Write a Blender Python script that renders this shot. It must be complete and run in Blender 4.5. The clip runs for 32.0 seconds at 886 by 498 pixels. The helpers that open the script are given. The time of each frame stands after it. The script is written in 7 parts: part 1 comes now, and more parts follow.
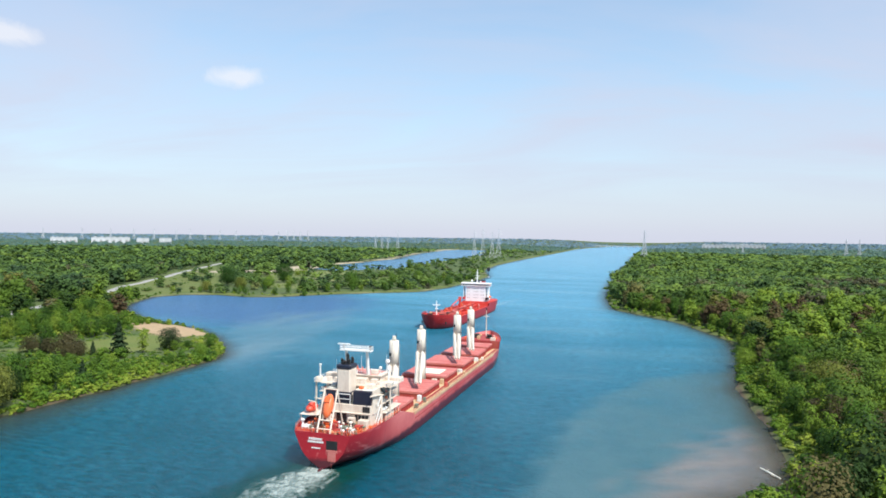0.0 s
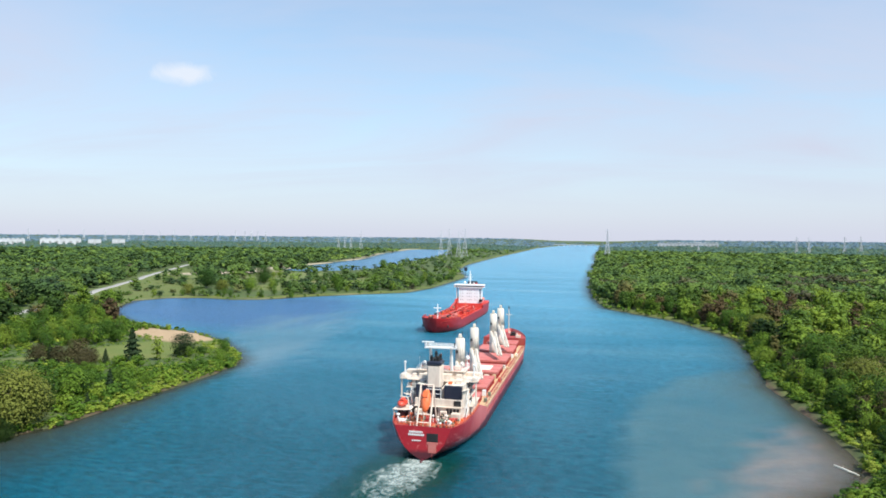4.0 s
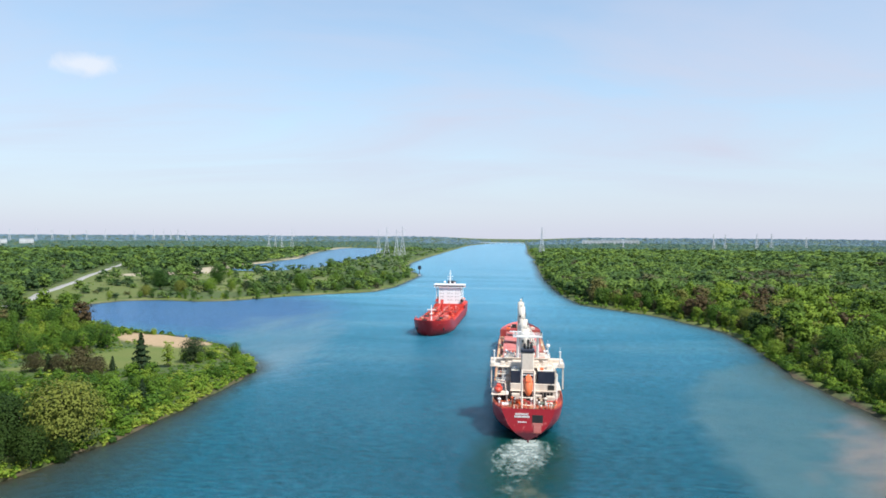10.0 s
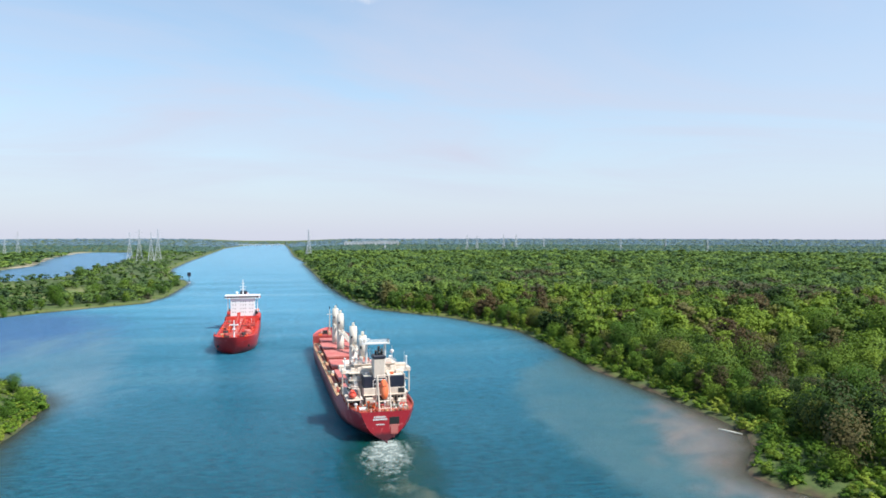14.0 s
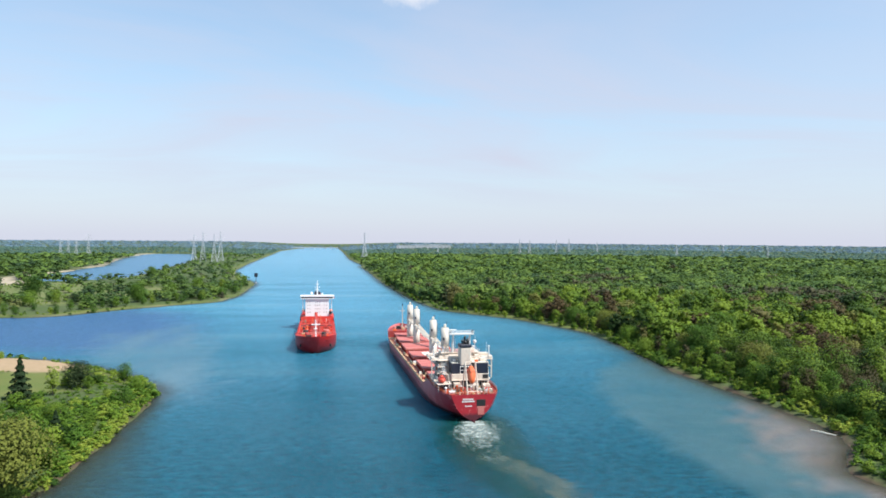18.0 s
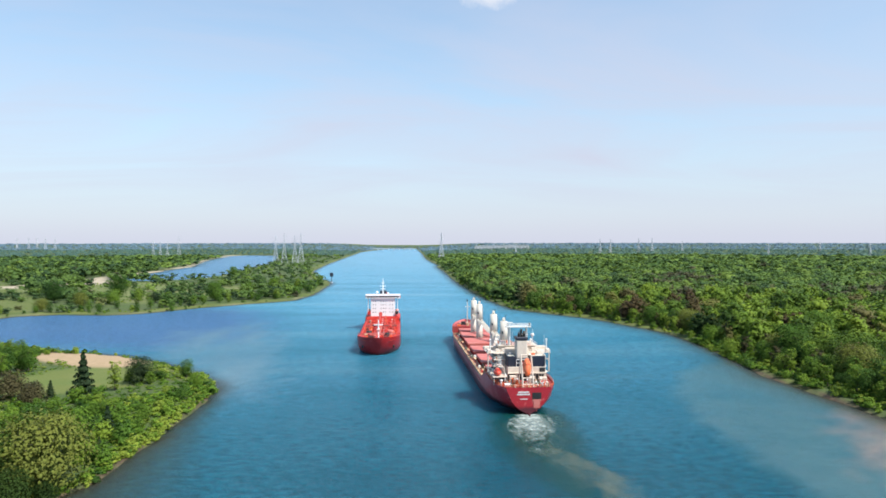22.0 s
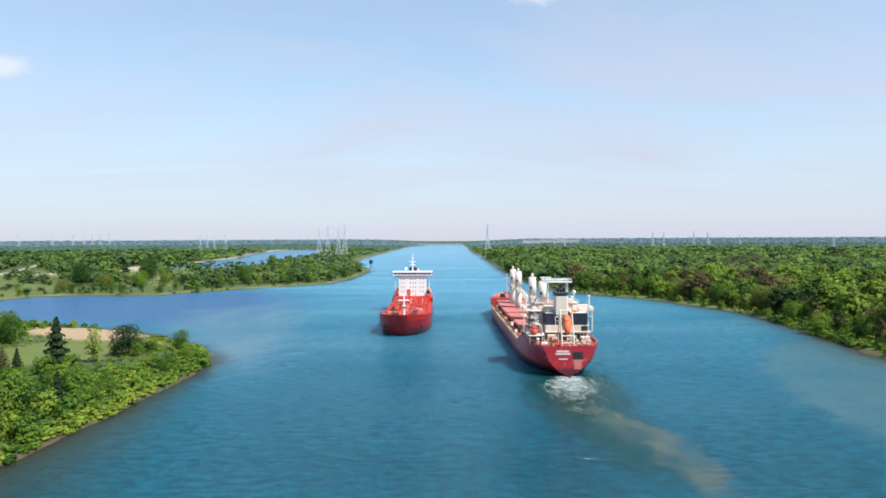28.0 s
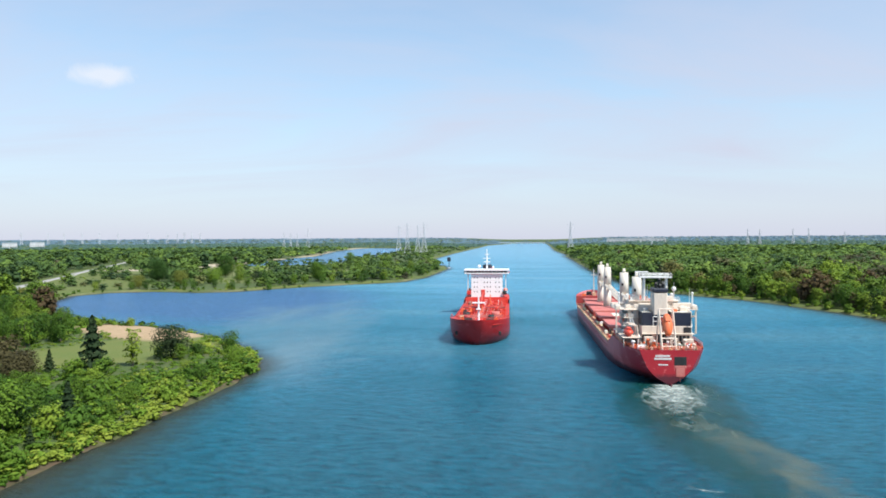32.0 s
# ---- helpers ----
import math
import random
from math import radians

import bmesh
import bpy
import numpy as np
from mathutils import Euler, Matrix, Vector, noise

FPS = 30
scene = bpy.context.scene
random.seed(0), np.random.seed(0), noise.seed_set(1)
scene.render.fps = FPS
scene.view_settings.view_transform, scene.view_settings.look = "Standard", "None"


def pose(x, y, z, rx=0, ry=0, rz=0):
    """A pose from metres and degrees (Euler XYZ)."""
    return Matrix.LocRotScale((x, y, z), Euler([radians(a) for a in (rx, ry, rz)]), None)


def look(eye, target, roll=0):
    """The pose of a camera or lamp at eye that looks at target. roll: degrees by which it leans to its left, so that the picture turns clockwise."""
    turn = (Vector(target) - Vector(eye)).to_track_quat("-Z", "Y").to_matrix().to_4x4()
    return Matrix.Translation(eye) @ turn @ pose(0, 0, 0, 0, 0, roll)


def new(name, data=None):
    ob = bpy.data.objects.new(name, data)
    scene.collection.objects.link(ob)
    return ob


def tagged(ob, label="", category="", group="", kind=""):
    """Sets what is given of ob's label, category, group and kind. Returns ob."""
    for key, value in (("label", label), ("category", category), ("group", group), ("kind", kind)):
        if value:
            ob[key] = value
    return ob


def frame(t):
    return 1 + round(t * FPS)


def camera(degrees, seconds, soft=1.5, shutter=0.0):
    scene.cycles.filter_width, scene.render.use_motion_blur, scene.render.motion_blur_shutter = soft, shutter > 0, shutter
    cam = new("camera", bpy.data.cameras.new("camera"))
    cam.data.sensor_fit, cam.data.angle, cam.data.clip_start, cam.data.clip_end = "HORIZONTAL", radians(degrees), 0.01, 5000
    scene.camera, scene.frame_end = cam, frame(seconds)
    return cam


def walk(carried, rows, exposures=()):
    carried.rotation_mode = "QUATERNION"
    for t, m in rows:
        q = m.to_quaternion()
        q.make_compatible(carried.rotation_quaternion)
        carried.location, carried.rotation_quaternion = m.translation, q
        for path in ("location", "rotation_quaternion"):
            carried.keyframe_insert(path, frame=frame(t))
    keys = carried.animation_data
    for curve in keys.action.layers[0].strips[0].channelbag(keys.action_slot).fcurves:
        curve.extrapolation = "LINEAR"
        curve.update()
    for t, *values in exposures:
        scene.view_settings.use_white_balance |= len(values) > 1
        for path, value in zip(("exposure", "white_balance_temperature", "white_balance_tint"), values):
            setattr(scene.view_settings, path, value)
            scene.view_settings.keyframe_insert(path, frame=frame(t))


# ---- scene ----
cam = camera(64.6, 32.0, soft=1.7)
# seconds, place, turn to the left, tilt up and lean in degrees
PATH = [
    (0, 79.88, 10.26, 64.96, 18.17, -1.20, 0.77),
    (0.5, 75.34, 9.13, 65.17, 17.30, -1.26, 0.71),
    (1, 70.78, 7.99, 65.34, 16.83, -1.28, 0.64),
    (1.5, 66.25, 7.04, 65.52, 16.33, -1.28, 0.62),
    (2, 61.74, 6.21, 65.68, 15.67, -1.23, 0.65),
    (2.5, 57.33, 5.28, 65.74, 15.12, -1.22, 0.67),
    (3, 52.96, 4.33, 65.81, 14.82, -1.21, 0.66),
    (3.5, 48.72, 3.54, 65.76, 14.77, -1.21, 0.61),
    (5.5, 31.84, 1.36, 65.36, 12.60, -1.24, 0.51),
    (6, 27.13, 1.12, 65.06, 12.57, -1.24, 0.51),
    (6.5, 22.24, 0.90, 64.88, 12.57, -1.28, 0.54),
    (7, 17.63, 0.65, 64.74, 12.59, -1.29, 0.54),
    (7.5, 13.32, 0.38, 64.51, 12.19, -1.29, 0.54),
    (8, 9.08, 0.31, 64.36, 11.88, -1.29, 0.53),
    (8.5, 4.59, 0.13, 64.25, 11.42, -1.28, 0.46),
    (9, 0.00, -0.00, 64.20, 10.36, -1.28, 0.40),
    (9.5, -4.68, -0.03, 64.42, 8.77, -1.29, 0.44),
    (10, -9.07, -0.03, 64.86, 7.75, -1.30, 0.37),
    (10.5, -13.33, -0.05, 65.65, 7.01, -1.31, 0.31),
    (11, -17.46, -0.12, 66.79, 6.89, -1.27, 0.28),
    (11.1, -18.32, -0.16, 67.01, 6.35, -1.25, 0.28),
    (11.2, -19.17, -0.19, 67.24, 4.92, -1.23, 0.29),
    (11.3, -20.02, -0.22, 67.47, 2.55, -1.20, 0.30),
    (11.4, -20.87, -0.25, 67.69, -0.48, -1.18, 0.31),
    (11.5, -21.73, -0.29, 67.92, -3.92, -1.16, 0.32),
    (11.6, -22.75, -0.13, 68.09, -7.43, -1.16, 0.29),
    (11.7, -23.78, 0.03, 68.25, -10.40, -1.17, 0.27),
    (11.8, -24.81, 0.19, 68.42, -11.59, -1.17, 0.24),
    (11.9, -25.83, 0.34, 68.59, -12.02, -1.18, 0.21),
    (12, -26.86, 0.50, 68.76, -12.07, -1.19, 0.18),
    (12.5, -31.14, 1.40, 68.96, -12.08, -1.20, 0.13),
    (13, -34.99, 2.48, 69.09, -12.07, -1.22, 0.03),
    (13.5, -38.89, 3.40, 69.07, -12.05, -1.21, 0.02),
    (14, -42.50, 3.96, 68.99, -12.03, -1.18, 0.05),
    (14.5, -46.02, 3.88, 68.72, -11.90, -1.13, 0.08),
    (15, -49.32, 3.39, 68.55, -10.77, -1.08, 0.11),
    (15.5, -51.99, 2.46, 68.34, -9.62, -1.04, 0.09),
    (17.5, -60.22, -2.56, 67.53, -8.02, -0.84, 0.35),
    (18, -60.97, -3.08, 67.36, -8.07, -0.83, 0.45),
    (18.5, -60.77, -3.10, 67.26, -8.04, -0.82, 0.46),
    (19, -59.84, -2.48, 66.98, -8.01, -0.83, 0.49),
    (19.5, -58.65, -1.07, 66.38, -7.92, -0.81, 0.51),
    (20, -57.37, 0.83, 65.74, -7.51, -0.78, 0.48),
    (20.5, -55.88, 3.23, 65.21, -6.14, -0.78, 0.34),
    (21, -54.35, 5.84, 64.94, -4.57, -0.78, 0.23),
    (21.5, -52.95, 8.76, 64.57, -2.67, -0.79, 0.03),
    (22, -51.57, 11.91, 63.94, -1.57, -0.77, -0.03),
    (22.5, -50.30, 15.34, 63.19, -1.00, -0.75, -0.09),
    (23, -49.29, 18.83, 62.16, -0.97, -0.71, -0.08),
    (23.5, -48.57, 22.49, 60.63, -1.00, -0.71, -0.17),
    (24, -47.87, 26.30, 58.71, -0.97, -0.66, -0.08),
    (24.5, -47.35, 30.31, 56.89, -0.96, -0.65, -0.09),
    (26.5, -45.52, 47.54, 50.18, -0.43, -0.82, -0.26),
    (27, -45.03, 51.87, 48.42, 0.23, -0.83, -0.27),
    (27.5, -44.54, 56.24, 46.71, 1.27, -0.81, -0.25),
    (28, -44.28, 60.65, 45.17, 2.37, -0.88, -0.28),
    (28.5, -44.11, 65.35, 43.86, 2.99, -0.90, -0.33),
    (28.6, -44.09, 66.36, 43.67, 4.06, -0.91, -0.34),
    (28.7, -44.07, 67.36, 43.48, 5.52, -0.91, -0.36),
    (28.8, -44.05, 68.37, 43.30, 7.06, -0.91, -0.38),
    (28.9, -44.03, 69.38, 43.11, 8.15, -0.92, -0.40),
    (29, -44.01, 70.38, 42.93, 8.69, -0.92, -0.42),
    (29.5, -44.06, 75.29, 42.35, 9.00, -0.93, -0.40),
    (30, -44.19, 79.96, 42.07, 8.98, -0.94, -0.42),
    (30.5, -44.33, 84.49, 42.09, 8.99, -0.97, -0.44),
    (31, -44.56, 89.01, 42.22, 8.98, -0.97, -0.37),
    (31.5, -44.94, 93.66, 42.31, 9.00, -0.96, -0.28),
    (32, -45.38, 98.37, 42.28, 8.99, -0.94, -0.33),
]
walk(cam, [(t, pose(x, y, z, 90 + tilt, 0, turn) @ pose(0, 0, 0, 0, 0, lean)) for t, x, y, z, turn, tilt, lean in PATH])

# ---- world and sun ----
SUN_UP, SUN_AZ = 55.0, 124.0  # elevation; compass bearing from +y towards +x
world = bpy.data.worlds.new("sky")
scene.world = world
world.use_nodes = True
wn, wl = world.node_tree.nodes, world.node_tree.links
wn.clear()


def wnode(kind, **sockets):
    n = wn.new(kind)
    for k, v in sockets.items():
        n.inputs[k.replace("_", " ")].default_value = v
    return n


w_out = wnode("ShaderNodeOutputWorld")
w_bg = wnode("ShaderNodeBackground", Strength=0.126)
w_sky = wnode("ShaderNodeTexSky")
w_sky.sky_type, w_sky.sun_disc = "NISHITA", False
w_sky.sun_elevation, w_sky.sun_rotation = radians(SUN_UP), radians(SUN_AZ)
w_sky.air_density, w_sky.dust_density, w_sky.ozone_density, w_sky.altitude = 1.0, 0.4, 0.4, 80
# thin high cloud: wide streaks that run towards the skyline, thicker near it
w_co = wnode("ShaderNodeTexCoord")
w_sep = wnode("ShaderNodeSeparateXYZ")
wl.new(w_co.outputs["Generated"], w_sep.inputs[0])


def wmath(op, a, b=None, clamp=False):
    n = wn.new("ShaderNodeMath")
    n.operation, n.use_clamp = op, clamp
    for i, v in enumerate((a, b)):
        if v is None:
            continue
        if isinstance(v, (int, float)):
            n.inputs[i].default_value = v
        else:
            wl.new(v, n.inputs[i])
    return n.outputs[0]


w_up = wmath("MAXIMUM", w_sep.outputs["Z"], 0.0)
w_flat = wn.new("ShaderNodeCombineXYZ")  # the place on a high cloud deck
wl.new(wmath("DIVIDE", w_sep.outputs["X"], wmath("ADD", w_up, 0.12)), w_flat.inputs[0])
wl.new(wmath("DIVIDE", w_sep.outputs["Y"], wmath("ADD", w_up, 0.12)), w_flat.inputs[1])
w_n1 = wnode("ShaderNodeTexNoise", Scale=0.75, Detail=8.0, Roughness=0.58, Distortion=0.9)
w_map = wnode("ShaderNodeMapping", Scale=(0.55, 1.0, 1.0), Rotation=(0, 0, 0.35))
wl.new(w_flat.outputs[0], w_map.inputs["Vector"])
wl.new(w_map.outputs[0], w_n1.inputs["Vector"])
w_veil = wmath("MULTIPLY", wmath("SUBTRACT", w_n1.outputs["Fac"], 0.36, True), 2.3, True)
w_low = wmath("POWER", wmath("SUBTRACT", 1.0, w_up, True), 3.1)
w_mix = wn.new("ShaderNodeMix")
w_mix.data_type = "RGBA"


def puff(bearing, height, size):
    """A small white cloud in one part of the sky."""
    b, h = radians(bearing), radians(height)
    way = wn.new("ShaderNodeVectorMath")
    way.operation = "SUBTRACT"
    way.inputs[1].default_value = (math.sin(b) * math.cos(h), math.cos(b) * math.cos(h), math.sin(h))
    wl.new(w_co.outputs["Generated"], way.inputs[0])
    flat = wn.new("ShaderNodeVectorMath")
    flat.operation = "MULTIPLY"
    flat.inputs[1].default_value = (1, 1, 2.6)
    wl.new(way.outputs[0], flat.inputs[0])
    far = wn.new("ShaderNodeVectorMath")
    far.operation = "LENGTH"
    wl.new(flat.outputs[0], far.inputs[0])
    rag = wnode("ShaderNodeTexNoise", Scale=26.0, Detail=8.0, Roughness=0.66, Distortion=0.6)
    wl.new(w_co.outputs["Generated"], rag.inputs["Vector"])
    near = wmath("SUBTRACT", 1.0, wmath("DIVIDE", far.outputs["Value"], size), True)
    return wmath("MULTIPLY", wmath("SUBTRACT", wmath("ADD", near, rag.outputs["Fac"]), 0.80, True), 2.2, True)


w_puffs = wmath("MULTIPLY", wmath("MAXIMUM", puff(-35.0, 11.9, 0.062), wmath("MAXIMUM", wmath("MAXIMUM", puff(5.7, 19.2, 0.075), puff(42.0, 17.4, 0.06)), puff(-50.0, 13.3, 0.06))), 0.6)
w_rise = wmath("MULTIPLY", wmath("SUBTRACT", w_up, 0.03, True), 7.0, True)  # the veil melts into the haze low down
w_fac = wmath("ADD", wmath("MULTIPLY", w_veil, wmath("MULTIPLY", w_rise, 0.5)), wmath("MULTIPLY", w_low, 0.95), True)
wl.new(w_fac, w_mix.inputs["Factor"])
w_tone = wn.new("ShaderNodeMix")
w_tone.data_type, w_tone.blend_type = "RGBA", "MULTIPLY"
w_tone.inputs["Factor"].default_value = 1.0
w_tone.inputs["B"].default_value = (0.80, 1.10, 1.13, 1)
wl.new(w_sky.outputs[0], w_tone.inputs["A"])
wl.new(w_tone.outputs["Result"], w_mix.inputs["A"])
w_mix.inputs["B"].default_value = (3.58, 3.70, 4.48, 1)
w_mix2 = wn.new("ShaderNodeMix")
w_mix2.data_type = "RGBA"
wl.new(w_puffs, w_mix2.inputs["Factor"])
wl.new(w_mix.outputs["Result"], w_mix2.inputs["A"])
w_mix2.inputs["B"].default_value = (5.2, 5.2, 5.4, 1)
wl.new(w_mix2.outputs["Result"], w_bg.inputs["Color"])
wl.new(w_bg.outputs[0], w_out.inputs[0])

sun = new("sun", bpy.data.lights.new("sun", "SUN"))
sun.data.energy, sun.data.angle, sun.data.color = 5.0, radians(0.6), (1.0, 0.96, 0.88)
az, up = radians(SUN_AZ), radians(SUN_UP)
sun.matrix_world = look((0, 0, 300), (0 - math.sin(az) * math.cos(up), -math.cos(az) * math.cos(up), 300 - math.sin(up)))
scene.view_settings.exposure = 0.55

# ---- materials ----


def material(name):
    m = bpy.data.materials.new(name)
    m.use_nodes = True
    b = m.node_tree.nodes["Principled BSDF"]
    return m, m.node_tree.nodes, m.node_tree.links, b


def mixed(nodes, links, fac, a, b):
    """A colour between a and b; each is a tuple or a socket."""
    n = nodes.new("ShaderNodeMix")
    n.data_type = "RGBA"
    for v, s in ((fac, n.inputs["Factor"]), (a, n.inputs["A"]), (b, n.inputs["B"])):
        if isinstance(v, tuple):
            s.default_value = (*v, 1)
        elif isinstance(v, (int, float)):
            s.default_value = v
        else:
            links.new(v, s)
    return n.outputs["Result"]


def noise_node(nodes, links, scale, detail=4.0, rough=0.55, vec=None, stretch=None):
    n = nodes.new("ShaderNodeTexNoise")
    n.inputs["Scale"].default_value, n.inputs["Detail"].default_value, n.inputs["Roughness"].default_value = scale, detail, rough
    if vec is None:
        vec = nodes.new("ShaderNodeTexCoord").outputs["Object"]
    if stretch:
        mp = nodes.new("ShaderNodeMapping")
        mp.inputs["Scale"].default_value = stretch
        links.new(vec, mp.inputs["Vector"])
        vec = mp.outputs[0]
    links.new(vec, n.inputs["Vector"])
    return n.outputs["Fac"]


def ramp(nodes, links, fac, lo, hi):
    n = nodes.new("ShaderNodeMapRange")
    n.inputs["From Min"].default_value, n.inputs["From Max"].default_value = lo, hi
    links.new(fac, n.inputs["Value"])
    return n.outputs[0]


def bumped(nodes, links, b, height, strength, distance):
    n = nodes.new("ShaderNodeBump")
    n.inputs["Strength"].default_value, n.inputs["Distance"].default_value = strength, distance
    links.new(height, n.inputs["Height"])
    links.new(n.outputs[0], b.inputs["Normal"])


def paint(name, base, worn, rough=0.45, scale=0.35, amount=(0.45, 0.75), streak=(1, 1, 0.25), metal=0.0, bump=0.15):
    """Weathered paint: a base colour that turns to a worn one in patches and runs."""
    m, n, l, b = material(name)
    big = noise_node(n, l, scale, 5, 0.6, stretch=streak)
    fine = noise_node(n, l, scale * 7, 4, 0.6, stretch=streak)
    c = mixed(n, l, ramp(n, l, big, *amount), base, worn)
    c = mixed(n, l, ramp(n, l, fine, 0.5, 0.85), c, tuple(0.72 * v for v in base))
    l.new(c, b.inputs["Base Color"])
    b.inputs["Roughness"].default_value, b.inputs["Metallic"].default_value = rough, metal
    bumped(n, l, b, fine, bump, 0.05)
    return m




def hull_paint(name, base, faded, boot, boot_top):
    """Ship's side: faded patches, long scuffs along the plating, runs below the deck edge and a stained boot-topping,
    which can carry painted shade.
    """
    m, n, l, b = material(name)
    co = n.new("ShaderNodeTexCoord").outputs["Object"]
    sep = n.new("ShaderNodeSeparateXYZ")
    l.new(co, sep.inputs[0])
    fade = noise_node(n, l, 0.05, 5, 0.6, co, (1, 0.5, 0.5))
    scuff = noise_node(n, l, 0.5, 5, 0.65, co, (1, 0.07, 1.0))
    runs = noise_node(n, l, 0.7, 4, 0.6, co, (1, 1, 0.06))
    edge = noise_node(n, l, 0.3, 4, 0.6, co)
    worn = n.new("ShaderNodeMath")
    worn.operation = "MULTIPLY"
    l.new(ramp(n, l, fade, 0.34, 0.66), worn.inputs[0])
    l.new(ramp(n, l, sep.outputs["Y"], 2, 26), worn.inputs[1])
    c = mixed(n, l, worn.outputs[0], base, faded)
    c = mixed(n, l, ramp(n, l, scuff, 0.56, 0.7), c, tuple(min(1, 1.15 * v + 0.02) for v in faded))
    c = mixed(n, l, ramp(n, l, runs, 0.6, 0.85), c, tuple(0.6 * v for v in base))
    line = n.new("ShaderNodeMath")
    line.operation = "MULTIPLY_ADD"
    l.new(edge, line.inputs[0])
    line.inputs[1].default_value = -2.2
    l.new(sep.outputs["Z"], line.inputs[2])
    c = mixed(n, l, ramp(n, l, line.outputs[0], boot_top + 0.6, boot_top - 0.6), c, boot)
    l.new(c, b.inputs["Base Color"])
    b.inputs["Roughness"].default_value = 0.42
    bumped(n, l, b, scuff, 0.15, 0.08)
    return m


# the carrier's boot colour is deepened to paint the dark reflection low down
HULL_RED = hull_paint("hull_red", (0.33, 0.012, 0.022), (0.54, 0.15, 0.14), (0.075, 0.008, 0.016), 1.7)
HULL_RED_B = hull_paint("tanker_red", (0.26, 0.005, 0.006), (0.32, 0.009, 0.009), (0.09, 0.006, 0.008), 0.9)
DECK_TAN = paint("deck_tan", (0.52, 0.37, 0.22), (0.42, 0.16, 0.09), 0.7, 0.25, (0.45, 0.7), (1, 0.4, 1))
DECK_RED = paint("deck_red", (0.46, 0.07, 0.05), (0.36, 0.03, 0.025), 0.65, 0.3, (0.4, 0.7), (1, 1, 1))
DECK_RED_B = paint("tanker_deck_red", (0.50, 0.026, 0.018), (0.50, 0.09, 0.055), 0.55, 0.25, (0.45, 0.75), (1, 1, 1))
HATCH = paint("hatch_red", (0.44, 0.11, 0.095), (0.5, 0.19, 0.165), 0.6, 0.15, (0.4, 0.75), (1, 1, 1))
COAMING = paint("coaming_red", (0.30, 0.03, 0.03), (0.34, 0.09, 0.06), 0.6, 0.4)
CREAM = paint("cream_white", (0.62, 0.535, 0.45), (0.47, 0.34, 0.26), 0.5, 0.3, (0.52, 0.8))
CRANE_WHITE = paint("crane_white", (0.63, 0.575, 0.495), (0.50, 0.42, 0.34), 0.5, 0.3, (0.55, 0.85))
WHITE = paint("ship_white", (0.67, 0.67, 0.66), (0.54, 0.52, 0.49), 0.45, 0.3, (0.55, 0.85))
NAVY = paint("navy_black", (0.012, 0.016, 0.032), (0.03, 0.035, 0.05), 0.4, 0.4)
BLACK = paint("soot_black", (0.01, 0.01, 0.011), (0.03, 0.03, 0.03), 0.6, 0.8)
ORANGE = paint("signal_orange", (0.72, 0.13, 0.035), (0.62, 0.2, 0.1), 0.4, 0.5)
SIGNAL_RED = paint("signal_red", (0.62, 0.055, 0.03), (0.52, 0.10, 0.06), 0.4, 0.5)
STEEL = paint("grey_steel", (0.30, 0.31, 0.32), (0.22, 0.2, 0.18), 0.5, 0.6, metal=0.4)
GALV = paint("galvanised_steel", (0.48, 0.51, 0.56), (0.4, 0.42, 0.45), 0.5, 0.3, metal=0.2)
TANKER_WHITE = paint("tanker_white", (0.76, 0.76, 0.76), (0.66, 0.65, 0.63), 0.45, 0.3, (0.55, 0.85))
MACHINE = paint("machinery_green", (0.12, 0.16, 0.12), (0.2, 0.14, 0.09), 0.5, 0.8)
TARP = paint("pale_canvas", (0.70, 0.68, 0.58), (0.55, 0.5, 0.4), 0.8, 0.5)
ROOF_WHITE = paint("pale_roof", (0.5, 0.52, 0.56), (0.42, 0.44, 0.46), 0.6, 0.02)

GLASS, n_, l_, b_ = material("window_glass")
b_.inputs["Base Color"].default_value, b_.inputs["Roughness"].default_value = (0.012, 0.016, 0.02, 1), 0.06


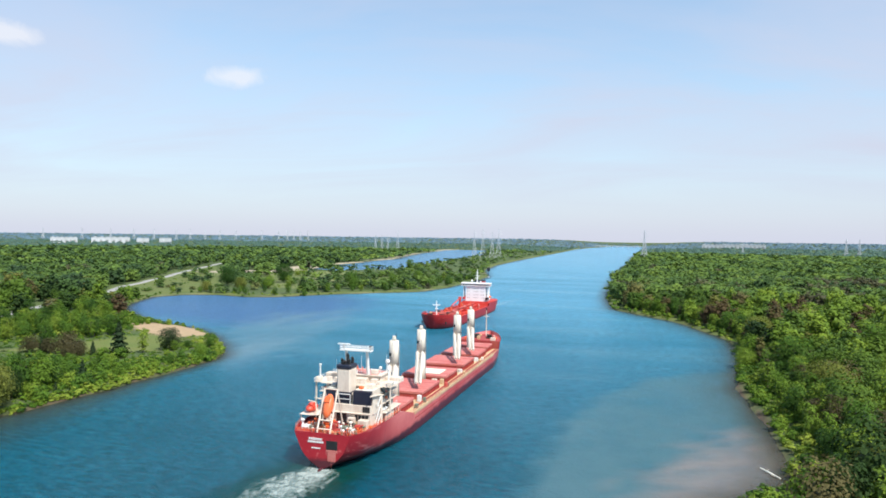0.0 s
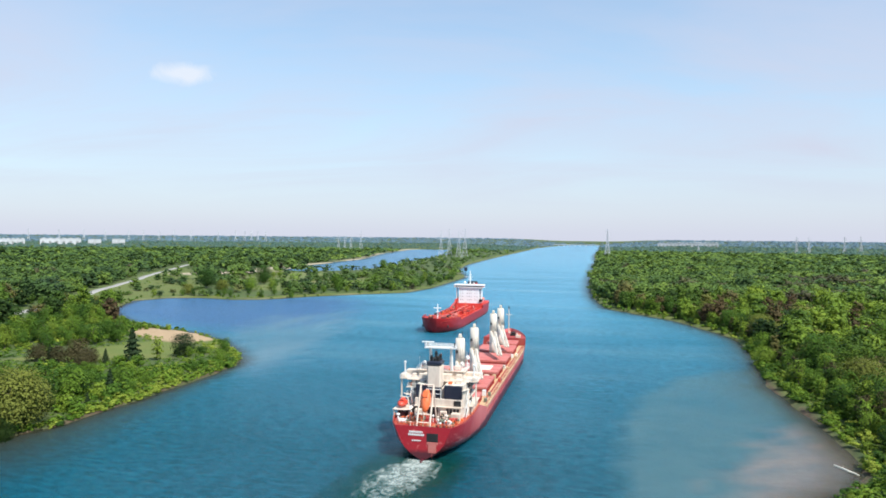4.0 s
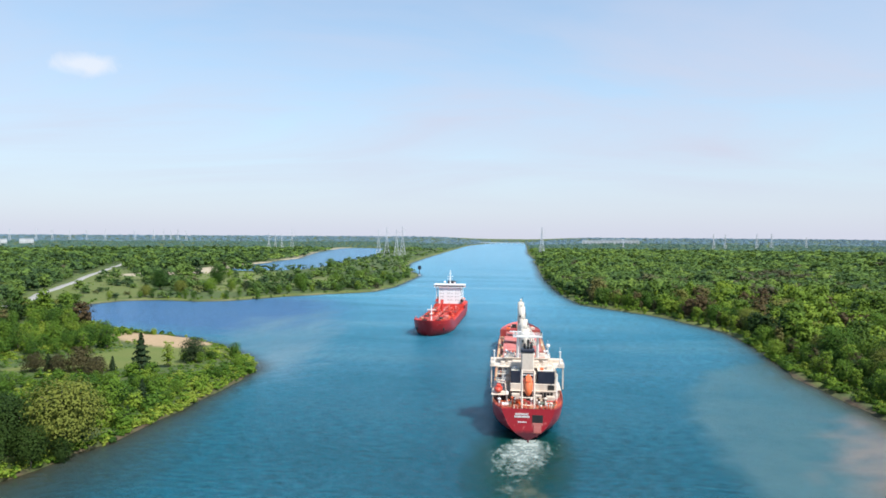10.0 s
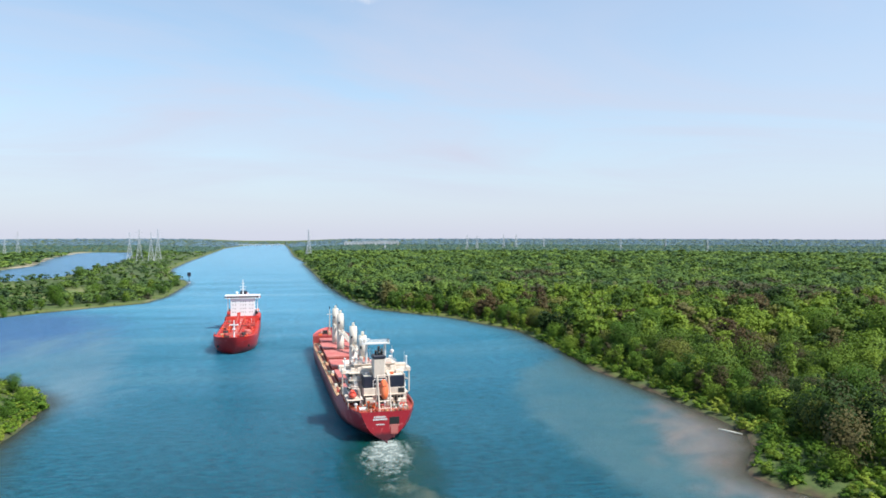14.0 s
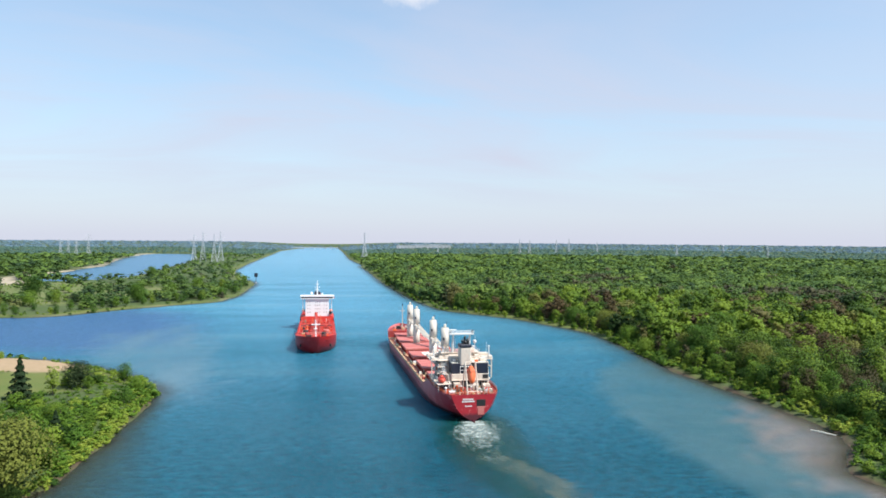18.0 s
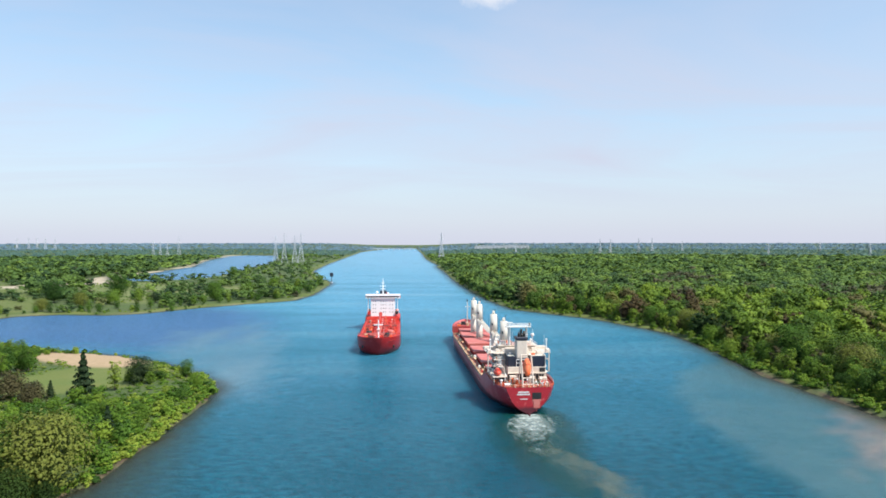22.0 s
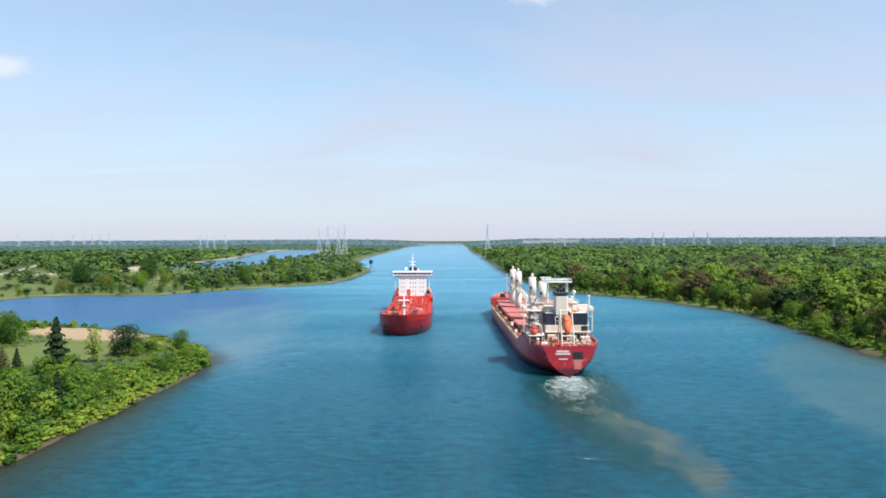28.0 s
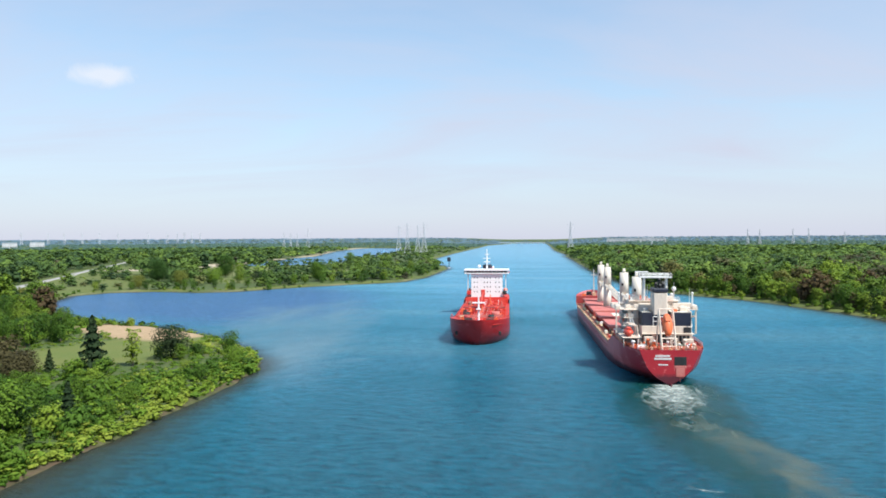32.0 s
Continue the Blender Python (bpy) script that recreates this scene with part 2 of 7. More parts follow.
def leaf(name, source, stops):
    """Foliage: one hue for each plant out of a ramp, mottled, letting light through. source: "object" or "attribute"."""
    m, n, l, b = material(name)
    if source == "object":
        f = n.new("ShaderNodeObjectInfo").outputs["Random"]
    else:
        a = n.new("ShaderNodeAttribute")
        a.attribute_name = "tint"
        f = a.outputs["Fac"]
    r = n.new("ShaderNodeValToRGB")
    r.color_ramp.interpolation = "LINEAR"
    while len(r.color_ramp.elements) < len(stops):
        r.color_ramp.elements.new(0.5)
    for e, (at, c) in zip(r.color_ramp.elements, stops):
        e.position, e.color = at, (*c, 1)
    l.new(f, r.inputs["Fac"])
    isl = n.new("ShaderNodeNewGeometry").outputs["Random Per Island"]
    dark = n.new("ShaderNodeHueSaturation")
    l.new(r.outputs[0], dark.inputs["Color"])
    grain = noise_node(n, l, 1.3, 6, 0.7)
    value = n.new("ShaderNodeMapRange")
    value.inputs["From Min"].default_value, value.inputs["From Max"].default_value = 0.3, 0.7
    value.inputs["To Min"].default_value, value.inputs["To Max"].default_value = 0.78, 1.15
    l.new(grain, value.inputs["Value"])
    fleck = n.new("ShaderNodeMapRange")  # some sprays paler, some darker
    fleck.inputs["To Min"].default_value, fleck.inputs["To Max"].default_value = 0.93, 1.08
    l.new(isl, fleck.inputs["Value"])
    both = n.new("ShaderNodeMath")
    both.operation = "MULTIPLY"
    l.new(value.outputs[0], both.inputs[0])
    l.new(fleck.outputs[0], both.inputs[1])
    l.new(both.outputs[0], dark.inputs["Value"])
    hue = n.new("ShaderNodeMapRange")
    hue.inputs["To Min"].default_value, hue.inputs["To Max"].default_value = 0.498, 0.502
    l.new(isl, hue.inputs["Value"])
    l.new(hue.outputs[0], dark.inputs["Hue"])
    bumped(n, l, b, grain, 0.6, 0.6)
    l.new(dark.outputs[0], b.inputs["Base Color"])
    b.inputs["Roughness"].default_value, b.inputs["Specular IOR Level"].default_value = 0.6, 0.12
    t = n.new("ShaderNodeBsdfTranslucent")
    l.new(dark.outputs[0], t.inputs["Color"])
    mx = n.new("ShaderNodeMixShader")
    mx.inputs[0].default_value = 0.23
    l.new(b.outputs[0], mx.inputs[1])
    l.new(t.outputs[0], mx.inputs[2])
    l.new(mx.outputs[0], n["Material Output"].inputs["Surface"])
    return m


GREENS = [(0.0, (0.021, 0.044, 0.012)), (0.2, (0.044, 0.087, 0.015)), (0.45, (0.094, 0.160, 0.020)), (0.7, (0.150, 0.230, 0.026)), (0.83, (0.240, 0.292, 0.037)), (0.9, (0.110, 0.100, 0.038)), (0.95, (0.088, 0.064, 0.028)), (1.0, (0.066, 0.046, 0.024))]
LEAF = leaf("broad_leaves", "object", [(0, (0.029, 0.072, 0.012)), (0.5, (0.062, 0.130, 0.016)), (0.85, (0.104, 0.182, 0.020)), (1, (0.165, 0.232, 0.028))])
LEAF_ALL = leaf("woodland_leaves", "attribute", GREENS)
# the woodland greens with distance haze blended into the colour
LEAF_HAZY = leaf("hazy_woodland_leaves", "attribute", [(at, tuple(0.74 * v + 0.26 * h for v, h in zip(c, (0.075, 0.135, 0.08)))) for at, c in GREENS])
LEAF_WEEDS = leaf("weedy_leaves", "attribute", [(0, (0.024, 0.060, 0.011)), (0.4, (0.066, 0.140, 0.016)), (0.7, (0.128, 0.215, 0.022)), (1, (0.24, 0.30, 0.042))])
# haze painted in as bluer leaves for the two farthest rings
LEAF_MID_HAZED = leaf("hazed_distant_leaves", "attribute", [(0, (0.056, 0.112, 0.095)), (0.5, (0.070, 0.132, 0.108)), (1, (0.084, 0.150, 0.116))])
LEAF_FAR_HAZED = leaf("hazed_far_leaves", "attribute", [(0, (0.12, 0.205, 0.275)), (0.5, (0.13, 0.215, 0.285)), (1, (0.14, 0.225, 0.295))])
LEAF_WILLOW = leaf("olive_leaves", "object", [(0, (0.12, 0.145, 0.026)), (1, (0.15, 0.17, 0.032))])
LEAF_DARK = leaf("dark_needles", "object", [(0, (0.018, 0.038, 0.014)), (1, (0.030, 0.050, 0.018))])
LEAF_DEEP = leaf("deep_green_leaves", "object", [(0, (0.020, 0.044, 0.010)), (1, (0.044, 0.078, 0.013))])
LEAF_BROWN = leaf("brownish_needles", "object", [(0, (0.055, 0.052, 0.022)), (1, (0.075, 0.066, 0.028))])
LEAF_LIGHT = leaf("fresh_leaves", "object", [(0, (0.115, 0.205, 0.022)), (1, (0.19, 0.262, 0.032))])
BARK = paint("bark", (0.10, 0.08, 0.06), (0.16, 0.14, 0.12), 0.9, 1.5, (0.4, 0.7), (1, 1, 0.2), bump=0.6)

# ---- helpers for building ----


def part(name, bm, mat, parent, label="", smooth=False):
    """Links a bmesh as one mesh object under a thing or a part."""
    me = bpy.data.meshes.new(name)
    bm.to_mesh(me)
    bm.free()
    me.materials.append(mat)
    if smooth == "side":  # a post: round sides, flat ends
        me.polygons.foreach_set("use_smooth", [abs(p.normal.z) < 0.6 for p in me.polygons])
    elif smooth:
        me.polygons.foreach_set("use_smooth", [True] * len(me.polygons))
    ob = new(name, me)
    ob.parent = parent
    return tagged(ob, label) if label else ob


def box(bm, x0, x1, y0, y1, z0, z1, bevel=0.0):
    """A block, its edges rounded off by bevel."""
    r = bmesh.ops.create_cube(bm, size=1.0, matrix=Matrix.Translation(((x0 + x1) / 2, (y0 + y1) / 2, (z0 + z1) / 2)) @ Matrix.Diagonal((x1 - x0, y1 - y0, z1 - z0, 1)))
    if bevel:
        edges = {e for v in r["verts"] for e in v.link_edges}
        bmesh.ops.bevel(bm, geom=list(edges), offset=bevel, segments=1, affect="EDGES")
    return bm


def rod(bm, a, b, r0, r1=None, seg=8):
    """A round bar from a to b."""
    a, b = Vector(a), Vector(b)
    m = Matrix.Translation((a + b) / 2) @ (b - a).to_track_quat("Z", "Y").to_matrix().to_4x4()
    bmesh.ops.create_cone(bm, cap_ends=True, segments=seg, radius1=r0, radius2=r0 if r1 is None else r1, depth=(b - a).length, matrix=m)
    return bm


def bar(bm, a, b, w):
    """A square bar from a to b."""
    return rod(bm, a, b, w * 0.7, None, 4)


def ball(bm, c, r, seg=12, scale=(1, 1, 1)):
    bmesh.ops.create_uvsphere(bm, u_segments=seg, v_segments=seg // 2 + 2, radius=r, matrix=Matrix.Translation(c) @ Matrix.Diagonal((*scale, 1)))
    return bm


def sheet(name, verts, faces, mat, attrs=None, smooth=False, normals=None):
    """A mesh object out of arrays, with float attributes on its points. faces: an array of triangles or quads. normals: for soft shading."""
    me = bpy.data.meshes.new(name)
    faces = np.asarray(faces, np.int32)
    me.vertices.add(len(verts))
    me.vertices.foreach_set("co", np.asarray(verts, np.float32).ravel())
    me.loops.add(faces.size)
    me.loops.foreach_set("vertex_index", faces.ravel())
    me.polygons.add(len(faces))
    me.polygons.foreach_set("loop_start", np.arange(0, faces.size, faces.shape[1], dtype=np.int32))
    me.update(calc_edges=True)
    me.validate()
    me.materials.append(mat)
    for key, values in (attrs or {}).items():
        me.attributes.new(key, "FLOAT", "POINT").data.foreach_set("value", np.asarray(values, np.float32))
    if normals is not None:
        me.attributes.new("custom_normal", "FLOAT_VECTOR", "POINT").data.foreach_set("vector", np.asarray(normals, np.float32).ravel())
    if smooth:
        me.polygons.foreach_set("use_smooth", np.ones(len(faces), bool))
    return new(name, me)


# ---- the land's plan: banks of the channel, the cove and the lagoon ----
RIGHT_BANK = [(170, -400), (150, -50), (128, 60), (108, 130), (94, 160), (86, 172), (84, 181), (90, 189), (103, 203), (110, 217), (112, 245), (111, 280), (107, 336), (112, 385), (116, 440), (114, 485), (95, 545), (80, 580),
              (55, 613), (30, 652), (16, 750), (8, 852), (-3, 1060), (-12, 1420), (-22, 1660), (-14, 1740), (-30, 1990), (-44, 2300), (-62, 3300), (-97, 4700), (9000, 4700), (9000, -400)]
LEFT_BANK = [(-170, -400), (-150, 40), (-146, 160), (-139, 195), (-137, 240), (-138, 285), (-139, 310), (-145, 325), (-160, 347), (-182, 370), (-215, 397), (-245, 408), (-275, 420), (-318, 451), (-352, 480), (-375, 513),
             (-402, 570), (-392, 604), (-360, 619), (-322, 612), (-296, 624), (-268, 667), (-229, 711), (-190, 748), (-180, 820), (-182, 900), (-184, 990), (-190, 1060), (-206, 1115), (-246, 1250), (-279, 1480), (-300, 1830),
             (-318, 2250), (-343, 2900), (-372, 3500), (-352, 4050), (-300, 4700), (-9000, 4700), (-9000, -400)]
LAGOON = [(-520, 1115), (-470, 1110), (-430, 1150), (-404, 1215), (-414, 1310), (-436, 1560), (-460, 1840), (-505, 2200), (-577, 2520), (-645, 2820), (-820, 2860), (-745, 2420), (-687, 2068), (-596, 1700), (-583, 1500), (-572, 1340),
          (-560, 1240), (-535, 1150)]
ROAD = [(-300, 180), (-345, 300), (-380, 385), (-406, 440), (-440, 515), (-476, 592), (-513, 660), (-570, 785), (-629, 892), (-727, 1099), (-800, 1250), (-950, 1560)]


def inside(px, py, poly):
    got = np.zeros(px.shape, bool)
    for (ax, ay), (bx, by) in zip(poly, poly[1:] + poly[:1]):
        if ay != by:
            got ^= ((ay > py) != (by > py)) & (px < (bx - ax) * (py - ay) / (by - ay) + ax)
    return got


def from_line(px, py, line):
    best = np.full(px.shape, 1e9)
    for (ax, ay), (bx, by) in zip(line, line[1:]):
        dx, dy = bx - ax, by - ay
        k = np.clip(((px - ax) * dx + (py - ay) * dy) / (dx * dx + dy * dy), 0, 1)
        best = np.minimum(best, np.hypot(px - ax - k * dx, py - ay - k * dy))
    return best


def waves(px, py, size, seed):
    """Smooth noise between -1 and 1 over the plan."""
    rng = np.random.default_rng(seed)
    out = np.zeros(px.shape)
    for i in range(7):
        a, ph = rng.uniform(0, 2 * np.pi), rng.uniform(0, 6.28)
        k = 2 * np.pi / (size * rng.uniform(0.5, 1.6))
        out += np.sin(k * (px * np.cos(a) + py * np.sin(a)) + ph + 1.3 * np.sin(k * 0.6 * (py * np.cos(a) - px * np.sin(a)) + 2 * ph))
    return out / 4.2


def ashore(px, py):
    """Metres inland (above 0) or out on the water (below 0)."""
    wob = 1.1 * waves(px, py, 34, 5) + 0.45 * waves(px, py, 11, 6)
    land = inside(px, py, RIGHT_BANK) | inside(px, py, LEFT_BANK) | (py > 4700)
    pond = inside(px, py, LAGOON)
    d = np.minimum(from_line(px, py, RIGHT_BANK[:-2]), from_line(px, py, LEFT_BANK[:-2]))
    d = np.minimum(d, from_line(px, py, LAGOON + LAGOON[:1]))
    d = np.minimum(d, np.abs(py - 4700) + np.where((px > -300) & (px < -97), 0, 1e6))
    return np.where(land & ~pond, d, -d) + wob


def zone(px, py, poly, soft=6.0):
    """1 inside a region, fading to 0 over its edge."""
    d = from_line(px, py, poly + poly[:1])
    return np.clip(0.5 + np.where(inside(px, py, poly), d, -d) / soft + 0.35 * waves(px, py, 17, 9), 0, 1)


LAWN = [(-250, 282), (-246, 305), (-236, 330), (-232, 350), (-222, 362), (-196, 358), (-178, 330), (-178, 312), (-192, 302), (-215, 294), (-235, 284)]
REEDS = [(-268, 392), (-262, 408), (-230, 405), (-205, 388), (-190, 372), (-200, 358), (-225, 363), (-248, 376)]
VERGE = [(-388, 480), (-410, 560), (-400, 612), (-385, 650), (-425, 720), (-490, 800), (-550, 900), (-630, 1010), (-690, 1085), (-735, 1090), (-640, 890), (-580, 785), (-524, 660), (-486, 590), (-446, 510), (-412, 440)]
MEADOW = [(-330, 700), (-300, 760), (-270, 840), (-280, 930), (-330, 1000), (-430, 1060), (-560, 1040), (-600, 930), (-520, 850), (-430, 820), (-370, 720)]
SANDBANK = [(-640, 930), (-560, 920), (-505, 1000), (-490, 1062), (-540, 1105), (-572, 1180), (-582, 1300), (-598, 1300), (-588, 1105), (-555, 1045)]


def axis(lo, hi, fine_lo, fine_hi, step, grow=1.09, most=160):
    right, left = [fine_hi], [fine_lo]
    s = step
    while right[-1] < hi:
        s = min(s * grow, most)
        right.append(right[-1] + s)
    s = step
    while left[-1] > lo:
        s = min(s * grow, most)
        left.append(left[-1] - s)
    return np.array(left[:0:-1] + list(np.arange(fine_lo, fine_hi, step)) + right)


def grid(xs, ys):
    gx, gy = np.meshgrid(xs, ys)
    nx, ny = len(xs), len(ys)
    i = np.arange(nx * ny).reshape(ny, nx)
    faces = np.stack([i[:-1, :-1], i[:-1, 1:], i[1:, 1:], i[1:, :-1]], -1).reshape(-1, 4)
    return gx.ravel(), gy.ravel(), faces


def rise(px, py, d):
    """How high the land lies: low by the channel, gently up towards the skyline."""
    far = np.hypot(px, py)
    return 1.4 + 0.5 * waves(px, py, 90, 11) + 34 * np.clip((far - 2600) / 2200, 0, 1) ** 1.4 * np.clip(d / 420, 0.06, 1)


def ground_height(px, py):
    d = ashore(px, py)
    bank = np.interp(d, [-30, -10, -1.5, 0, 1.2, 4, 16], [-6, -3.2, -0.8, -0.05, 0.5, 0.85, 1.0])
    return np.where(d > 0, bank * rise(px, py, d) * np.interp(d, [0, 4], [0.7, 1.0]), bank) + np.where(d > 3, 0.12 * waves(px, py, 7, 3), 0)


# ground material: soil and weeds under the trees, mown grass, reeds, sand and gravel
GROUND, gn, gl, gb = material("ground_cover")


def g_attr(name):
    a = gn.new("ShaderNodeAttribute")
    a.attribute_name = name
    return a.outputs["Fac"]


g_big, g_mid, g_fine = noise_node(gn, gl, 0.05, 4), noise_node(gn, gl, 0.4, 5), noise_node(gn, gl, 2.2, 5)
g_col = mixed(gn, gl, ramp(gn, gl, g_mid, 0.35, 0.7), (0.035, 0.065, 0.012), (0.07, 0.105, 0.02))
g_col = mixed(gn, gl, ramp(gn, gl, g_big, 0.5, 0.75), g_col, (0.065, 0.07, 0.028))
g_lawn = mixed(gn, gl, ramp(gn, gl, g_fine, 0.3, 0.75), mixed(gn, gl, ramp(gn, gl, g_big, 0.35, 0.65), (0.062, 0.112, 0.012), (0.105, 0.125, 0.022)), (0.12, 0.13, 0.03))
g_col = mixed(gn, gl, g_attr("lawn"), g_col, g_lawn)
g_mead = mixed(gn, gl, ramp(gn, gl, g_big, 0.35, 0.65), (0.08, 0.125, 0.024), (0.14, 0.145, 0.05))
g_col = mixed(gn, gl, g_attr("meadow"), g_col, g_mead)
g_reed = mixed(gn, gl, ramp(gn, gl, g_mid, 0.3, 0.8), (0.36, 0.25, 0.155), (0.27, 0.20, 0.105))
g_col = mixed(gn, gl, g_attr("reed"), g_col, g_reed)
g_sand = mixed(gn, gl, ramp(gn, gl, g_fine, 0.3, 0.8), (0.40, 0.34, 0.25), (0.28, 0.23, 0.16))
g_col = mixed(gn, gl, g_attr("sand"), g_col, g_sand)
g_col = mixed(gn, gl, g_attr("mud"), g_col, mixed(gn, gl, ramp(gn, gl, g_mid, 0.35, 0.7), (0.042, 0.026, 0.015), (0.095, 0.060, 0.038)))
gl.new(g_col, gb.inputs["Base Color"])
gb.inputs["Roughness"].default_value = 0.95
bumped(gn, gl, gb, g_fine, 0.8, 0.25)

GX, GY, GF = grid(axis(-4600, 4400, -420, 190, 3.2), axis(-320, 4890, 130, 760, 3.2))
GD = ashore(GX, GY)
GZ = ground_height(GX, GY)
g_lawn_a = np.maximum.reduce([zone(GX, GY, LAWN), 0.75 * zone(GX, GY, VERGE), np.clip(1.4 - np.abs(GD - 8) / 8, 0, 1) * (GY > 300) * np.clip(0.65 + waves(GX, GY, 45, 51), 0.2, 1)])
g_sand_a = np.maximum(zone(GX, GY, SANDBANK), np.where(inside(GX, GY, LAGOON) | (from_line(GX, GY, LAGOON[9:]) < 14), 1.0, 0)) * (GD > -6)
g_sand_a = np.maximum(g_sand_a, (np.clip(1 - np.abs(GD - 2) / 3, 0, 1) * (GY > 560) * (GX < -150) * 0.4 * np.clip(0.25 + 0.8 * waves(GX, GY, 60, 21), 0, 1)))
ground = sheet("ground", np.stack([GX, GY, GZ], 1), GF, GROUND, {
    "lawn": g_lawn_a, "meadow": zone(GX, GY, MEADOW, 20), "reed": zone(GX, GY, REEDS, 4), "sand": g_sand_a,
    "mud": np.where((GX > 0) & (GY < 360), np.clip(1.4 - np.abs(GD - 0.4) / 1.8, 0, 1), np.clip(1.2 - np.abs(GD - 0.3) / 1.6, 0, 1)) * (1 - 0.7 * g_sand_a) * np.where(GY > 360, 0.4, 1)}, True)
tagged(ground, "low wooded land with grassy clearings and muddy banks", "ground", kind="structure")

# ---- water ----
WATER, n_, l_, b_ = material("river_water")
wa = {}
for key in ("shallow_shade", "silt", "pale", "mudbank", "open", "far_sheen", "cove"):
    a_ = n_.new("ShaderNodeAttribute")
    a_.attribute_name = key
    wa[key] = a_.outputs["Fac"]
co_ = n_.new("ShaderNodeTexCoord").outputs["Object"]


def times(a, b, add=0.0):
    m = n_.new("ShaderNodeMath")
    m.operation, m.use_clamp = "MULTIPLY_ADD", False
    m.inputs[2].default_value = add
    for v, k in ((a, 0), (b, 1)):
        if isinstance(v, (int, float)):
            m.inputs[k].default_value = v
        else:
            l_.new(v, m.inputs[k])
    return m.outputs[0]


drift = noise_node(n_, l_, 0.006, 5, 0.6, co_, (1.0, 0.45, 1))
pale_noise = noise_node(n_, l_, 0.03, 5, 0.6, co_, (1.0, 0.34, 1))
patch = noise_node(n_, l_, 0.022, 6, 0.6, co_, (1.0, 0.75, 1))
col = mixed(n_, l_, ramp(n_, l_, drift, 0.35, 0.7), (0.002, 0.052, 0.079), (0.003, 0.082, 0.128))
# far water: grazing sky sheen painted in as a paler, streaked base colour
far_sheen_col = mixed(n_, l_, ramp(n_, l_, drift, 0.35, 0.7), (0.040, 0.196, 0.310), (0.060, 0.236, 0.355))
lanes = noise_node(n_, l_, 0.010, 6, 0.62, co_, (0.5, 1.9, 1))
far_sheen_col = mixed(n_, l_, ramp(n_, l_, lanes, 0.5, 0.78), far_sheen_col, (0.12, 0.28, 0.36))
far_sheen_col = mixed(n_, l_, ramp(n_, l_, lanes, 0.46, 0.28), far_sheen_col, (0.012, 0.135, 0.21))
col = mixed(n_, l_, wa["open"], col, far_sheen_col)
# still more sky sheen put into the colour of the remotest water
col = mixed(n_, l_, wa["far_sheen"], col, (0.17, 0.315, 0.41))
# calm cove and lagoon: the mirrored sky painted as a lavender-blue base colour
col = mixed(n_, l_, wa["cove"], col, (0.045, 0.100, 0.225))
# wind ripples with long crests across the channel, finer ones on them, calm over the shallows
bend = n_.new("ShaderNodeTexNoise")
bend.inputs["Scale"].default_value, bend.inputs["Detail"].default_value = 0.03, 2.0
l_.new(co_, bend.inputs["Vector"])
warp = n_.new("ShaderNodeVectorMath")
warp.operation = "MULTIPLY_ADD"
l_.new(bend.outputs["Color"], warp.inputs[0])
warp.inputs[1].default_value = (9, 9, 0)
l_.new(co_, warp.inputs[2])
swell = noise_node(n_, l_, 0.56, 3, 0.5, warp.outputs[0], (0.42, 1.0, 1))
chop = noise_node(n_, l_, 1.5, 4, 0.6, warp.outputs[0], (0.5, 1.2, 1))
ripple = n_.new("ShaderNodeMath")
ripple.operation = "MULTIPLY_ADD"
l_.new(chop, ripple.inputs[0])
ripple.inputs[1].default_value = 0.75
l_.new(swell, ripple.inputs[2])
glint = n_.new("ShaderNodeMapRange")  # small waves' light and shade put into the colour: clearer crests, darker troughs
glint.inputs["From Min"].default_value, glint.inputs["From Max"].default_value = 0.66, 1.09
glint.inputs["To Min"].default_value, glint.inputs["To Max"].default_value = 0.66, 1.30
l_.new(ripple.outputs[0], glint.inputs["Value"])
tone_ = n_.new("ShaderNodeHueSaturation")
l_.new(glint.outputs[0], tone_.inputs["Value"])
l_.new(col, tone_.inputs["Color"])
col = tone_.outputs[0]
col = mixed(n_, l_, times(wa["silt"], ramp(n_, l_, patch, 0.1, 0.62)), col, (0.066, 0.138, 0.156))
col = mixed(n_, l_, times(wa["pale"], ramp(n_, l_, pale_noise, 0.3, 0.66)), col, (0.105, 0.185, 0.235))
col = mixed(n_, l_, times(wa["mudbank"], ramp(n_, l_, patch, -0.2, 0.5)), col, (0.255, 0.19, 0.165))
# brown shallows, and the trees' dark reflections painted along the banks
col = mixed(n_, l_, wa["shallow_shade"], col, (0.042, 0.035, 0.014))
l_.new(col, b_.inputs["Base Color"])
b_.inputs["Roughness"].default_value, b_.inputs["IOR"].default_value = 0.2, 1.33
b_.inputs["Specular IOR Level"].default_value = 0.0
b_.subsurface_method = "BURLEY"
b_.inputs["Subsurface Weight"].default_value, b_.inputs["Subsurface Scale"].default_value = 0.65, 12.0
b_.inputs["Subsurface Radius"].default_value = (0.6, 1.0, 1.0)
bumped(n_, l_, b_, ripple.outputs[0], 1.0, 0.9)
# blue tint on the gloss stands in for ripples leaning to mirror higher sky
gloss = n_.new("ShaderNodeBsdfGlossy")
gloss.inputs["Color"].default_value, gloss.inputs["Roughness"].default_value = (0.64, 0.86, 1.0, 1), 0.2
sheen = n_.new("ShaderNodeFresnel")
sheen.inputs["IOR"].default_value = 1.33
for socket in (gloss.inputs["Normal"], sheen.inputs["Normal"]):
    l_.new(b_.inputs["Normal"].links[0].from_socket, socket)
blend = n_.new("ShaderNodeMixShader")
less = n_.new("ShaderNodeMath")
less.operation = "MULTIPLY"
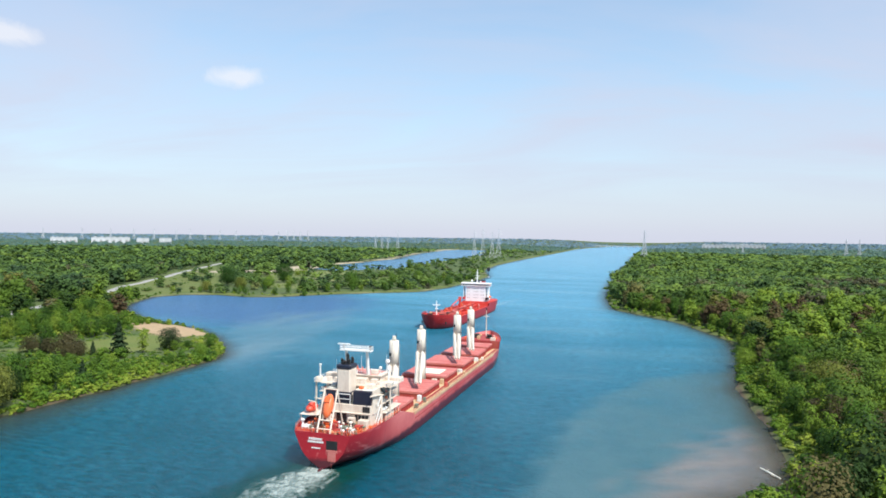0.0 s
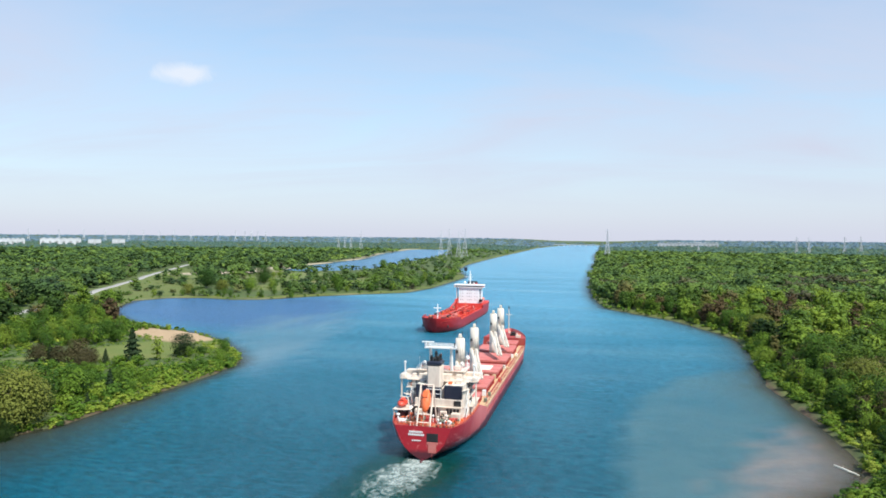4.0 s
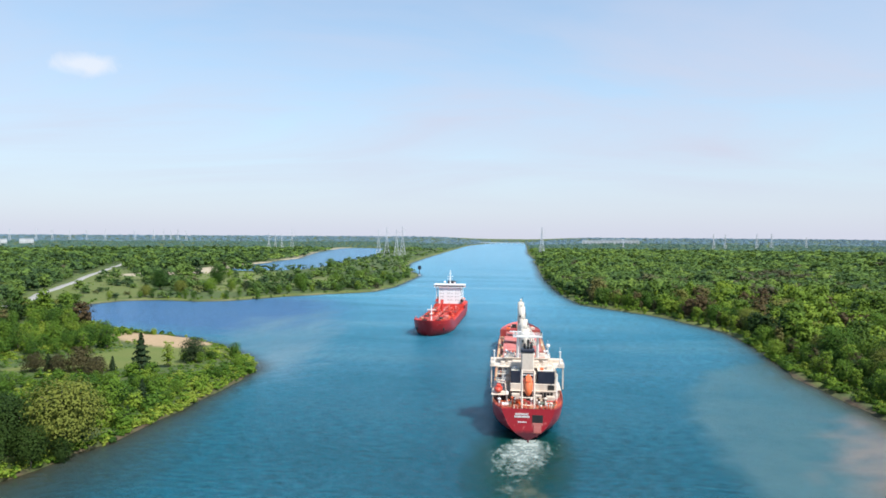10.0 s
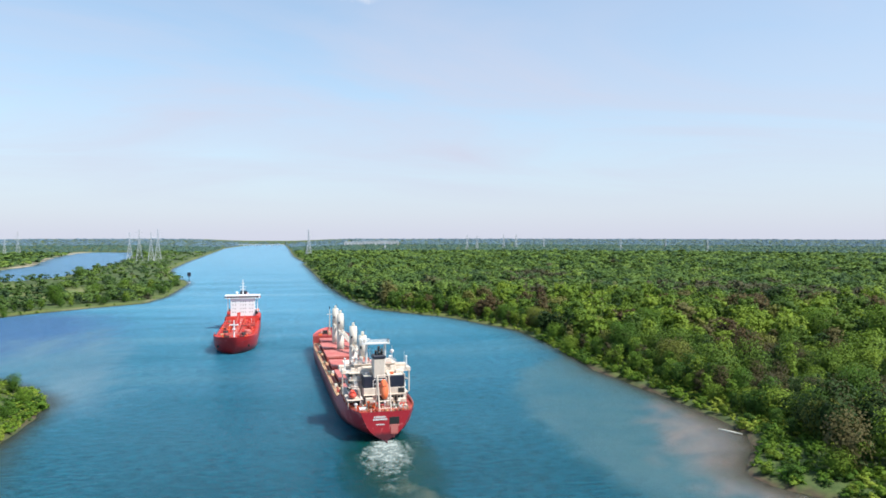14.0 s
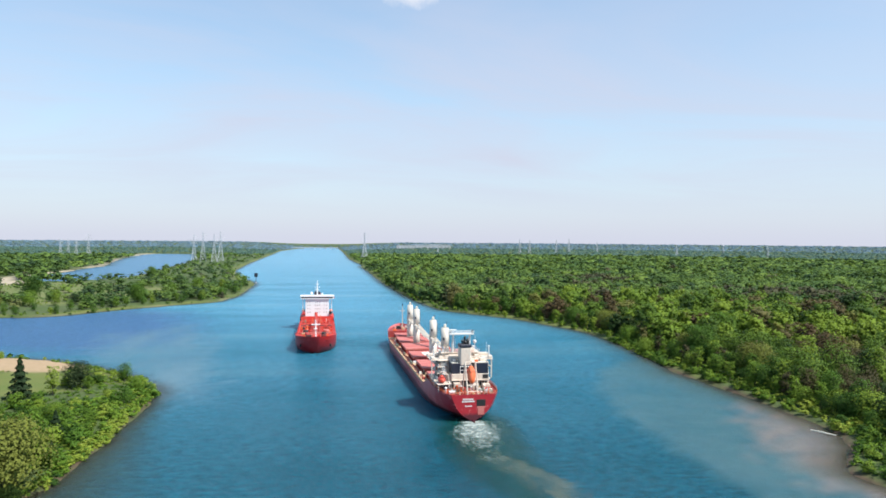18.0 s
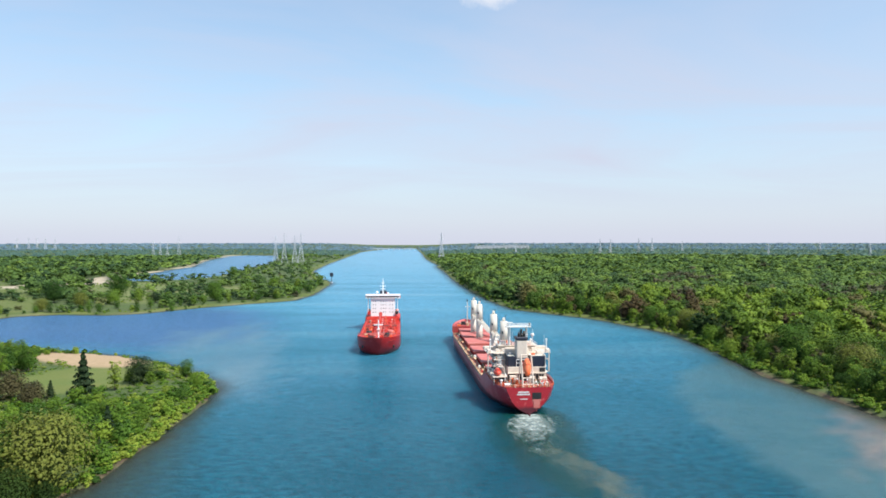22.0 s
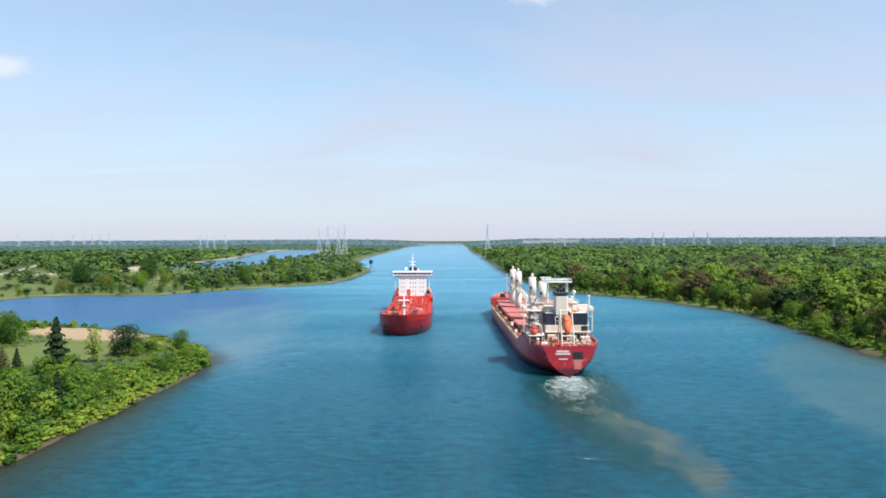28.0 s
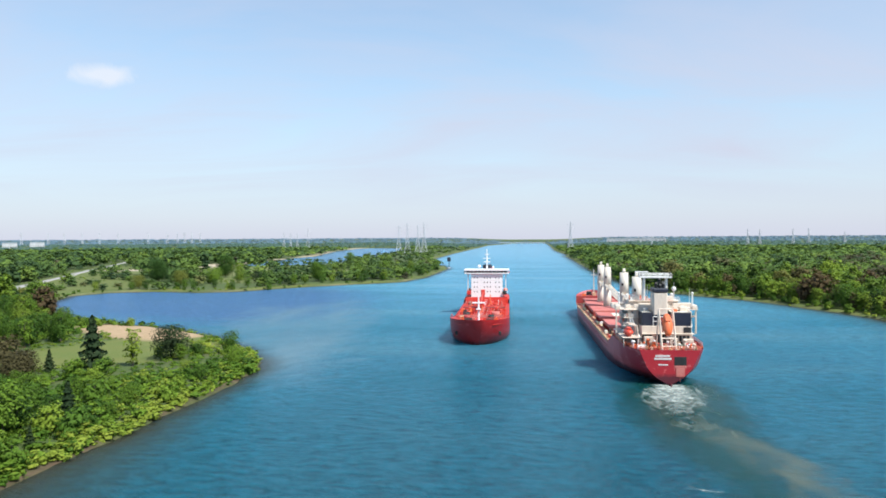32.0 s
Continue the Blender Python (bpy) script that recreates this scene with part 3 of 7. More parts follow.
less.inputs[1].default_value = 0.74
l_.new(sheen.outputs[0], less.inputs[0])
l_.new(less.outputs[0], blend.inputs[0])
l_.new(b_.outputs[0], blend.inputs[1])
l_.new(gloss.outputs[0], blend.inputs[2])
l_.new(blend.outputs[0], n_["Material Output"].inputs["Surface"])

WX, WY, WF = grid(axis(-900, 300, -420, 190, 5.0, 1.1, 60), axis(-320, 4760, 130, 760, 5.0, 1.06, 60))
WD = ashore(WX, WY)
SILT = [(51, 289), (46, 250), (45, 225), (46, 194), (47, 168), (50, 130), (130, 100), (130, 380), (92, 366), (70, 342)]
silt_a = zone(WX, WY, SILT, 7) * 0.8
mud_a = zone(WX, WY, [(76, 160), (76, 190), (88, 226), (104, 262), (125, 250), (125, 150)], 24) * 0.8
PALE = [(-194, 397), (-218, 500), (-180, 549), (-144, 462), (-123, 346), (-121, 293), (-139, 311), (-157, 340)]
pale_a = np.maximum(np.clip(zone(WX, WY, PALE, 25), 0, 1), np.where(inside(WX, WY, LAGOON), 0.45, 0))
near_bank = np.clip(1 + WD / np.where(WX < -60, 8.0, 14.0), 0, 1) ** np.where(WX < -60, 0.8, 1.3)
# left: olive shelf plus painted tree reflections; right: painted tree reflections alone
left_shelf_shade = 0.85 * np.clip(1 + WD / np.interp(WY, [165, 200, 270], [44, 28, 11]), 0, 1) ** 1.0 * np.clip((345 - WY) / 60, 0, 1) * (WX < -60)
bank_reflection = 0.5 * np.clip(1 + WD / 26.0, 0, 1) ** 1.2 * np.clip((WY - 255) / 40, 0, 1) * np.clip((700 - WY) / 60, 0, 1) * (WX > 0)
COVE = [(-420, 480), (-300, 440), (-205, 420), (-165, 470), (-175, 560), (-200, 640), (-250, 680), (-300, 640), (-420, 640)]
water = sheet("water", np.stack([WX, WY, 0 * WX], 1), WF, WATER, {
    "shallow_shade": np.maximum.reduce([near_bank, left_shelf_shade, bank_reflection]), "silt": silt_a, "pale": pale_a, "mudbank": mud_a,
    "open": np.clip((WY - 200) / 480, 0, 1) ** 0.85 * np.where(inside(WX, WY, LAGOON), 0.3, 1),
    "far_sheen": 0.6 * np.clip((WY - 480) / 1500, 0, 1) ** 0.7,
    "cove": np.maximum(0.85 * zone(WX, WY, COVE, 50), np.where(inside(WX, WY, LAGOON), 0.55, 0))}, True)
tagged(water, "rippled blue-green river water with silty shallows", "water", kind="structure")

# ---- road ----
ROADM = paint("pale_asphalt", (0.31, 0.305, 0.29), (0.23, 0.225, 0.21), 0.9, 0.2, (0.35, 0.7), (1, 1, 1))


def ribbon(name, line, half, lift, mat):
    pts, out = [], []
    for (ax, ay), (bx, by) in zip(line, line[1:]):
        steps = max(2, int(math.hypot(bx - ax, by - ay) / 6))
        pts += [(ax + (bx - ax) * i / steps, ay + (by - ay) * i / steps) for i in range(steps)]
    p = np.array(pts + [line[-1]], float)
    for _ in range(12):
        p[1:-1] = (p[:-2] + 2 * p[1:-1] + p[2:]) / 4
    tan = np.gradient(p, axis=0)
    nor = np.stack([-tan[:, 1], tan[:, 0]], 1) / np.linalg.norm(tan, axis=1)[:, None]
    z = np.maximum.reduce([ground_height(*(p + nor * k).T) for k in (-half, 0, half)]) + lift
    verts = [np.c_[p + nor * k, z - d] for k, d in ((-half - 0.6, 0.8), (-half, 0), (half, 0), (half + 0.6, 0.8))]
    m, faces = len(p), []
    for row in range(3):
        i = np.arange(m - 1) + row * m
        faces.append(np.stack([i, i + 1, i + 1 + m, i + m], 1))
    return sheet(name, np.concatenate(verts), np.concatenate(faces), mat)


tagged(ribbon("road", ROAD, 4.2, 0.25, ROADM), "pale two-lane asphalt road through the woods", "road", kind="structure")

# ---- woods ----


def sprays(rng, cs, ns, size):
    """Each spray is a bent, uneven quad that faces outwards."""
    n = ns / np.linalg.norm(ns, axis=1)[:, None]
    u = np.cross(n, rng.normal(size=n.shape))
    u /= np.linalg.norm(u, axis=1)[:, None]
    v = np.cross(n, u)
    s = size * rng.uniform(0.6, 1.35, (len(cs), 1))
    quad = []
    for a, b in ((-1, -0.8), (0.9, -1), (1, 0.9), (-0.85, 1)):
        j = rng.uniform(0.6, 1.15, (len(cs), 2))
        quad.append(cs + s * (u * (a * j[:, :1]) + v * (b * j[:, 1:]) - 0.25 * n * rng.uniform(0, 1.2, (len(cs), 1))))
    return np.stack(quad, 1).reshape(-1, 3), np.arange(4 * len(cs)).reshape(-1, 4)


def cube_ball(k):
    """A ball of quads, k by k on each of six sides."""
    seen, pts, faces = {}, [], []

    def corner(p):
        key = tuple(round(c * 8) for c in p)
        if key not in seen:
            seen[key] = len(pts)
            q = np.array(p, float)
            pts.append(q / np.linalg.norm(q))
        return seen[key]

    line = np.linspace(-1, 1, k + 1)
    for ax in range(3):
        for side in (-1, 1):
            for i in range(k):
                for j in range(k):
                    quad = []
                    for a, b in ((i, j), (i + 1, j), (i + 1, j + 1), (i, j + 1)):
                        p = [0, 0, 0]
                        p[ax], p[(ax + 1) % 3], p[(ax + 2) % 3] = side, line[a], line[b]
                        quad.append(corner(p))
                    faces.append(quad if side > 0 else quad[::-1])
    return np.array(pts), np.array(faces)


CORE = cube_ball(1)


def full_crown(seed, n, size, shape, lumps, low, up=0.25, stir=0.26):
    """A crown of unit height: boughs one above the other, each a loose cloud of leaf sprays round a small solid core."""
    if shape is cone_top:
        return crown_arrays(seed, n, size, low)
    rng = np.random.default_rng(seed)
    unit, quads = CORE
    mids, ks = [], []
    for i in range(lumps):
        h = low + (0.9 - low) * (i + rng.uniform(0.15, 0.85)) / lumps
        w = shape(h)
        a = 2.4 * i + rng.uniform(-0.5, 0.5)
        k = max(0.06, w * rng.uniform(0.42, 0.66))
        r = max(0.0, w - k * 0.8) * rng.uniform(0.75, 1.1)
        mids.append((r * np.cos(a), r * np.sin(a), min(h, 0.99 - 0.8 * k)))
        ks.append(k)
    mids.append((0, 0, low + 0.5 * (0.8 - low)))
    ks.append(shape(0.45) * 0.75)
    mids, ks = np.array(mids), np.array(ks)
    vs, fs, ns, total = [], [], [], 0
    for mid, k in list(zip(mids, ks))[lumps if n > 500 else 0:]:  # the fullest crowns need only a dark middle
        d = unit * (1 + 0.12 * rng.normal(size=(len(unit), 1)))
        v = mid + d * k * 0.66 * (1, 1, 0.85)
        v[:, 2] = np.maximum(v[:, 2], low * 0.5)
        vs.append(v)
        fs.append(quads + total)
        ns.append(d + (0, 0, up))
        total += len(unit)
    if n:
        pick = rng.choice(lumps, n, p=ks[:-1] ** 1.6 / (ks[:-1] ** 1.6).sum())
        d = rng.normal(size=(n, 3))
        d[:, 2] = np.where(d[:, 2] < -0.4, -d[:, 2], d[:, 2])
        d /= np.linalg.norm(d, axis=1)[:, None]
        reach = rng.uniform(0.7, 1.2, (n, 1))
        cs = mids[pick] + d * ks[pick][:, None] * reach * (1, 1, 0.88)
        cs[:, 2] = np.maximum(cs[:, 2], low * 0.5)
        out = cs - (0, 0, 0.35)
        out /= np.linalg.norm(out, axis=1)[:, None] + 1e-6
        soft = 0.36 * d + 1.0 * out + (0, 0, up) + stir * rng.normal(size=(n, 3))
        sv, sf = sprays(rng, cs, soft + 0.42 * rng.normal(size=(n, 3)), size)
        vs.append(sv)
        fs.append(sf + total)
        ns.append(np.repeat(soft, 4, 0))
    nor = np.concatenate(ns)
    return np.concatenate(vs), np.concatenate(fs), nor / np.linalg.norm(nor, axis=1)[:, None]


def round_top(h):
    return 0.42 * math.sqrt(max(0.0, 1 - ((h - 0.5) / 0.53) ** 2))


def tall_top(h):
    return 0.21 * math.sqrt(max(0.0, 1 - ((h - 0.5) / 0.54) ** 2)) + 0.015


def oval_top(h):
    return 0.31 * math.sqrt(max(0.0, 1 - ((h - 0.46) / 0.56) ** 2)) + 0.01


def cone_top(h):
    return 0.34 * max(0.0, 1 - h) ** 0.9 + 0.012


def wide_top(h):
    return 0.56 * math.sqrt(max(0.0, 1 - ((h - 0.47) / 0.54) ** 2))


def dome_top(h):
    return 0.62 * math.sqrt(max(0.0, 1 - (h / 1.02) ** 2))


def crown_arrays(seed, n, size, low=0.1):
    """A conifer: tiers of drooping boughs."""
    rng = np.random.default_rng(seed)
    h = rng.uniform(0.04, 0.99, n) ** 1.15
    a = rng.uniform(0, 6.283, n)
    r = np.array([cone_top(x) for x in h]) * rng.uniform(0.45, 1.05, n) * (0.75 + 0.35 * np.sin(h * 42))
    cs = np.stack([r * np.cos(a), r * np.sin(a), np.maximum(h - 0.12 * r, low)], 1)
    ds = np.stack([np.cos(a), np.sin(a), 0.7 + 0 * a], 1) + 0.2 * rng.normal(size=(n, 3))
    ds = ds / np.linalg.norm(ds, axis=1)[:, None]
    return (*sprays(rng, cs, ds + 0.25 * rng.normal(size=(n, 3)), size), np.repeat(ds, 4, 0))


def joined(name, verts, faces, mat, normals):
    """A mesh that things can share."""
    ob = sheet(name, verts, faces, mat, normals=normals)
    me = ob.data
    bpy.data.objects.remove(ob)
    return me


def trunk_mesh(seed, height, radius, limbs=6, reach=0.3):
    rng = np.random.default_rng(seed)
    bm = bmesh.new()
    mid = Vector((rng.normal() * 0.02 * height, rng.normal() * 0.02 * height, height * 0.45))
    rod(bm, (0, 0, -0.6), mid, radius, radius * 0.7, 7)
    top = mid + Vector((rng.normal() * 0.04 * height, rng.normal() * 0.04 * height, height * 0.4))
    rod(bm, mid, top, radius * 0.7, radius * 0.18, 6)
    for i in range(limbs):
        a, k = rng.uniform(0, 6.283), rng.uniform(0.2, 0.75)
        p = mid * (k / 0.45) if k < 0.45 else mid.lerp(top, (k - 0.45) / 0.4)
        q = p + Vector((math.cos(a), math.sin(a), rng.uniform(0.5, 1.1))) * height * reach * rng.uniform(0.6, 1.0)
        rod(bm, p, q, radius * 0.35, radius * 0.08, 5)
    me = bpy.data.meshes.new("trunk")
    bm.to_mesh(me)
    bm.free()
    me.materials.append(BARK)
    return me


def species(seed, height, shape, n, size, boughs, mat, trunk=0.02, low=0.1, limbs=6):
    v, f, nor = full_crown(seed, n, size / height, shape, boughs, low)
    return trunk_mesh(seed, height, max(0.12, trunk * height), limbs), joined("crown", v * height, f, mat, nor)


KINDS = {
    "maple": [species(i, 12, round_top, 1500, 0.25, 18, LEAF, low=0.06) for i in range(4)],
    "poplar": [species(20 + i, 13, tall_top, 800, 0.26, 14, LEAF_LIGHT, low=0.06) for i in range(2)],
    "ash": [species(30 + i, 14.5, oval_top, 1500, 0.26, 20, LEAF, low=0.1) for i in range(3)],
    "willow": [species(40 + i, 14, wide_top, 6500, 0.2, 34, LEAF_WILLOW, 0.03, 0.05) for i in range(2)],
    "spruce": [species(50 + i, 12, cone_top, 1100, 0.4, 0, LEAF_DARK, 0.016, 0.03, 0) for i in range(2)],
    "pine": [species(60 + i, 7.2, dome_top, 2200, 0.18, 16, LEAF_BROWN, 0.022) for i in range(2)],
    "dark_pine": [species(70 + i, 11, wide_top, 3400, 0.2, 18, LEAF_DARK, 0.022) for i in range(2)],
    "bright_oak": [species(75 + i, 12, wide_top, 2600, 0.21, 26, LEAF_LIGHT, 0.025, 0.04) for i in range(2)],
    "great_maple": [species(85 + i, 20, round_top, 6500, 0.26, 34, LEAF, 0.02, 0.06) for i in range(2)],
    "shade_maple": [species(95 + i, 18, round_top, 5000, 0.25, 30, LEAF_DEEP, 0.02, 0.05) for i in range(2)],
    "brown_larch": [species(65 + i, 15, oval_top, 1300, 0.24, 20, LEAF_BROWN, 0.018, 0.08) for i in range(2)],
    "bare_tree": [species(80 + i, 12, oval_top, 420, 0.22, 9, LEAF_BROWN, 0.018, 0.1, 12) for i in range(2)],
    "shrub": [species(90 + i, 4, dome_top, 420, 0.17, 8, LEAF_LIGHT if i % 2 else LEAF, 0.02, 0.0, 5) for i in range(4)],
}
LABELS = {
    "maple": ("leafy green broad-crowned tree in the waterside woods", "tree"), "poplar": ("slender fresh-green poplar with an upright crown", "tree"), "ash": ("tall full-leaved deciduous tree at the wood's edge", "tree"),
    "willow": ("large olive-green willow with a spreading crown by the bank", "tree"), "spruce": ("dark green conical spruce standing in the grass", "conifer"), "pine": ("brownish spreading pine beside the lawn", "conifer"),
    "bright_oak": ("fresh yellow-green spreading tree by the shore", "tree"), "great_maple": ("very tall full-crowned deciduous tree in the woods", "tree"),
    "brown_larch": ("brownish larch with thin spring foliage", "tree"),
    "shade_maple": ("dense dark-green full-crowned tree near the bank", "tree"),
    "dark_pine": ("dark broad-crowned pine near the point", "conifer"), "bare_tree": ("thin brownish tree with sparse foliage among green ones", "tree"), "shrub": ("low bushy green shrub on the bank", "shrub"),
}
tree_rng = random.Random(7)
TREES_AT = []


def plant(kind, x, y, scale=1.0, group=""):
    trunk_me, crown_me = tree_rng.choice(KINDS[kind])
    root = new(kind)
    trunk, crown = new("trunk", trunk_me), new("crown", crown_me)
    trunk.parent = crown.parent = root
    z = float(ground_height(np.array([x], float), np.array([y], float))[0])
    s = scale * tree_rng.uniform(0.92, 1.08)
    root.matrix_world = pose(x, y, z - 0.1, 0, 0, tree_rng.uniform(0, 360))
    root.scale = (s * tree_rng.uniform(0.92, 1.08), s, s)
    TREES_AT.append((x, y, (5.5 if kind in ("willow", "bright_oak", "great_maple", "shade_maple") else 2.5) * s))
    return tagged(root, *LABELS[kind], group or LABELS[kind][1] + "s on the banks")


# the point with its lawn
for kind, x, y, s in [("pine", -213, 290, 1.5), ("pine", -221, 286, 1.2), ("pine", -204, 288, 1.15), ("pine", -232, 285, 1.3), ("pine", -199, 279, 1.2), ("spruce", -190, 300, 1.4), ("poplar", -180, 306, 1.0), ("dark_pine", -175, 320, 1.05), ("maple", -160, 334, 0.72), ("spruce", -154, 241, 0.72), ("spruce", -226, 287, 0.6),
                      ("spruce", -199, 292, 0.65), ("willow", -146, 187, 1.4), ("willow", -151, 197, 1.0), ("shade_maple", -156, 177, 0.95), ("shade_maple", -158, 168, 0.9), ("shade_maple", -151, 163, 0.85), ("shade_maple", -165, 189, 0.85), ("shade_maple", -176, 198, 0.75), ("shade_maple", -145, 172, 0.6), ("shade_maple", -141, 179, 0.45), ("maple", -156, 224, 1.1), ("maple", -163, 222, 1.1), ("ash", -169, 224, 0.9), ("maple", -157, 229, 0.7), ("ash", -168, 206, 1.0), ("maple", -176, 182, 1.0), ("spruce", -227, 287, 0.7), ("maple", -182, 206, 0.9), ("ash", -186, 188, 1.0),
                      ("maple", -176, 214, 0.9), ("maple", -180, 232, 0.85), ("ash", -196, 214, 0.8), ("maple", -168, 246, 0.6), ("maple", -181, 250, 0.62), ("maple", -192, 240, 0.7), ("ash", -205, 232, 0.75),
                      ("maple", -215, 250, 0.7), ("ash", -226, 240, 0.8), ("maple", -236, 262, 0.7), ("ash", -250, 250, 0.8), ("maple", -262, 262, 0.75), ("maple", -170, 318, 0.5), ("shrub", -260, 394, 1.1), ("shrub", -243, 402, 1.0),
                      ("shrub", -256, 397, 0.8), ("shrub", -182, 326, 1.2), ("shrub", -172, 330, 1.0), ("maple", -168, 327, 0.42), ("spruce", -148, 222, 0.4)]:
    plant(kind, x, y, s)
for i in range(120):  # dark full trees at the foot of the point
    x, y = tree_rng.uniform(-235, -148), tree_rng.uniform(140, 214)
    if 6 < float(ashore(np.array([x]), np.array([y]))[0]) and all(math.hypot(x - q[0], y - q[1]) > 9.5 for q in TREES_AT):
        plant("shade_maple", x, y, tree_rng.uniform(0.62, 0.95))
for i in range(150):  # taller bushes among the weeds of the point
    x, y = tree_rng.uniform(-215, -142), tree_rng.uniform(205, 332)
    if 3 < float(ashore(np.array([x]), np.array([y]))[0]) and zone(np.array([x]), np.array([y]), LAWN, 70)[0] < 0.08 and all(math.hypot(x - q[0], y - q[1]) > 5.5 for q in TREES_AT):
        kind = tree_rng.choice(["shrub", "shrub", "shrub", "bright_oak", "maple"])
        plant(kind, x, y, tree_rng.uniform(1.0, 1.7) if kind == "shrub" else tree_rng.uniform(0.36, 0.55))
# the woods' most marked trees: along the east bank, then on the island
for kind, x, y, s in [("bright_oak", 129, 242, 0.85), ("bright_oak", 146, 291, 0.75), ("willow", 137, 311, 1.15), ("great_maple", 133, 357, 1.0), ("great_maple", 179, 413, 1.05), ("great_maple", 266, 371, 1.3), ("bright_oak", 106, 172, 0.75),
                      ("great_maple", 165, 229, 0.9), ("willow", 131, 482, 1.0), ("bright_oak", 115, 388, 0.8), ("maple", 162, 331, 1.0), ("great_maple", 274, 327, 1.4), ("bright_oak", 119, 340, 0.7), ("bright_oak", 122, 430, 0.9),
                      ("ash", -277, 645, 0.7)]:
    plant(kind, x, y, s)
for i in range(110):  # stands of brownish larches behind the east bank
    x, y = tree_rng.uniform(122, 215), tree_rng.uniform(205, 345)
    if min(math.hypot(x - 184, y - 316) / 24, math.hypot(x - 145, y - 254) / 20, math.hypot(x - 160, y - 224) / 18) < 1 and all(math.hypot(x - q[0], y - q[1]) > 6 for q in TREES_AT):
        plant("brown_larch", x, y, tree_rng.uniform(0.7, 1.05))
for kind, x, y, s in [("ash", -290, 665, 0.9), ("great_maple", -264, 730, 0.95), ("ash", -207, 755, 0.85), ("great_maple", -383, 783, 1.15), ("ash", -331, 706, 1.15), ("willow", -384, 630, 0.85), ("willow", -371, 672, 1.05), ("bright_oak", -350, 695, 1.2),
                      ("great_maple", -370, 1192, 0.85), ("maple", -422, 1503, 1.0), ("ash", -254, 826, 1.05), ("great_maple", -416, 712, 1.05), ("bright_oak", -434, 923, 1.0), ("bright_oak", -446, 925, 0.9), ("ash", -300, 700, 0.9), ("maple", -230, 745, 0.8),
                      ("maple", -222, 790, 0.9), ("great_maple", -232, 860, 0.8), ("ash", -212, 905, 0.9), ("maple", -330, 655, 0.6), ("shrub", -310, 640, 1.3), ("shrub", -352, 634, 1.4), ("dark_pine", -318, 715, 1.0), ("dark_pine", -275, 765, 1.1)]:
    plant(kind, x, y, s)
COPSE = [(-233, 344), (-250, 312), (-290, 292), (-345, 305), (-350, 440), (-318, 434), (-288, 408), (-258, 380)]
for i in range(150):  # the copse between lawn and cove
    x, y = tree_rng.uniform(-350, -232), tree_rng.uniform(292, 440)
    if inside(np.array([x]), np.array([y]), COPSE)[0] and all(math.hypot(x - q[0], y - q[1]) > 5.5 for q in TREES_AT):
        plant(tree_rng.choice(["maple", "maple", "ash", "ash", "poplar"]), x, y, tree_rng.uniform(0.7, 1.0))


def along(line, step, inland, jitter, choose, lo=0, hi=1e9, side=1, scale=(0.8, 1.1)):
    """Plants along a bank, a little way inland."""
    left = step
    for (ax, ay), (bx, by) in zip(line, line[1:]):
        d = math.hypot(bx - ax, by - ay)
        k = left
        while k < d:
            x, y = ax + (bx - ax) * k / d, ay + (by - ay) * k / d
            nx, ny = (by - ay) / d * side, -(bx - ax) / d * side
            off = inland + tree_rng.uniform(0, jitter)
            px, py = x + nx * off, y + ny * off
            if lo < py < hi and float(ashore(np.array([px]), np.array([py]))[0]) > 2.5:
                plant(tree_rng.choice(choose), px, py, tree_rng.uniform(*scale))
            k += step * tree_rng.uniform(0.7, 1.3)
        left = max(0.0, k - d)


along(RIGHT_BANK[3:20], 6.5, 11, 5, ["maple", "maple", "ash", "poplar", "bare_tree"], 206, 660, scale=(0.55, 0.95))
along(RIGHT_BANK[3:20], 9.0, 20, 6, ["maple", "ash", "ash", "bare_tree", "willow"], 200, 660)
along(RIGHT_BANK[3:20], 13.0, 4, 2, ["shrub"], 150, 660, scale=(0.7, 1.2))
along(LEFT_BANK[18:28], 13.0, 6, 14, ["maple", "ash", "maple", "shrub"], 560, 1060, -1, (0.5, 0.85))
along(LEFT_BANK[12:20], 12.0, 5, 8, ["maple", "shrub"], 430, 640, -1, (0.5, 0.75))

# the rest of the woods, joined: crowns get simpler with distance
wood_rng = np.random.default_rng(3)


def scatter(near, far, step, seed, inland=5.0):
    """Places of trees in a ring round the middle of the flight, on a loose grid."""
    rng = np.random.default_rng(seed)
    xs, ys = np.meshgrid(np.arange(-far, far, step), np.arange(60, far, step))
    x = (xs + rng.uniform(-0.45, 0.45, xs.shape) * step).ravel()
    y = (ys + rng.uniform(-0.45, 0.45, xs.shape) * step).ravel()
    r = np.hypot(x + 20, y - 20)
    turn = np.degrees(np.arctan2(x, y))
    keep = (r >= near) & (r < far) & (turn > -60) & (turn < 54) & (y < 4884)
    x, y, r = x[keep], y[keep], r[keep]
    d = ashore(x, y)
    keep = d > inland
    x, y = x[keep], y[keep]
    open_ = np.maximum.reduce([zone(x, y, LAWN), 0.8 * zone(x, y, VERGE), 0.8 * zone(x, y, MEADOW, 20), zone(x, y, REEDS), zone(x, y, SANDBANK)])
    island = (x < -150) & (x > -440) & (y > 600) & (y < 2600)
    open_ = np.maximum(open_, np.where(island, 0.66 + 0.5 * waves(x, y, 70, 31), 0))
    open_ = np.where(from_line(x, y, ROAD) < 15, 1, open_)
    open_ = np.maximum(open_, np.where((x < -330) & (waves(x, y, 160, 33) > 1.05), 0.9, 0))
    keep = rng.random(len(x)) > open_
    x, y = x[keep], y[keep]
    return x, y


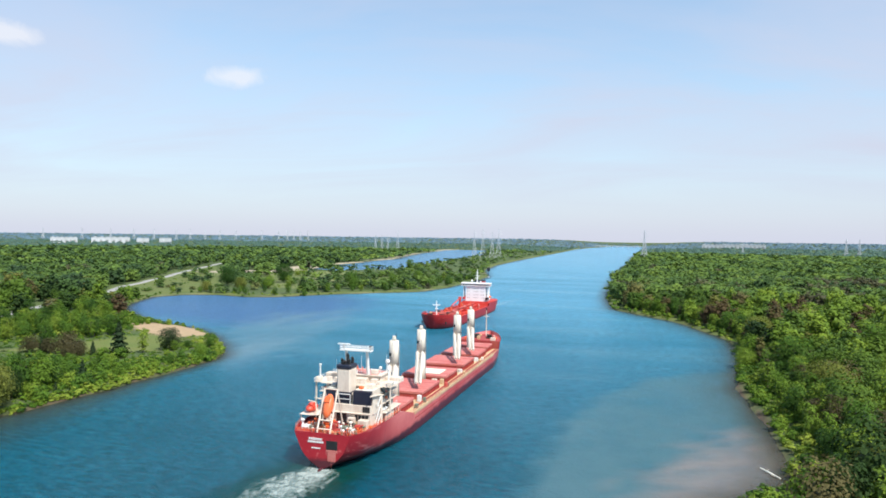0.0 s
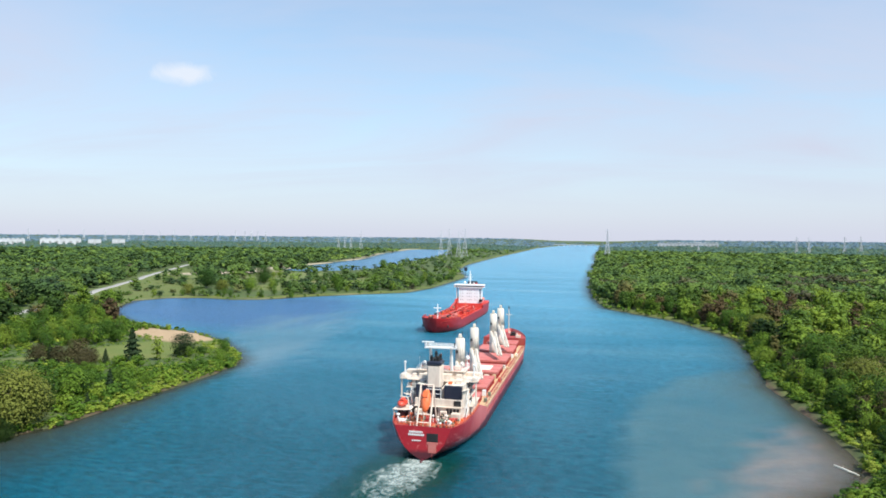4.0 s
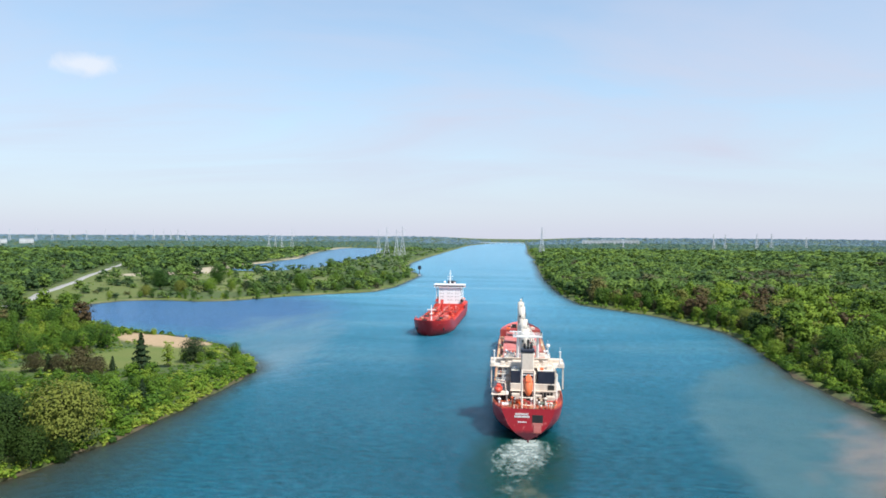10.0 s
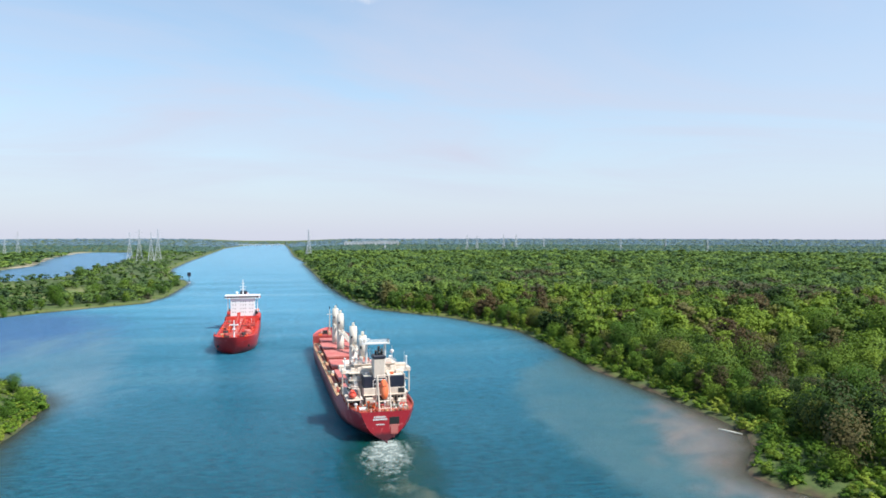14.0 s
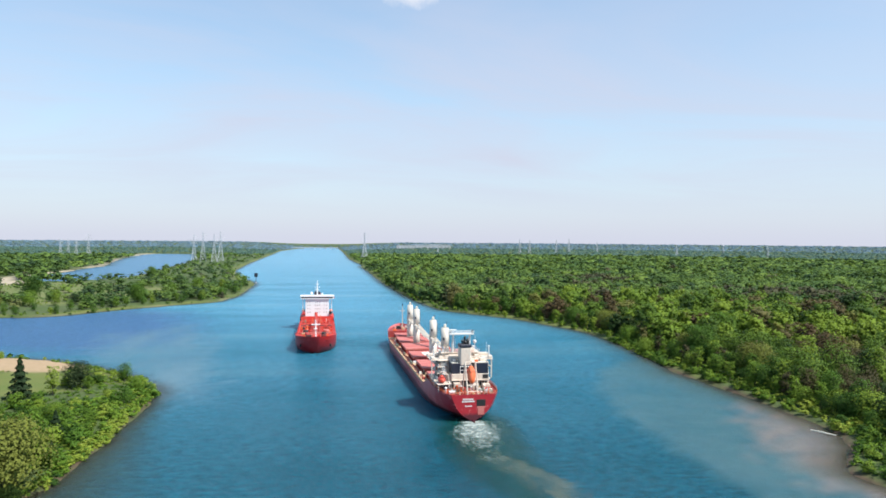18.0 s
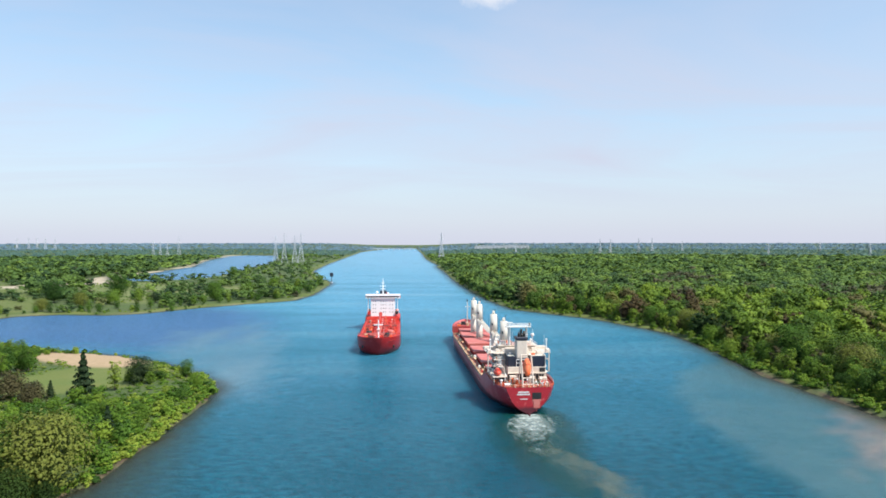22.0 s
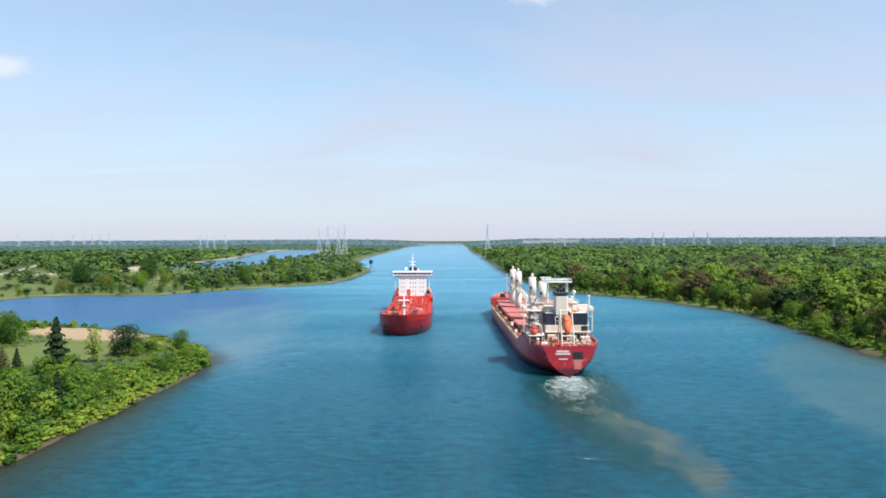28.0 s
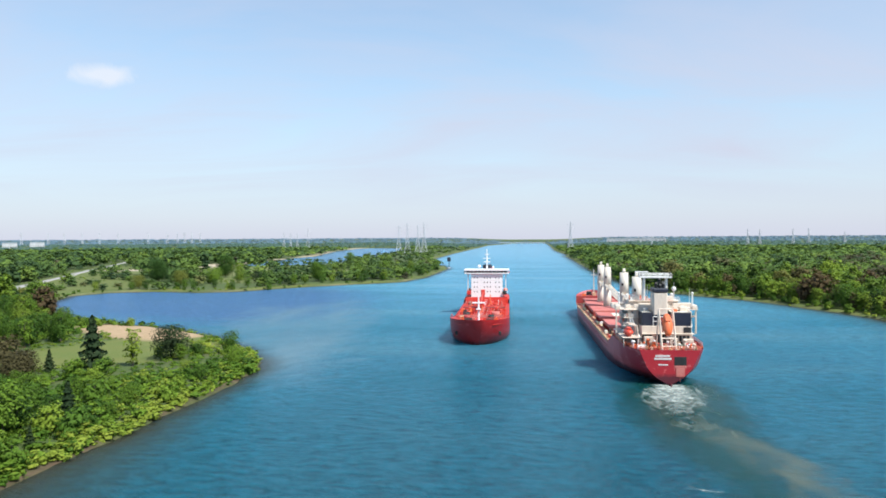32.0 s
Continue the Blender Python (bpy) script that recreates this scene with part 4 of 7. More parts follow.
def wood(name, x, y, kinds, tall, seed, label, lift=0.45, mat=None, even=False):
    """Many crowns in one mesh; each has a tint of its own, with stands of like trees."""
    rng = np.random.default_rng(seed)
    n = len(x)
    pick = rng.integers(0, len(kinds), n)
    z = ground_height(x, y)
    stand = 0.5 + 0.33 * waves(x, y, 120, 41) + 0.16 * waves(x, y, 45, 42)
    stand = np.where(np.hypot((x - 230) / 60, (y - 405) / 55) < 1, 0.95, stand)
    stand = stand - np.where(x < -150, 0.1, 0) * (tall > 6)
    tint = np.clip(lift + 0.85 * (stand - 0.5) + rng.normal(0, 0.21 if tall < 18.55 else 0.16, n), 0.02, (1.0 if tall < 6 else 0.83) if tall < 16.4 else 0.72)
    tint = np.where((rng.random(n) < 0.1) & (tall > 6) & (np.hypot(x, y) < 800), rng.uniform(0.87, 0.92, n), tint)
    brown = (waves(x, y, 75, 43) > 0.72) & (rng.random(n) < 0.22) & (x > 0) & (np.hypot(x, y) < 900)
    for bx, by, br in ((185, 316, 22), (142, 253, 19), (208, 374, 12), (176, 452, 15), (110, 560, 14), (159, 590, 18), (134, 509, 12),
                       (372, 690, 46), (388, 633, 34), (432, 620, 44), (316, 502, 24), (285, 900, 45), (224, 790, 25), (470, 560, 30)):
        brown |= (np.hypot(x - bx, y - by) < br) & (rng.random(n) < 0.8) & (tall > 6)
    tint = np.where(brown | ((rng.random(n) < 0.02) & (tall > 6) & (np.hypot(x, y) < 1400)), rng.uniform(0.92, 1.0, n), tint)
    for bx, by, br in ((132, 196, 26), (150, 238, 18), (178, 300, 22)):  # stands of dark conifers
        tint = np.where((np.hypot(x - bx, y - by) < br) & (rng.random(n) < 0.65) & (tall > 6), rng.uniform(0, 0.14, n), tint)
    low_h, high_h = (0.76, 1.18) if even else (0.5, 1.3)
    h = tall * np.where(rng.random(n) < 0.2, rng.uniform(1.0, high_h, n), rng.uniform(low_h, 1.0, n)) * (1 + 0.12 * waves(x, y, 60, 44)) * np.where((x < -150) & (x > -470) & (y > 600) & (y < 2300), 0.6, 1) * np.where(zone(x, y, VERGE, 30) > 0.3, 0.5, 1)
    h = h * (np.interp(ashore(x, y), [1, 9, 22], [0.55, 0.88, 1.0]) if tall > 6 else 1)
    h = h * (np.interp(zone(x, y, LAWN, 60), [0.0, 0.25], [1.0, 0.4]) if tall < 6 else 1)
    wide = tall ** 0.3 * h ** 0.7 * rng.uniform(0.9, 1.35, n)
    wide = wide * (1.3 if tall < 6 else 0.9 if tall < 18.55 else 1.2)
    a = rng.uniform(0, 6.283, n)
    vs, fs, ts, ms, base = [], [], [], [], 0
    for k, (v, f, nor) in enumerate(kinds):
        m = np.flatnonzero(pick == k)
        if not len(m):
            continue
        c, s = np.cos(a[m])[:, None], np.sin(a[m])[:, None]
        px = (v[None, :, 0] * c - v[None, :, 1] * s) * wide[m][:, None] + x[m][:, None]
        py = (v[None, :, 0] * s + v[None, :, 1] * c) * wide[m][:, None] + y[m][:, None]
        pz = v[None, :, 2] * h[m][:, None] + z[m][:, None] - 0.2
        vs.append(np.stack([px, py, pz], -1).reshape(-1, 3))
        ms.append(np.stack([nor[None, :, 0] * c - nor[None, :, 1] * s, nor[None, :, 0] * s + nor[None, :, 1] * c, nor[None, :, 2] + 0 * c], -1).reshape(-1, 3))
        fs.append((f[None] + (np.arange(len(m)) * len(v))[:, None, None] + base).reshape(-1, 4))
        ts.append(np.repeat(tint[m], len(v)))
        base += len(m) * len(v)
    ob = sheet(name, np.concatenate(vs), np.concatenate(fs), mat or LEAF_ALL, {"tint": np.concatenate(ts)}, normals=np.concatenate(ms))
    return tagged(ob, label, "woodland", kind="stuff")


def clear_of(x, y):
    """Keeps those that stand clear of the trees planted one by one."""
    if not TREES_AT:
        return x, y
    t = np.array(TREES_AT)
    ok = np.ones(len(x), bool)
    for i in range(0, len(x), 2000):
        ok[i:i + 2000] = (np.hypot(x[i:i + 2000, None] - t[:, 0], y[i:i + 2000, None] - t[:, 1]) > t[:, 2]).all(1)
    return x[ok], y[ok]


# near and far edge, spacing, sprays and their size, boughs, height of the trees
RINGS = [(90, 400, 11.0, 1150, 0.020, 20, 17), (400, 680, 12.6, 420, 0.031, 14, 18.5), (680, 1050, 14.0, 150, 0.048, 7, 18.6), (1050, 1600, 16.5, 38, 0.085, 2, 18.8), (1600, 2600, 21.0, 8, 0.15, 1, 18.7), (2600, 3600, 32, 0, 0.27, 1, 17.5), (3600, 5000, 38, 0, 0.27, 1, 17.5)]
WOODS = ["dense mixed green deciduous woodland", "dense mixed green woodland behind the bank", "green woodland reaching back from the banks", "far green woodland canopy", "distant woodland canopy", "distant even woodland canopy", "woodland towards the skyline, coloured bluish for haze"]
for i, (near, far, step, n, size, lumps, tall) in enumerate(RINGS):
    kinds = [full_crown(200 + 10 * i + k, n, size, (round_top, oval_top, wide_top, oval_top, tall_top if i < 2 else wide_top, round_top)[k], lumps, 0.12, (0.2, 0.25, 0.45, 0.6, 0.7, 0.7, 0.7)[i], (0.16, 0.14, 0.12, 0.1, 0.1, 0.1, 0.1)[i]) for k in range(6)]
    if i >= 5:
        kinds = [(v * ((2.1, 2.1, 0.8) if i == 5 else (3.3, 3.3, 0.5)), f, nor) for v, f, nor in kinds]
    x, y = scatter(near, far, step, 50 + i, 12.0 if i == 0 else 6.0)
    if i < 3:
        x, y = clear_of(x, y)
        ok = ~((x < -100) & (x > -300) & (y < 430)) & ~inside(x, y, COPSE) & ~((x > 0) & (y < 205) & (ashore(x, y) < 20))
        x, y = x[ok], y[ok]
    wood("woodland", x, y, kinds, tall, 60 + i, lift=0.5 if i < 2 else 0.47, mat=(None, None, LEAF_HAZY, LEAF_HAZY, LEAF_HAZY, LEAF_MID_HAZED, LEAF_FAR_HAZED)[i], label=WOODS[i], even=i > 1)

# undergrowth on the point and along the near banks
ux, uy = scatter(90, 560, 3.5, 77, -0.2)
d_ = ashore(ux, uy)
point = (ux < -100) & (uy < 430) & (ux > -350)
edge = (d_ < 14) & (np.hypot(ux, uy) < 460) | ((ux > 0) & (uy < 320) & (d_ < 32))
keep_ = (point | edge) & (wood_rng.random(len(ux)) < 0.82)
strand = (ux > 0) & (uy > 150) & (uy < 350) & (d_ < 2.4) | (ux < 0) & (d_ < 0.9) | (ux < 0) & (uy < 208) & (d_ > 3.5)
keep_ &= ~strand
ux, uy = ux[keep_], uy[keep_]
ukinds = [full_crown(300 + k, 84, 0.06, dome_top, 4, 0.0, 0.45) for k in range(5)]


tagged(wood("undergrowth", ux, uy, ukinds, 3.4, 9, "dense low green bushes and weeds on the bank", 0.6, mat=LEAF_WEEDS), category="undergrowth")

# scrub right down to the water's edge, and along the farther shores
sx, sy = scatter(90, 450, 1.7, 78, -0.7)
sd = ashore(sx, sy)
ok_ = (sd < 4.2) & (sd > 0.5) & ~((sx > 0) & (sy > 150) & (sy < 350))
sx, sy = sx[ok_], sy[ok_]
tagged(wood("bank_scrub", sx, sy, [full_crown(330 + k, 34, 0.11, dome_top, 2, 0.0, 0.4) for k in range(4)], 2.0, 19, "low leafy scrub along the waterline", 0.7, mat=LEAF_WEEDS), category="scrub")
sx, sy = scatter(440, 1500, 5.5, 79, 0.0)
sd = ashore(sx, sy)
ok_ = ((sd < 16) & (sy < 1100) & (sx < 150) | (zone(sx, sy, MEADOW, 30) > 0.2) | (zone(sx, sy, VERGE, 20) > 0.2)) & (wood_rng.random(len(sx)) < 0.62) & (from_line(sx, sy, ROAD) > 9)
sx, sy = sx[ok_], sy[ok_]
tagged(wood("bank_scrub", sx, sy, [full_crown(340 + k, 22, 0.16, dome_top, 1, 0.0, 0.4) for k in range(4)], 3.2, 29, "low green scrub scattered along the far shores", 0.55, mat=LEAF_WEEDS), category="scrub")

# ---- ships ----


def table(rows):
    ys = np.array([r[0] for r in rows], float)
    tab = np.array([r[1:] for r in rows], float)
    return ys, tab


def hull_mesh(levels, rows, top, y_lo, y_hi, step, rake=None):
    """A hull's shell from tables of half-breadths at given levels. top: the deck edge's height along the ship."""
    ys_, tab = table(rows)
    bm = bmesh.new()
    rings = []
    stations = sorted(set(list(np.arange(y_lo, y_hi, step)) + [y_hi] + [k for k, _ in top if y_lo <= k <= y_hi] + [r[0] for r in rows if y_lo <= r[0] <= y_hi]))
    for y in stations:
        zt = float(np.interp(y, *zip(*top)))
        half = [float(np.interp(y, ys_, tab[:, j])) for j in range(len(levels))]
        zs = [-2.5, -1.0, 0.0, 0.8, 2, 3.5, 5, zt - 1.0, zt]
        side = [(max(0.02, float(np.interp(z, levels, half))), z) for z in zs]
        ring = []
        for s in (1, -1):
            ring += [bm.verts.new((s * h, y + (rake(y, z) if rake else 0), z)) for h, z in (side[::-1] if s > 0 else side)]
        rings.append(ring)
    for a, b in zip(rings, rings[1:]):
        for i in range(len(a) - 1):
            bm.faces.new((a[i], b[i], b[i + 1], a[i + 1]))
    bm.faces.new([bm.verts.new(v.co) for v in rings[0]])  # a knuckle, not a smooth turn
    bm.faces.new(rings[-1][::-1])
    bmesh.ops.recalc_face_normals(bm, faces=bm.faces)
    return bm


def deck_mesh(levels, rows, y0, y1, z, inset=0.12, step=3.0, thick=0.15):
    """A deck that fills the shell at one height."""
    ys_, tab = table(rows)
    bm = bmesh.new()
    last = None
    for y in list(np.arange(y0, y1, step)) + [y1]:
        half = max(0.05, float(np.interp(z, levels, [np.interp(y, ys_, tab[:, j]) for j in range(len(levels))])) - inset)
        now = [bm.verts.new(p) for p in ((-half, y, z), (half, y, z), (half, y, z - thick), (-half, y, z - thick))]
        if last:
            for i in range(4):
                bm.faces.new((last[i], last[(i + 1) % 4], now[(i + 1) % 4], now[i]))
        else:
            bm.faces.new(now)
        last = now
    bm.faces.new(last[::-1])
    bmesh.ops.recalc_face_normals(bm, faces=bm.faces)
    return bm


def railing(name, points, parent, mat, height=1.1, step=3.0, r=0.05):
    """Posts and three rails along a line."""
    bm = bmesh.new()
    for a, b in zip(points, points[1:]):
        a, b = Vector(a), Vector(b)
        n = max(1, round((b - a).length / step))
        for i in range(n + 1):
            p = a.lerp(b, i / n)
            bar(bm, p, p + Vector((0, 0, height)), r)
        for k in (0.4, 0.7, 1.0):
            up = Vector((0, 0, height * k))
            bar(bm, a + up, b + up, r * 0.8)
    return part(name, bm, mat, parent)


def blk(name, parent, mat, *dims, bevel=0.06, label=""):
    return part(name, box(bmesh.new(), *dims, bevel), mat, parent, label)


LEVELS_A = [-2.5, 0, 2, 4, 6.5, 10, 13]
ROWS_A = [(0, 0.02, 0.25, 3.6, 5.7, 7.3, 8.4, 8.9), (3, 0.02, 1.4, 5.0, 7.4, 9.0, 9.9, 10.2), (8, 0.5, 3.4, 7.3, 9.4, 10.6, 11.2, 11.3), (16, 2, 7.0, 9.9, 11.0, 11.6, 11.8, 11.8), (28, 6, 10.4, 11.5, 11.9, 11.9, 11.9, 11.9),
          (42, 10, 11.9, 11.9, 11.9, 11.9, 11.9, 11.9), (163, 11.2, 11.8, 11.9, 11.9, 11.9, 11.9, 11.9), (178, 8.4, 9.8, 10.5, 10.9, 11.3, 11.6, 11.7), (188, 5, 6.6, 7.5, 8.2, 9.1, 10.1, 10.7), (196, 1.5, 2.8, 3.7, 4.6, 5.9, 7.6, 8.8),
          (202, 0.02, 0.3, 0.8, 1.5, 2.7, 4.6, 6.2), (206, 0.02, 0.02, 0.02, 0.1, 0.5, 1.6, 3.0), (208, 0.02, 0.02, 0.02, 0.02, 0.02, 0.1, 0.4)]
TOP_A = [(0, 10), (30, 10), (42, 6.6), (177, 6.6), (180, 10.2), (192, 10.6), (208, 11.6)]

freighter = new("bulk_carrier")
tagged(freighter, "red bulk carrier with cream deckhouse and four deck cranes", "ship")
part("hull", hull_mesh(LEVELS_A, ROWS_A, TOP_A, 0, 208, 3.0), HULL_RED, freighter, "red hull, faded pinkish along the side", True)
part("main_deck", deck_mesh(LEVELS_A, ROWS_A, 33, 178, 6.45), DECK_TAN, freighter, "tan weather deck with rusty patches")
part("poop_deck", deck_mesh(LEVELS_A, ROWS_A, 0.3, 33, 9.2), COAMING, freighter, "red-brown after deck")
blk("poop_bulkhead", freighter, CREAM, -11.7, 11.7, 32.8, 33.2, 6.4, 9.2)
part("forecastle_deck", deck_mesh(LEVELS_A, ROWS_A, 179, 205, 10.0), COAMING, freighter, "red forecastle deck")
blk("forecastle_bulkhead", freighter, COAMING, -11.2, 11.2, 178.6, 179.0, 6.4, 10.4)

# transom: opening, plate below it, lettering as plain bars, draught strip
blk("stern_opening", freighter, BLACK, 1.2, 4.6, -0.06, 0.5, 5.6, 8.1, bevel=0.03, label="dark square opening in the stern")
bm = bmesh.new()
box(bm, 1.3, 4.5, -0.14, 0.05, 4.9, 5.55, 0.05)
box(bm, 1.7, 4.1, -0.12, 0.05, 2.4, 4.9, 0.05)
part("stern_plate", bm, HATCH, freighter, "pale scuffed plate below the stern opening")
for x0, x1, z0, z1 in ((-4.0, 0.0, 8.0, 8.55), (-4.3, 0.4, 7.2, 7.75), (-3.2, -0.5, 5.6, 5.95)):
    bm = bmesh.new()
    x = x0
    while x < x1 - 0.2:
        w = random.uniform(0.32, 0.5)
        box(bm, x, min(x + w, x1), -0.1, 0.05, z0, z1, 0.02)
        x += w + 0.12
    part("lettering", bm, WHITE, freighter, "white lettering on the stern")
for s in (-1, 1):  # worn strake along the deck edge
    part("sheer_strake", box(bmesh.new(), s * 11.94 - 0.05, s * 11.94 + 0.05, 43, 162, 5.75, 6.7, 0.02), DECK_TAN, freighter, "tan scuffed strake along the deck edge")
    part("rubbing_bar", box(bmesh.new(), s * 11.96 - 0.07, s * 11.96 + 0.07, 44, 160, 4.3, 4.45, 0.02), COAMING, freighter)
part("draught_marks", box(bmesh.new(), 2.75, 2.83, -0.08, 0.05, 1.0, 4.6), HATCH, freighter)
part("rudder", box(bmesh.new(), -0.25, 0.25, -2.2, 1.5, -2.5, 0.55, 0.1), HULL_RED, freighter)

# hatches
HATCHES = [(36, 51, 8.7), (60, 80.5, 8.8), (89.5, 106, 8.8), (115.5, 134.5, 8.8), (142, 159.5, 8.5), (166, 177, 7.6)]
for k, (y0, y1, half) in enumerate(HATCHES):
    bm = box(bmesh.new(), -half, half, y0, y1, 6.4, 8.3, 0.05)
    n = int((y1 - y0) / 1.8)
    for i in range(n + 1):
        y = y0 + 0.3 + i * (y1 - y0 - 0.6) / n
        for s in (-1, 1):
            box(bm, s * half - 0.02 if s > 0 else -half - 0.28, half + 0.28 if s > 0 else -half + 0.02, y - 0.06, y + 0.06, 6.45, 8.1)
    coaming = part("hatch_coaming", bm, COAMING, freighter, "dark red hatch coaming with stays")
    panels = 4 if y1 - y0 > 15 else 2
    for i in range(panels):
        a, b = y0 - 0.25 + i * (y1 - y0 + 0.5) / panels, y0 - 0.25 + (i + 1) * (y1 - y0 + 0.5) / panels
        bm = box(bmesh.new(), -half - 0.3, half + 0.3, a + 0.05, b - 0.05, 8.33, 9.3 + 0.08 * (i % 2), 0.12)
        part("hatch_cover", bm, HATCH, coaming, "faded pinkish red steel hatch cover")
    if k == 2:
        part("canvas_cover", box(bmesh.new(), -3.2, 5.6, y0 + 2.5, y1 - 4.5, 9.38, 9.55, 0.08), TARP, coaming, "pale canvas laid on the hatch")

# deck cranes
for n, (y, reach) in enumerate(((55.3, -1), (85.2, -1), (137.8, -1), (162.8, -1))):
    crane = part("deck_crane", rod(bmesh.new(), (0, y, 6.4), (0, y, 18.5), 1.85, 1.8, 24), CRANE_WHITE, freighter, "white crane post", "side")
    part("slewing_ring", rod(bmesh.new(), (0, y, 18.5), (0, y, 18.8), 1.9, 1.9, 24), CRANE_WHITE, crane, "", "side")
    part("crane_house", rod(bmesh.new(), (0, y, 18.8), (0, y, 27.7), 1.8, 1.62, 24), CRANE_WHITE, crane, "", "side")
    bm = bmesh.new()
    for k in (-1, 1):
        bar(bm, (1.9, y + 0.3 * k, 7), (1.9, y + 0.3 * k, 26.5), 0.09)
    for k in range(24):
        bar(bm, (1.9, y - 0.3, 7.4 + 0.8 * k), (1.9, y + 0.3, 7.4 + 0.8 * k), 0.06)
    part("ladder", bm, STEEL, crane)
    bm = box(bmesh.new(), -0.6, 0.6, y - 0.5, y + 0.5, 27.7, 28.7, 0.15)
    rod(bm, (-0.5, y, 28.9), (0.5, y, 28.9), 0.45, 0.45, 10)
    part("sheave_head", bm, CRANE_WHITE, crane)
    for a in (2.2,):
        part("house_window", box(bmesh.new(), math.cos(a) * 1.45 - 0.35, math.cos(a) * 1.45 + 0.35, y - 1.72, y - 1.3, 22.4, 23.5), GLASS, crane)
    bm = bmesh.new()
    tip = 22.0 * reach
    side = 6.2
    for s in (-1, 1):
        bar(bm, (s * 1.0, y + reach * 1.5, 19.2), (side + s * 0.7, y + tip, 11.6), 0.85)
    for i in range(9):
        k0, k1 = i / 9, (i + 1) / 9
        p = [Vector((s * 0.9, y + reach * 1.5, 19.2)).lerp(Vector((side + s * 0.5, y + tip, 11.6)), k) for s, k in ((-1, k0), (1, k1))]
        bar(bm, p[0], p[1], 0.22)
    part("jib", bm, CRANE_WHITE, crane, "cream lattice jib lowered along the deck")
    bm = bmesh.new()
    for s in (-1, 1):
        bar(bm, (s * 0.4, y, 28.6), (side + s * 0.4, y + tip, 11.9), 0.07)
    part("hoist_wire", bm, BLACK, crane)
    bm = rod(bmesh.new(), (0.7, y, 29.0), (0.7, y, 30.3), 0.12, 0.12, 6)
    part("lamp_post", bm, BLACK, crane)

# deckhouse
house = blk("deckhouse", freighter, CREAM, -9.0, 9.0, 19.5, 31, 9.2, 12.0, label="cream accommodation block in tiers")
for z0, z1, hx, y0, y1 in ((12.0, 14.6, 9.0, 19.5, 31), (14.6, 17.1, 8.8, 19.5, 31), (17.1, 19.5, 8.6, 20, 31)):
    blk("tier", house, CREAM, -hx, hx, y0, y1, z0 + 0.004, z1)
    blk("deck_edge", house, CREAM, -hx - 1.3, hx + 1.3, y0 - 1.2, y1 + 0.6, z1 - 0.16, z1 + 0.02, bevel=0.03)
    for s in (-1, 1):
        for i in range(5):
            y = y0 + 1.3 + i * 2.1
            part("window", box(bmesh.new(), s * hx - 0.05, s * hx + 0.05, y, y + 0.8, z0 + 1.1, z0 + 1.9), GLASS, house)
    for i in range(7):
        x = -hx + 1.0 + i * 2.6
        if abs(x) > 5.5:
            part("window", box(bmesh.new(), x, x + 0.7, y0 - 0.05, y0 + 0.05, z0 + 1.1, z0 + 1.9), GLASS, house)
for k in range(6):  # forward windows
    for z0 in (12.0, 14.6, 17.1):
        part("window", box(bmesh.new(), -7.4 + k * 2.7, -6.6 + k * 2.7, 30.95, 31.05, z0 + 1.1, z0 + 1.9), GLASS, house)
blk("bridge_deck", house, CREAM, -12.6, 12.6, 19.4, 30.6, 19.4, 19.65, bevel=0.05)
wheel = blk("wheelhouse", freighter, CREAM, -7.4, 7.4, 23.5, 31.4, 19.65, 21.7, label="cream wheelhouse with dark windows")
blk("wheelhouse_roof", wheel, CREAM, -8.0, 8.0, 22.9, 32.0, 21.7, 21.95, bevel=0.05)
blk("roof_plating", wheel, HATCH, -5.6, 6.4, 23.8, 31, 21.95, 21.99, bevel=0.0, label="pinkish red roof plating")
for i in range(7):
    part("wheelhouse_window", box(bmesh.new(), -7.0 + i * 2.05, -5.4 + i * 2.05, 31.38, 31.46, 20.4, 21.4), GLASS, wheel)
blk("chart_room", wheel, CREAM, -5.0, 4.0, 20.4, 23.5, 19.65, 21.2, bevel=0.08)
for x, y, w, d, h in ((-6.6, 21.0, 1.6, 1.4, 1.3), (5.4, 21.2, 1.8, 1.6, 1.5), (7.6, 20.6, 1.2, 1.0, 1.1), (-9.0, 21.2, 1.4, 1.2, 1.2)):
    blk("deck_box", house, CREAM, x, x + w, y, y + d, 19.65, 19.65 + h, bevel=0.08)
for s in (-1, 1):
    wing = blk("bridge_wing", house, CREAM, min(s * 7.5, s * 12.6), max(s * 7.5, s * 12.6), 27.6, 30.4, 19.65, 20.7, bevel=0.08)
    blk("wing_console", wing, CREAM, min(s * 10.9, s * 12.4), max(s * 10.9, s * 12.4), 20.0, 22.6, 19.65, 20.9, bevel=0.2)
    blk("wing_support", wing, CREAM, min(s * 11.9, s * 12.3), max(s * 11.9, s * 12.3), 20.0, 20.5, 12.0, 19.4, bevel=0.05)
    part("wing_lamp", rod(bmesh.new(), (s * 11.2, 21, 20.9), (s * 11.2, 21, 24.4), 0.28, 0.18, 8), WHITE, wing)
    part("lamp_head", ball(bmesh.new(), (s * 11.2, 21, 24.5), 0.4, 10), WHITE, wing)
railing("house_rail", [(-12.5, 30.4, 19.6), (-12.5, 19.5, 19.6), (12.5, 19.5, 19.6), (12.5, 30.4, 19.6)], house, WHITE)
railing("roof_rail", [(-7.9, 31.9, 21.9), (-7.9, 23.0, 21.9), (7.9, 23.0, 21.9), (7.9, 31.9, 21.9)], wheel, WHITE)
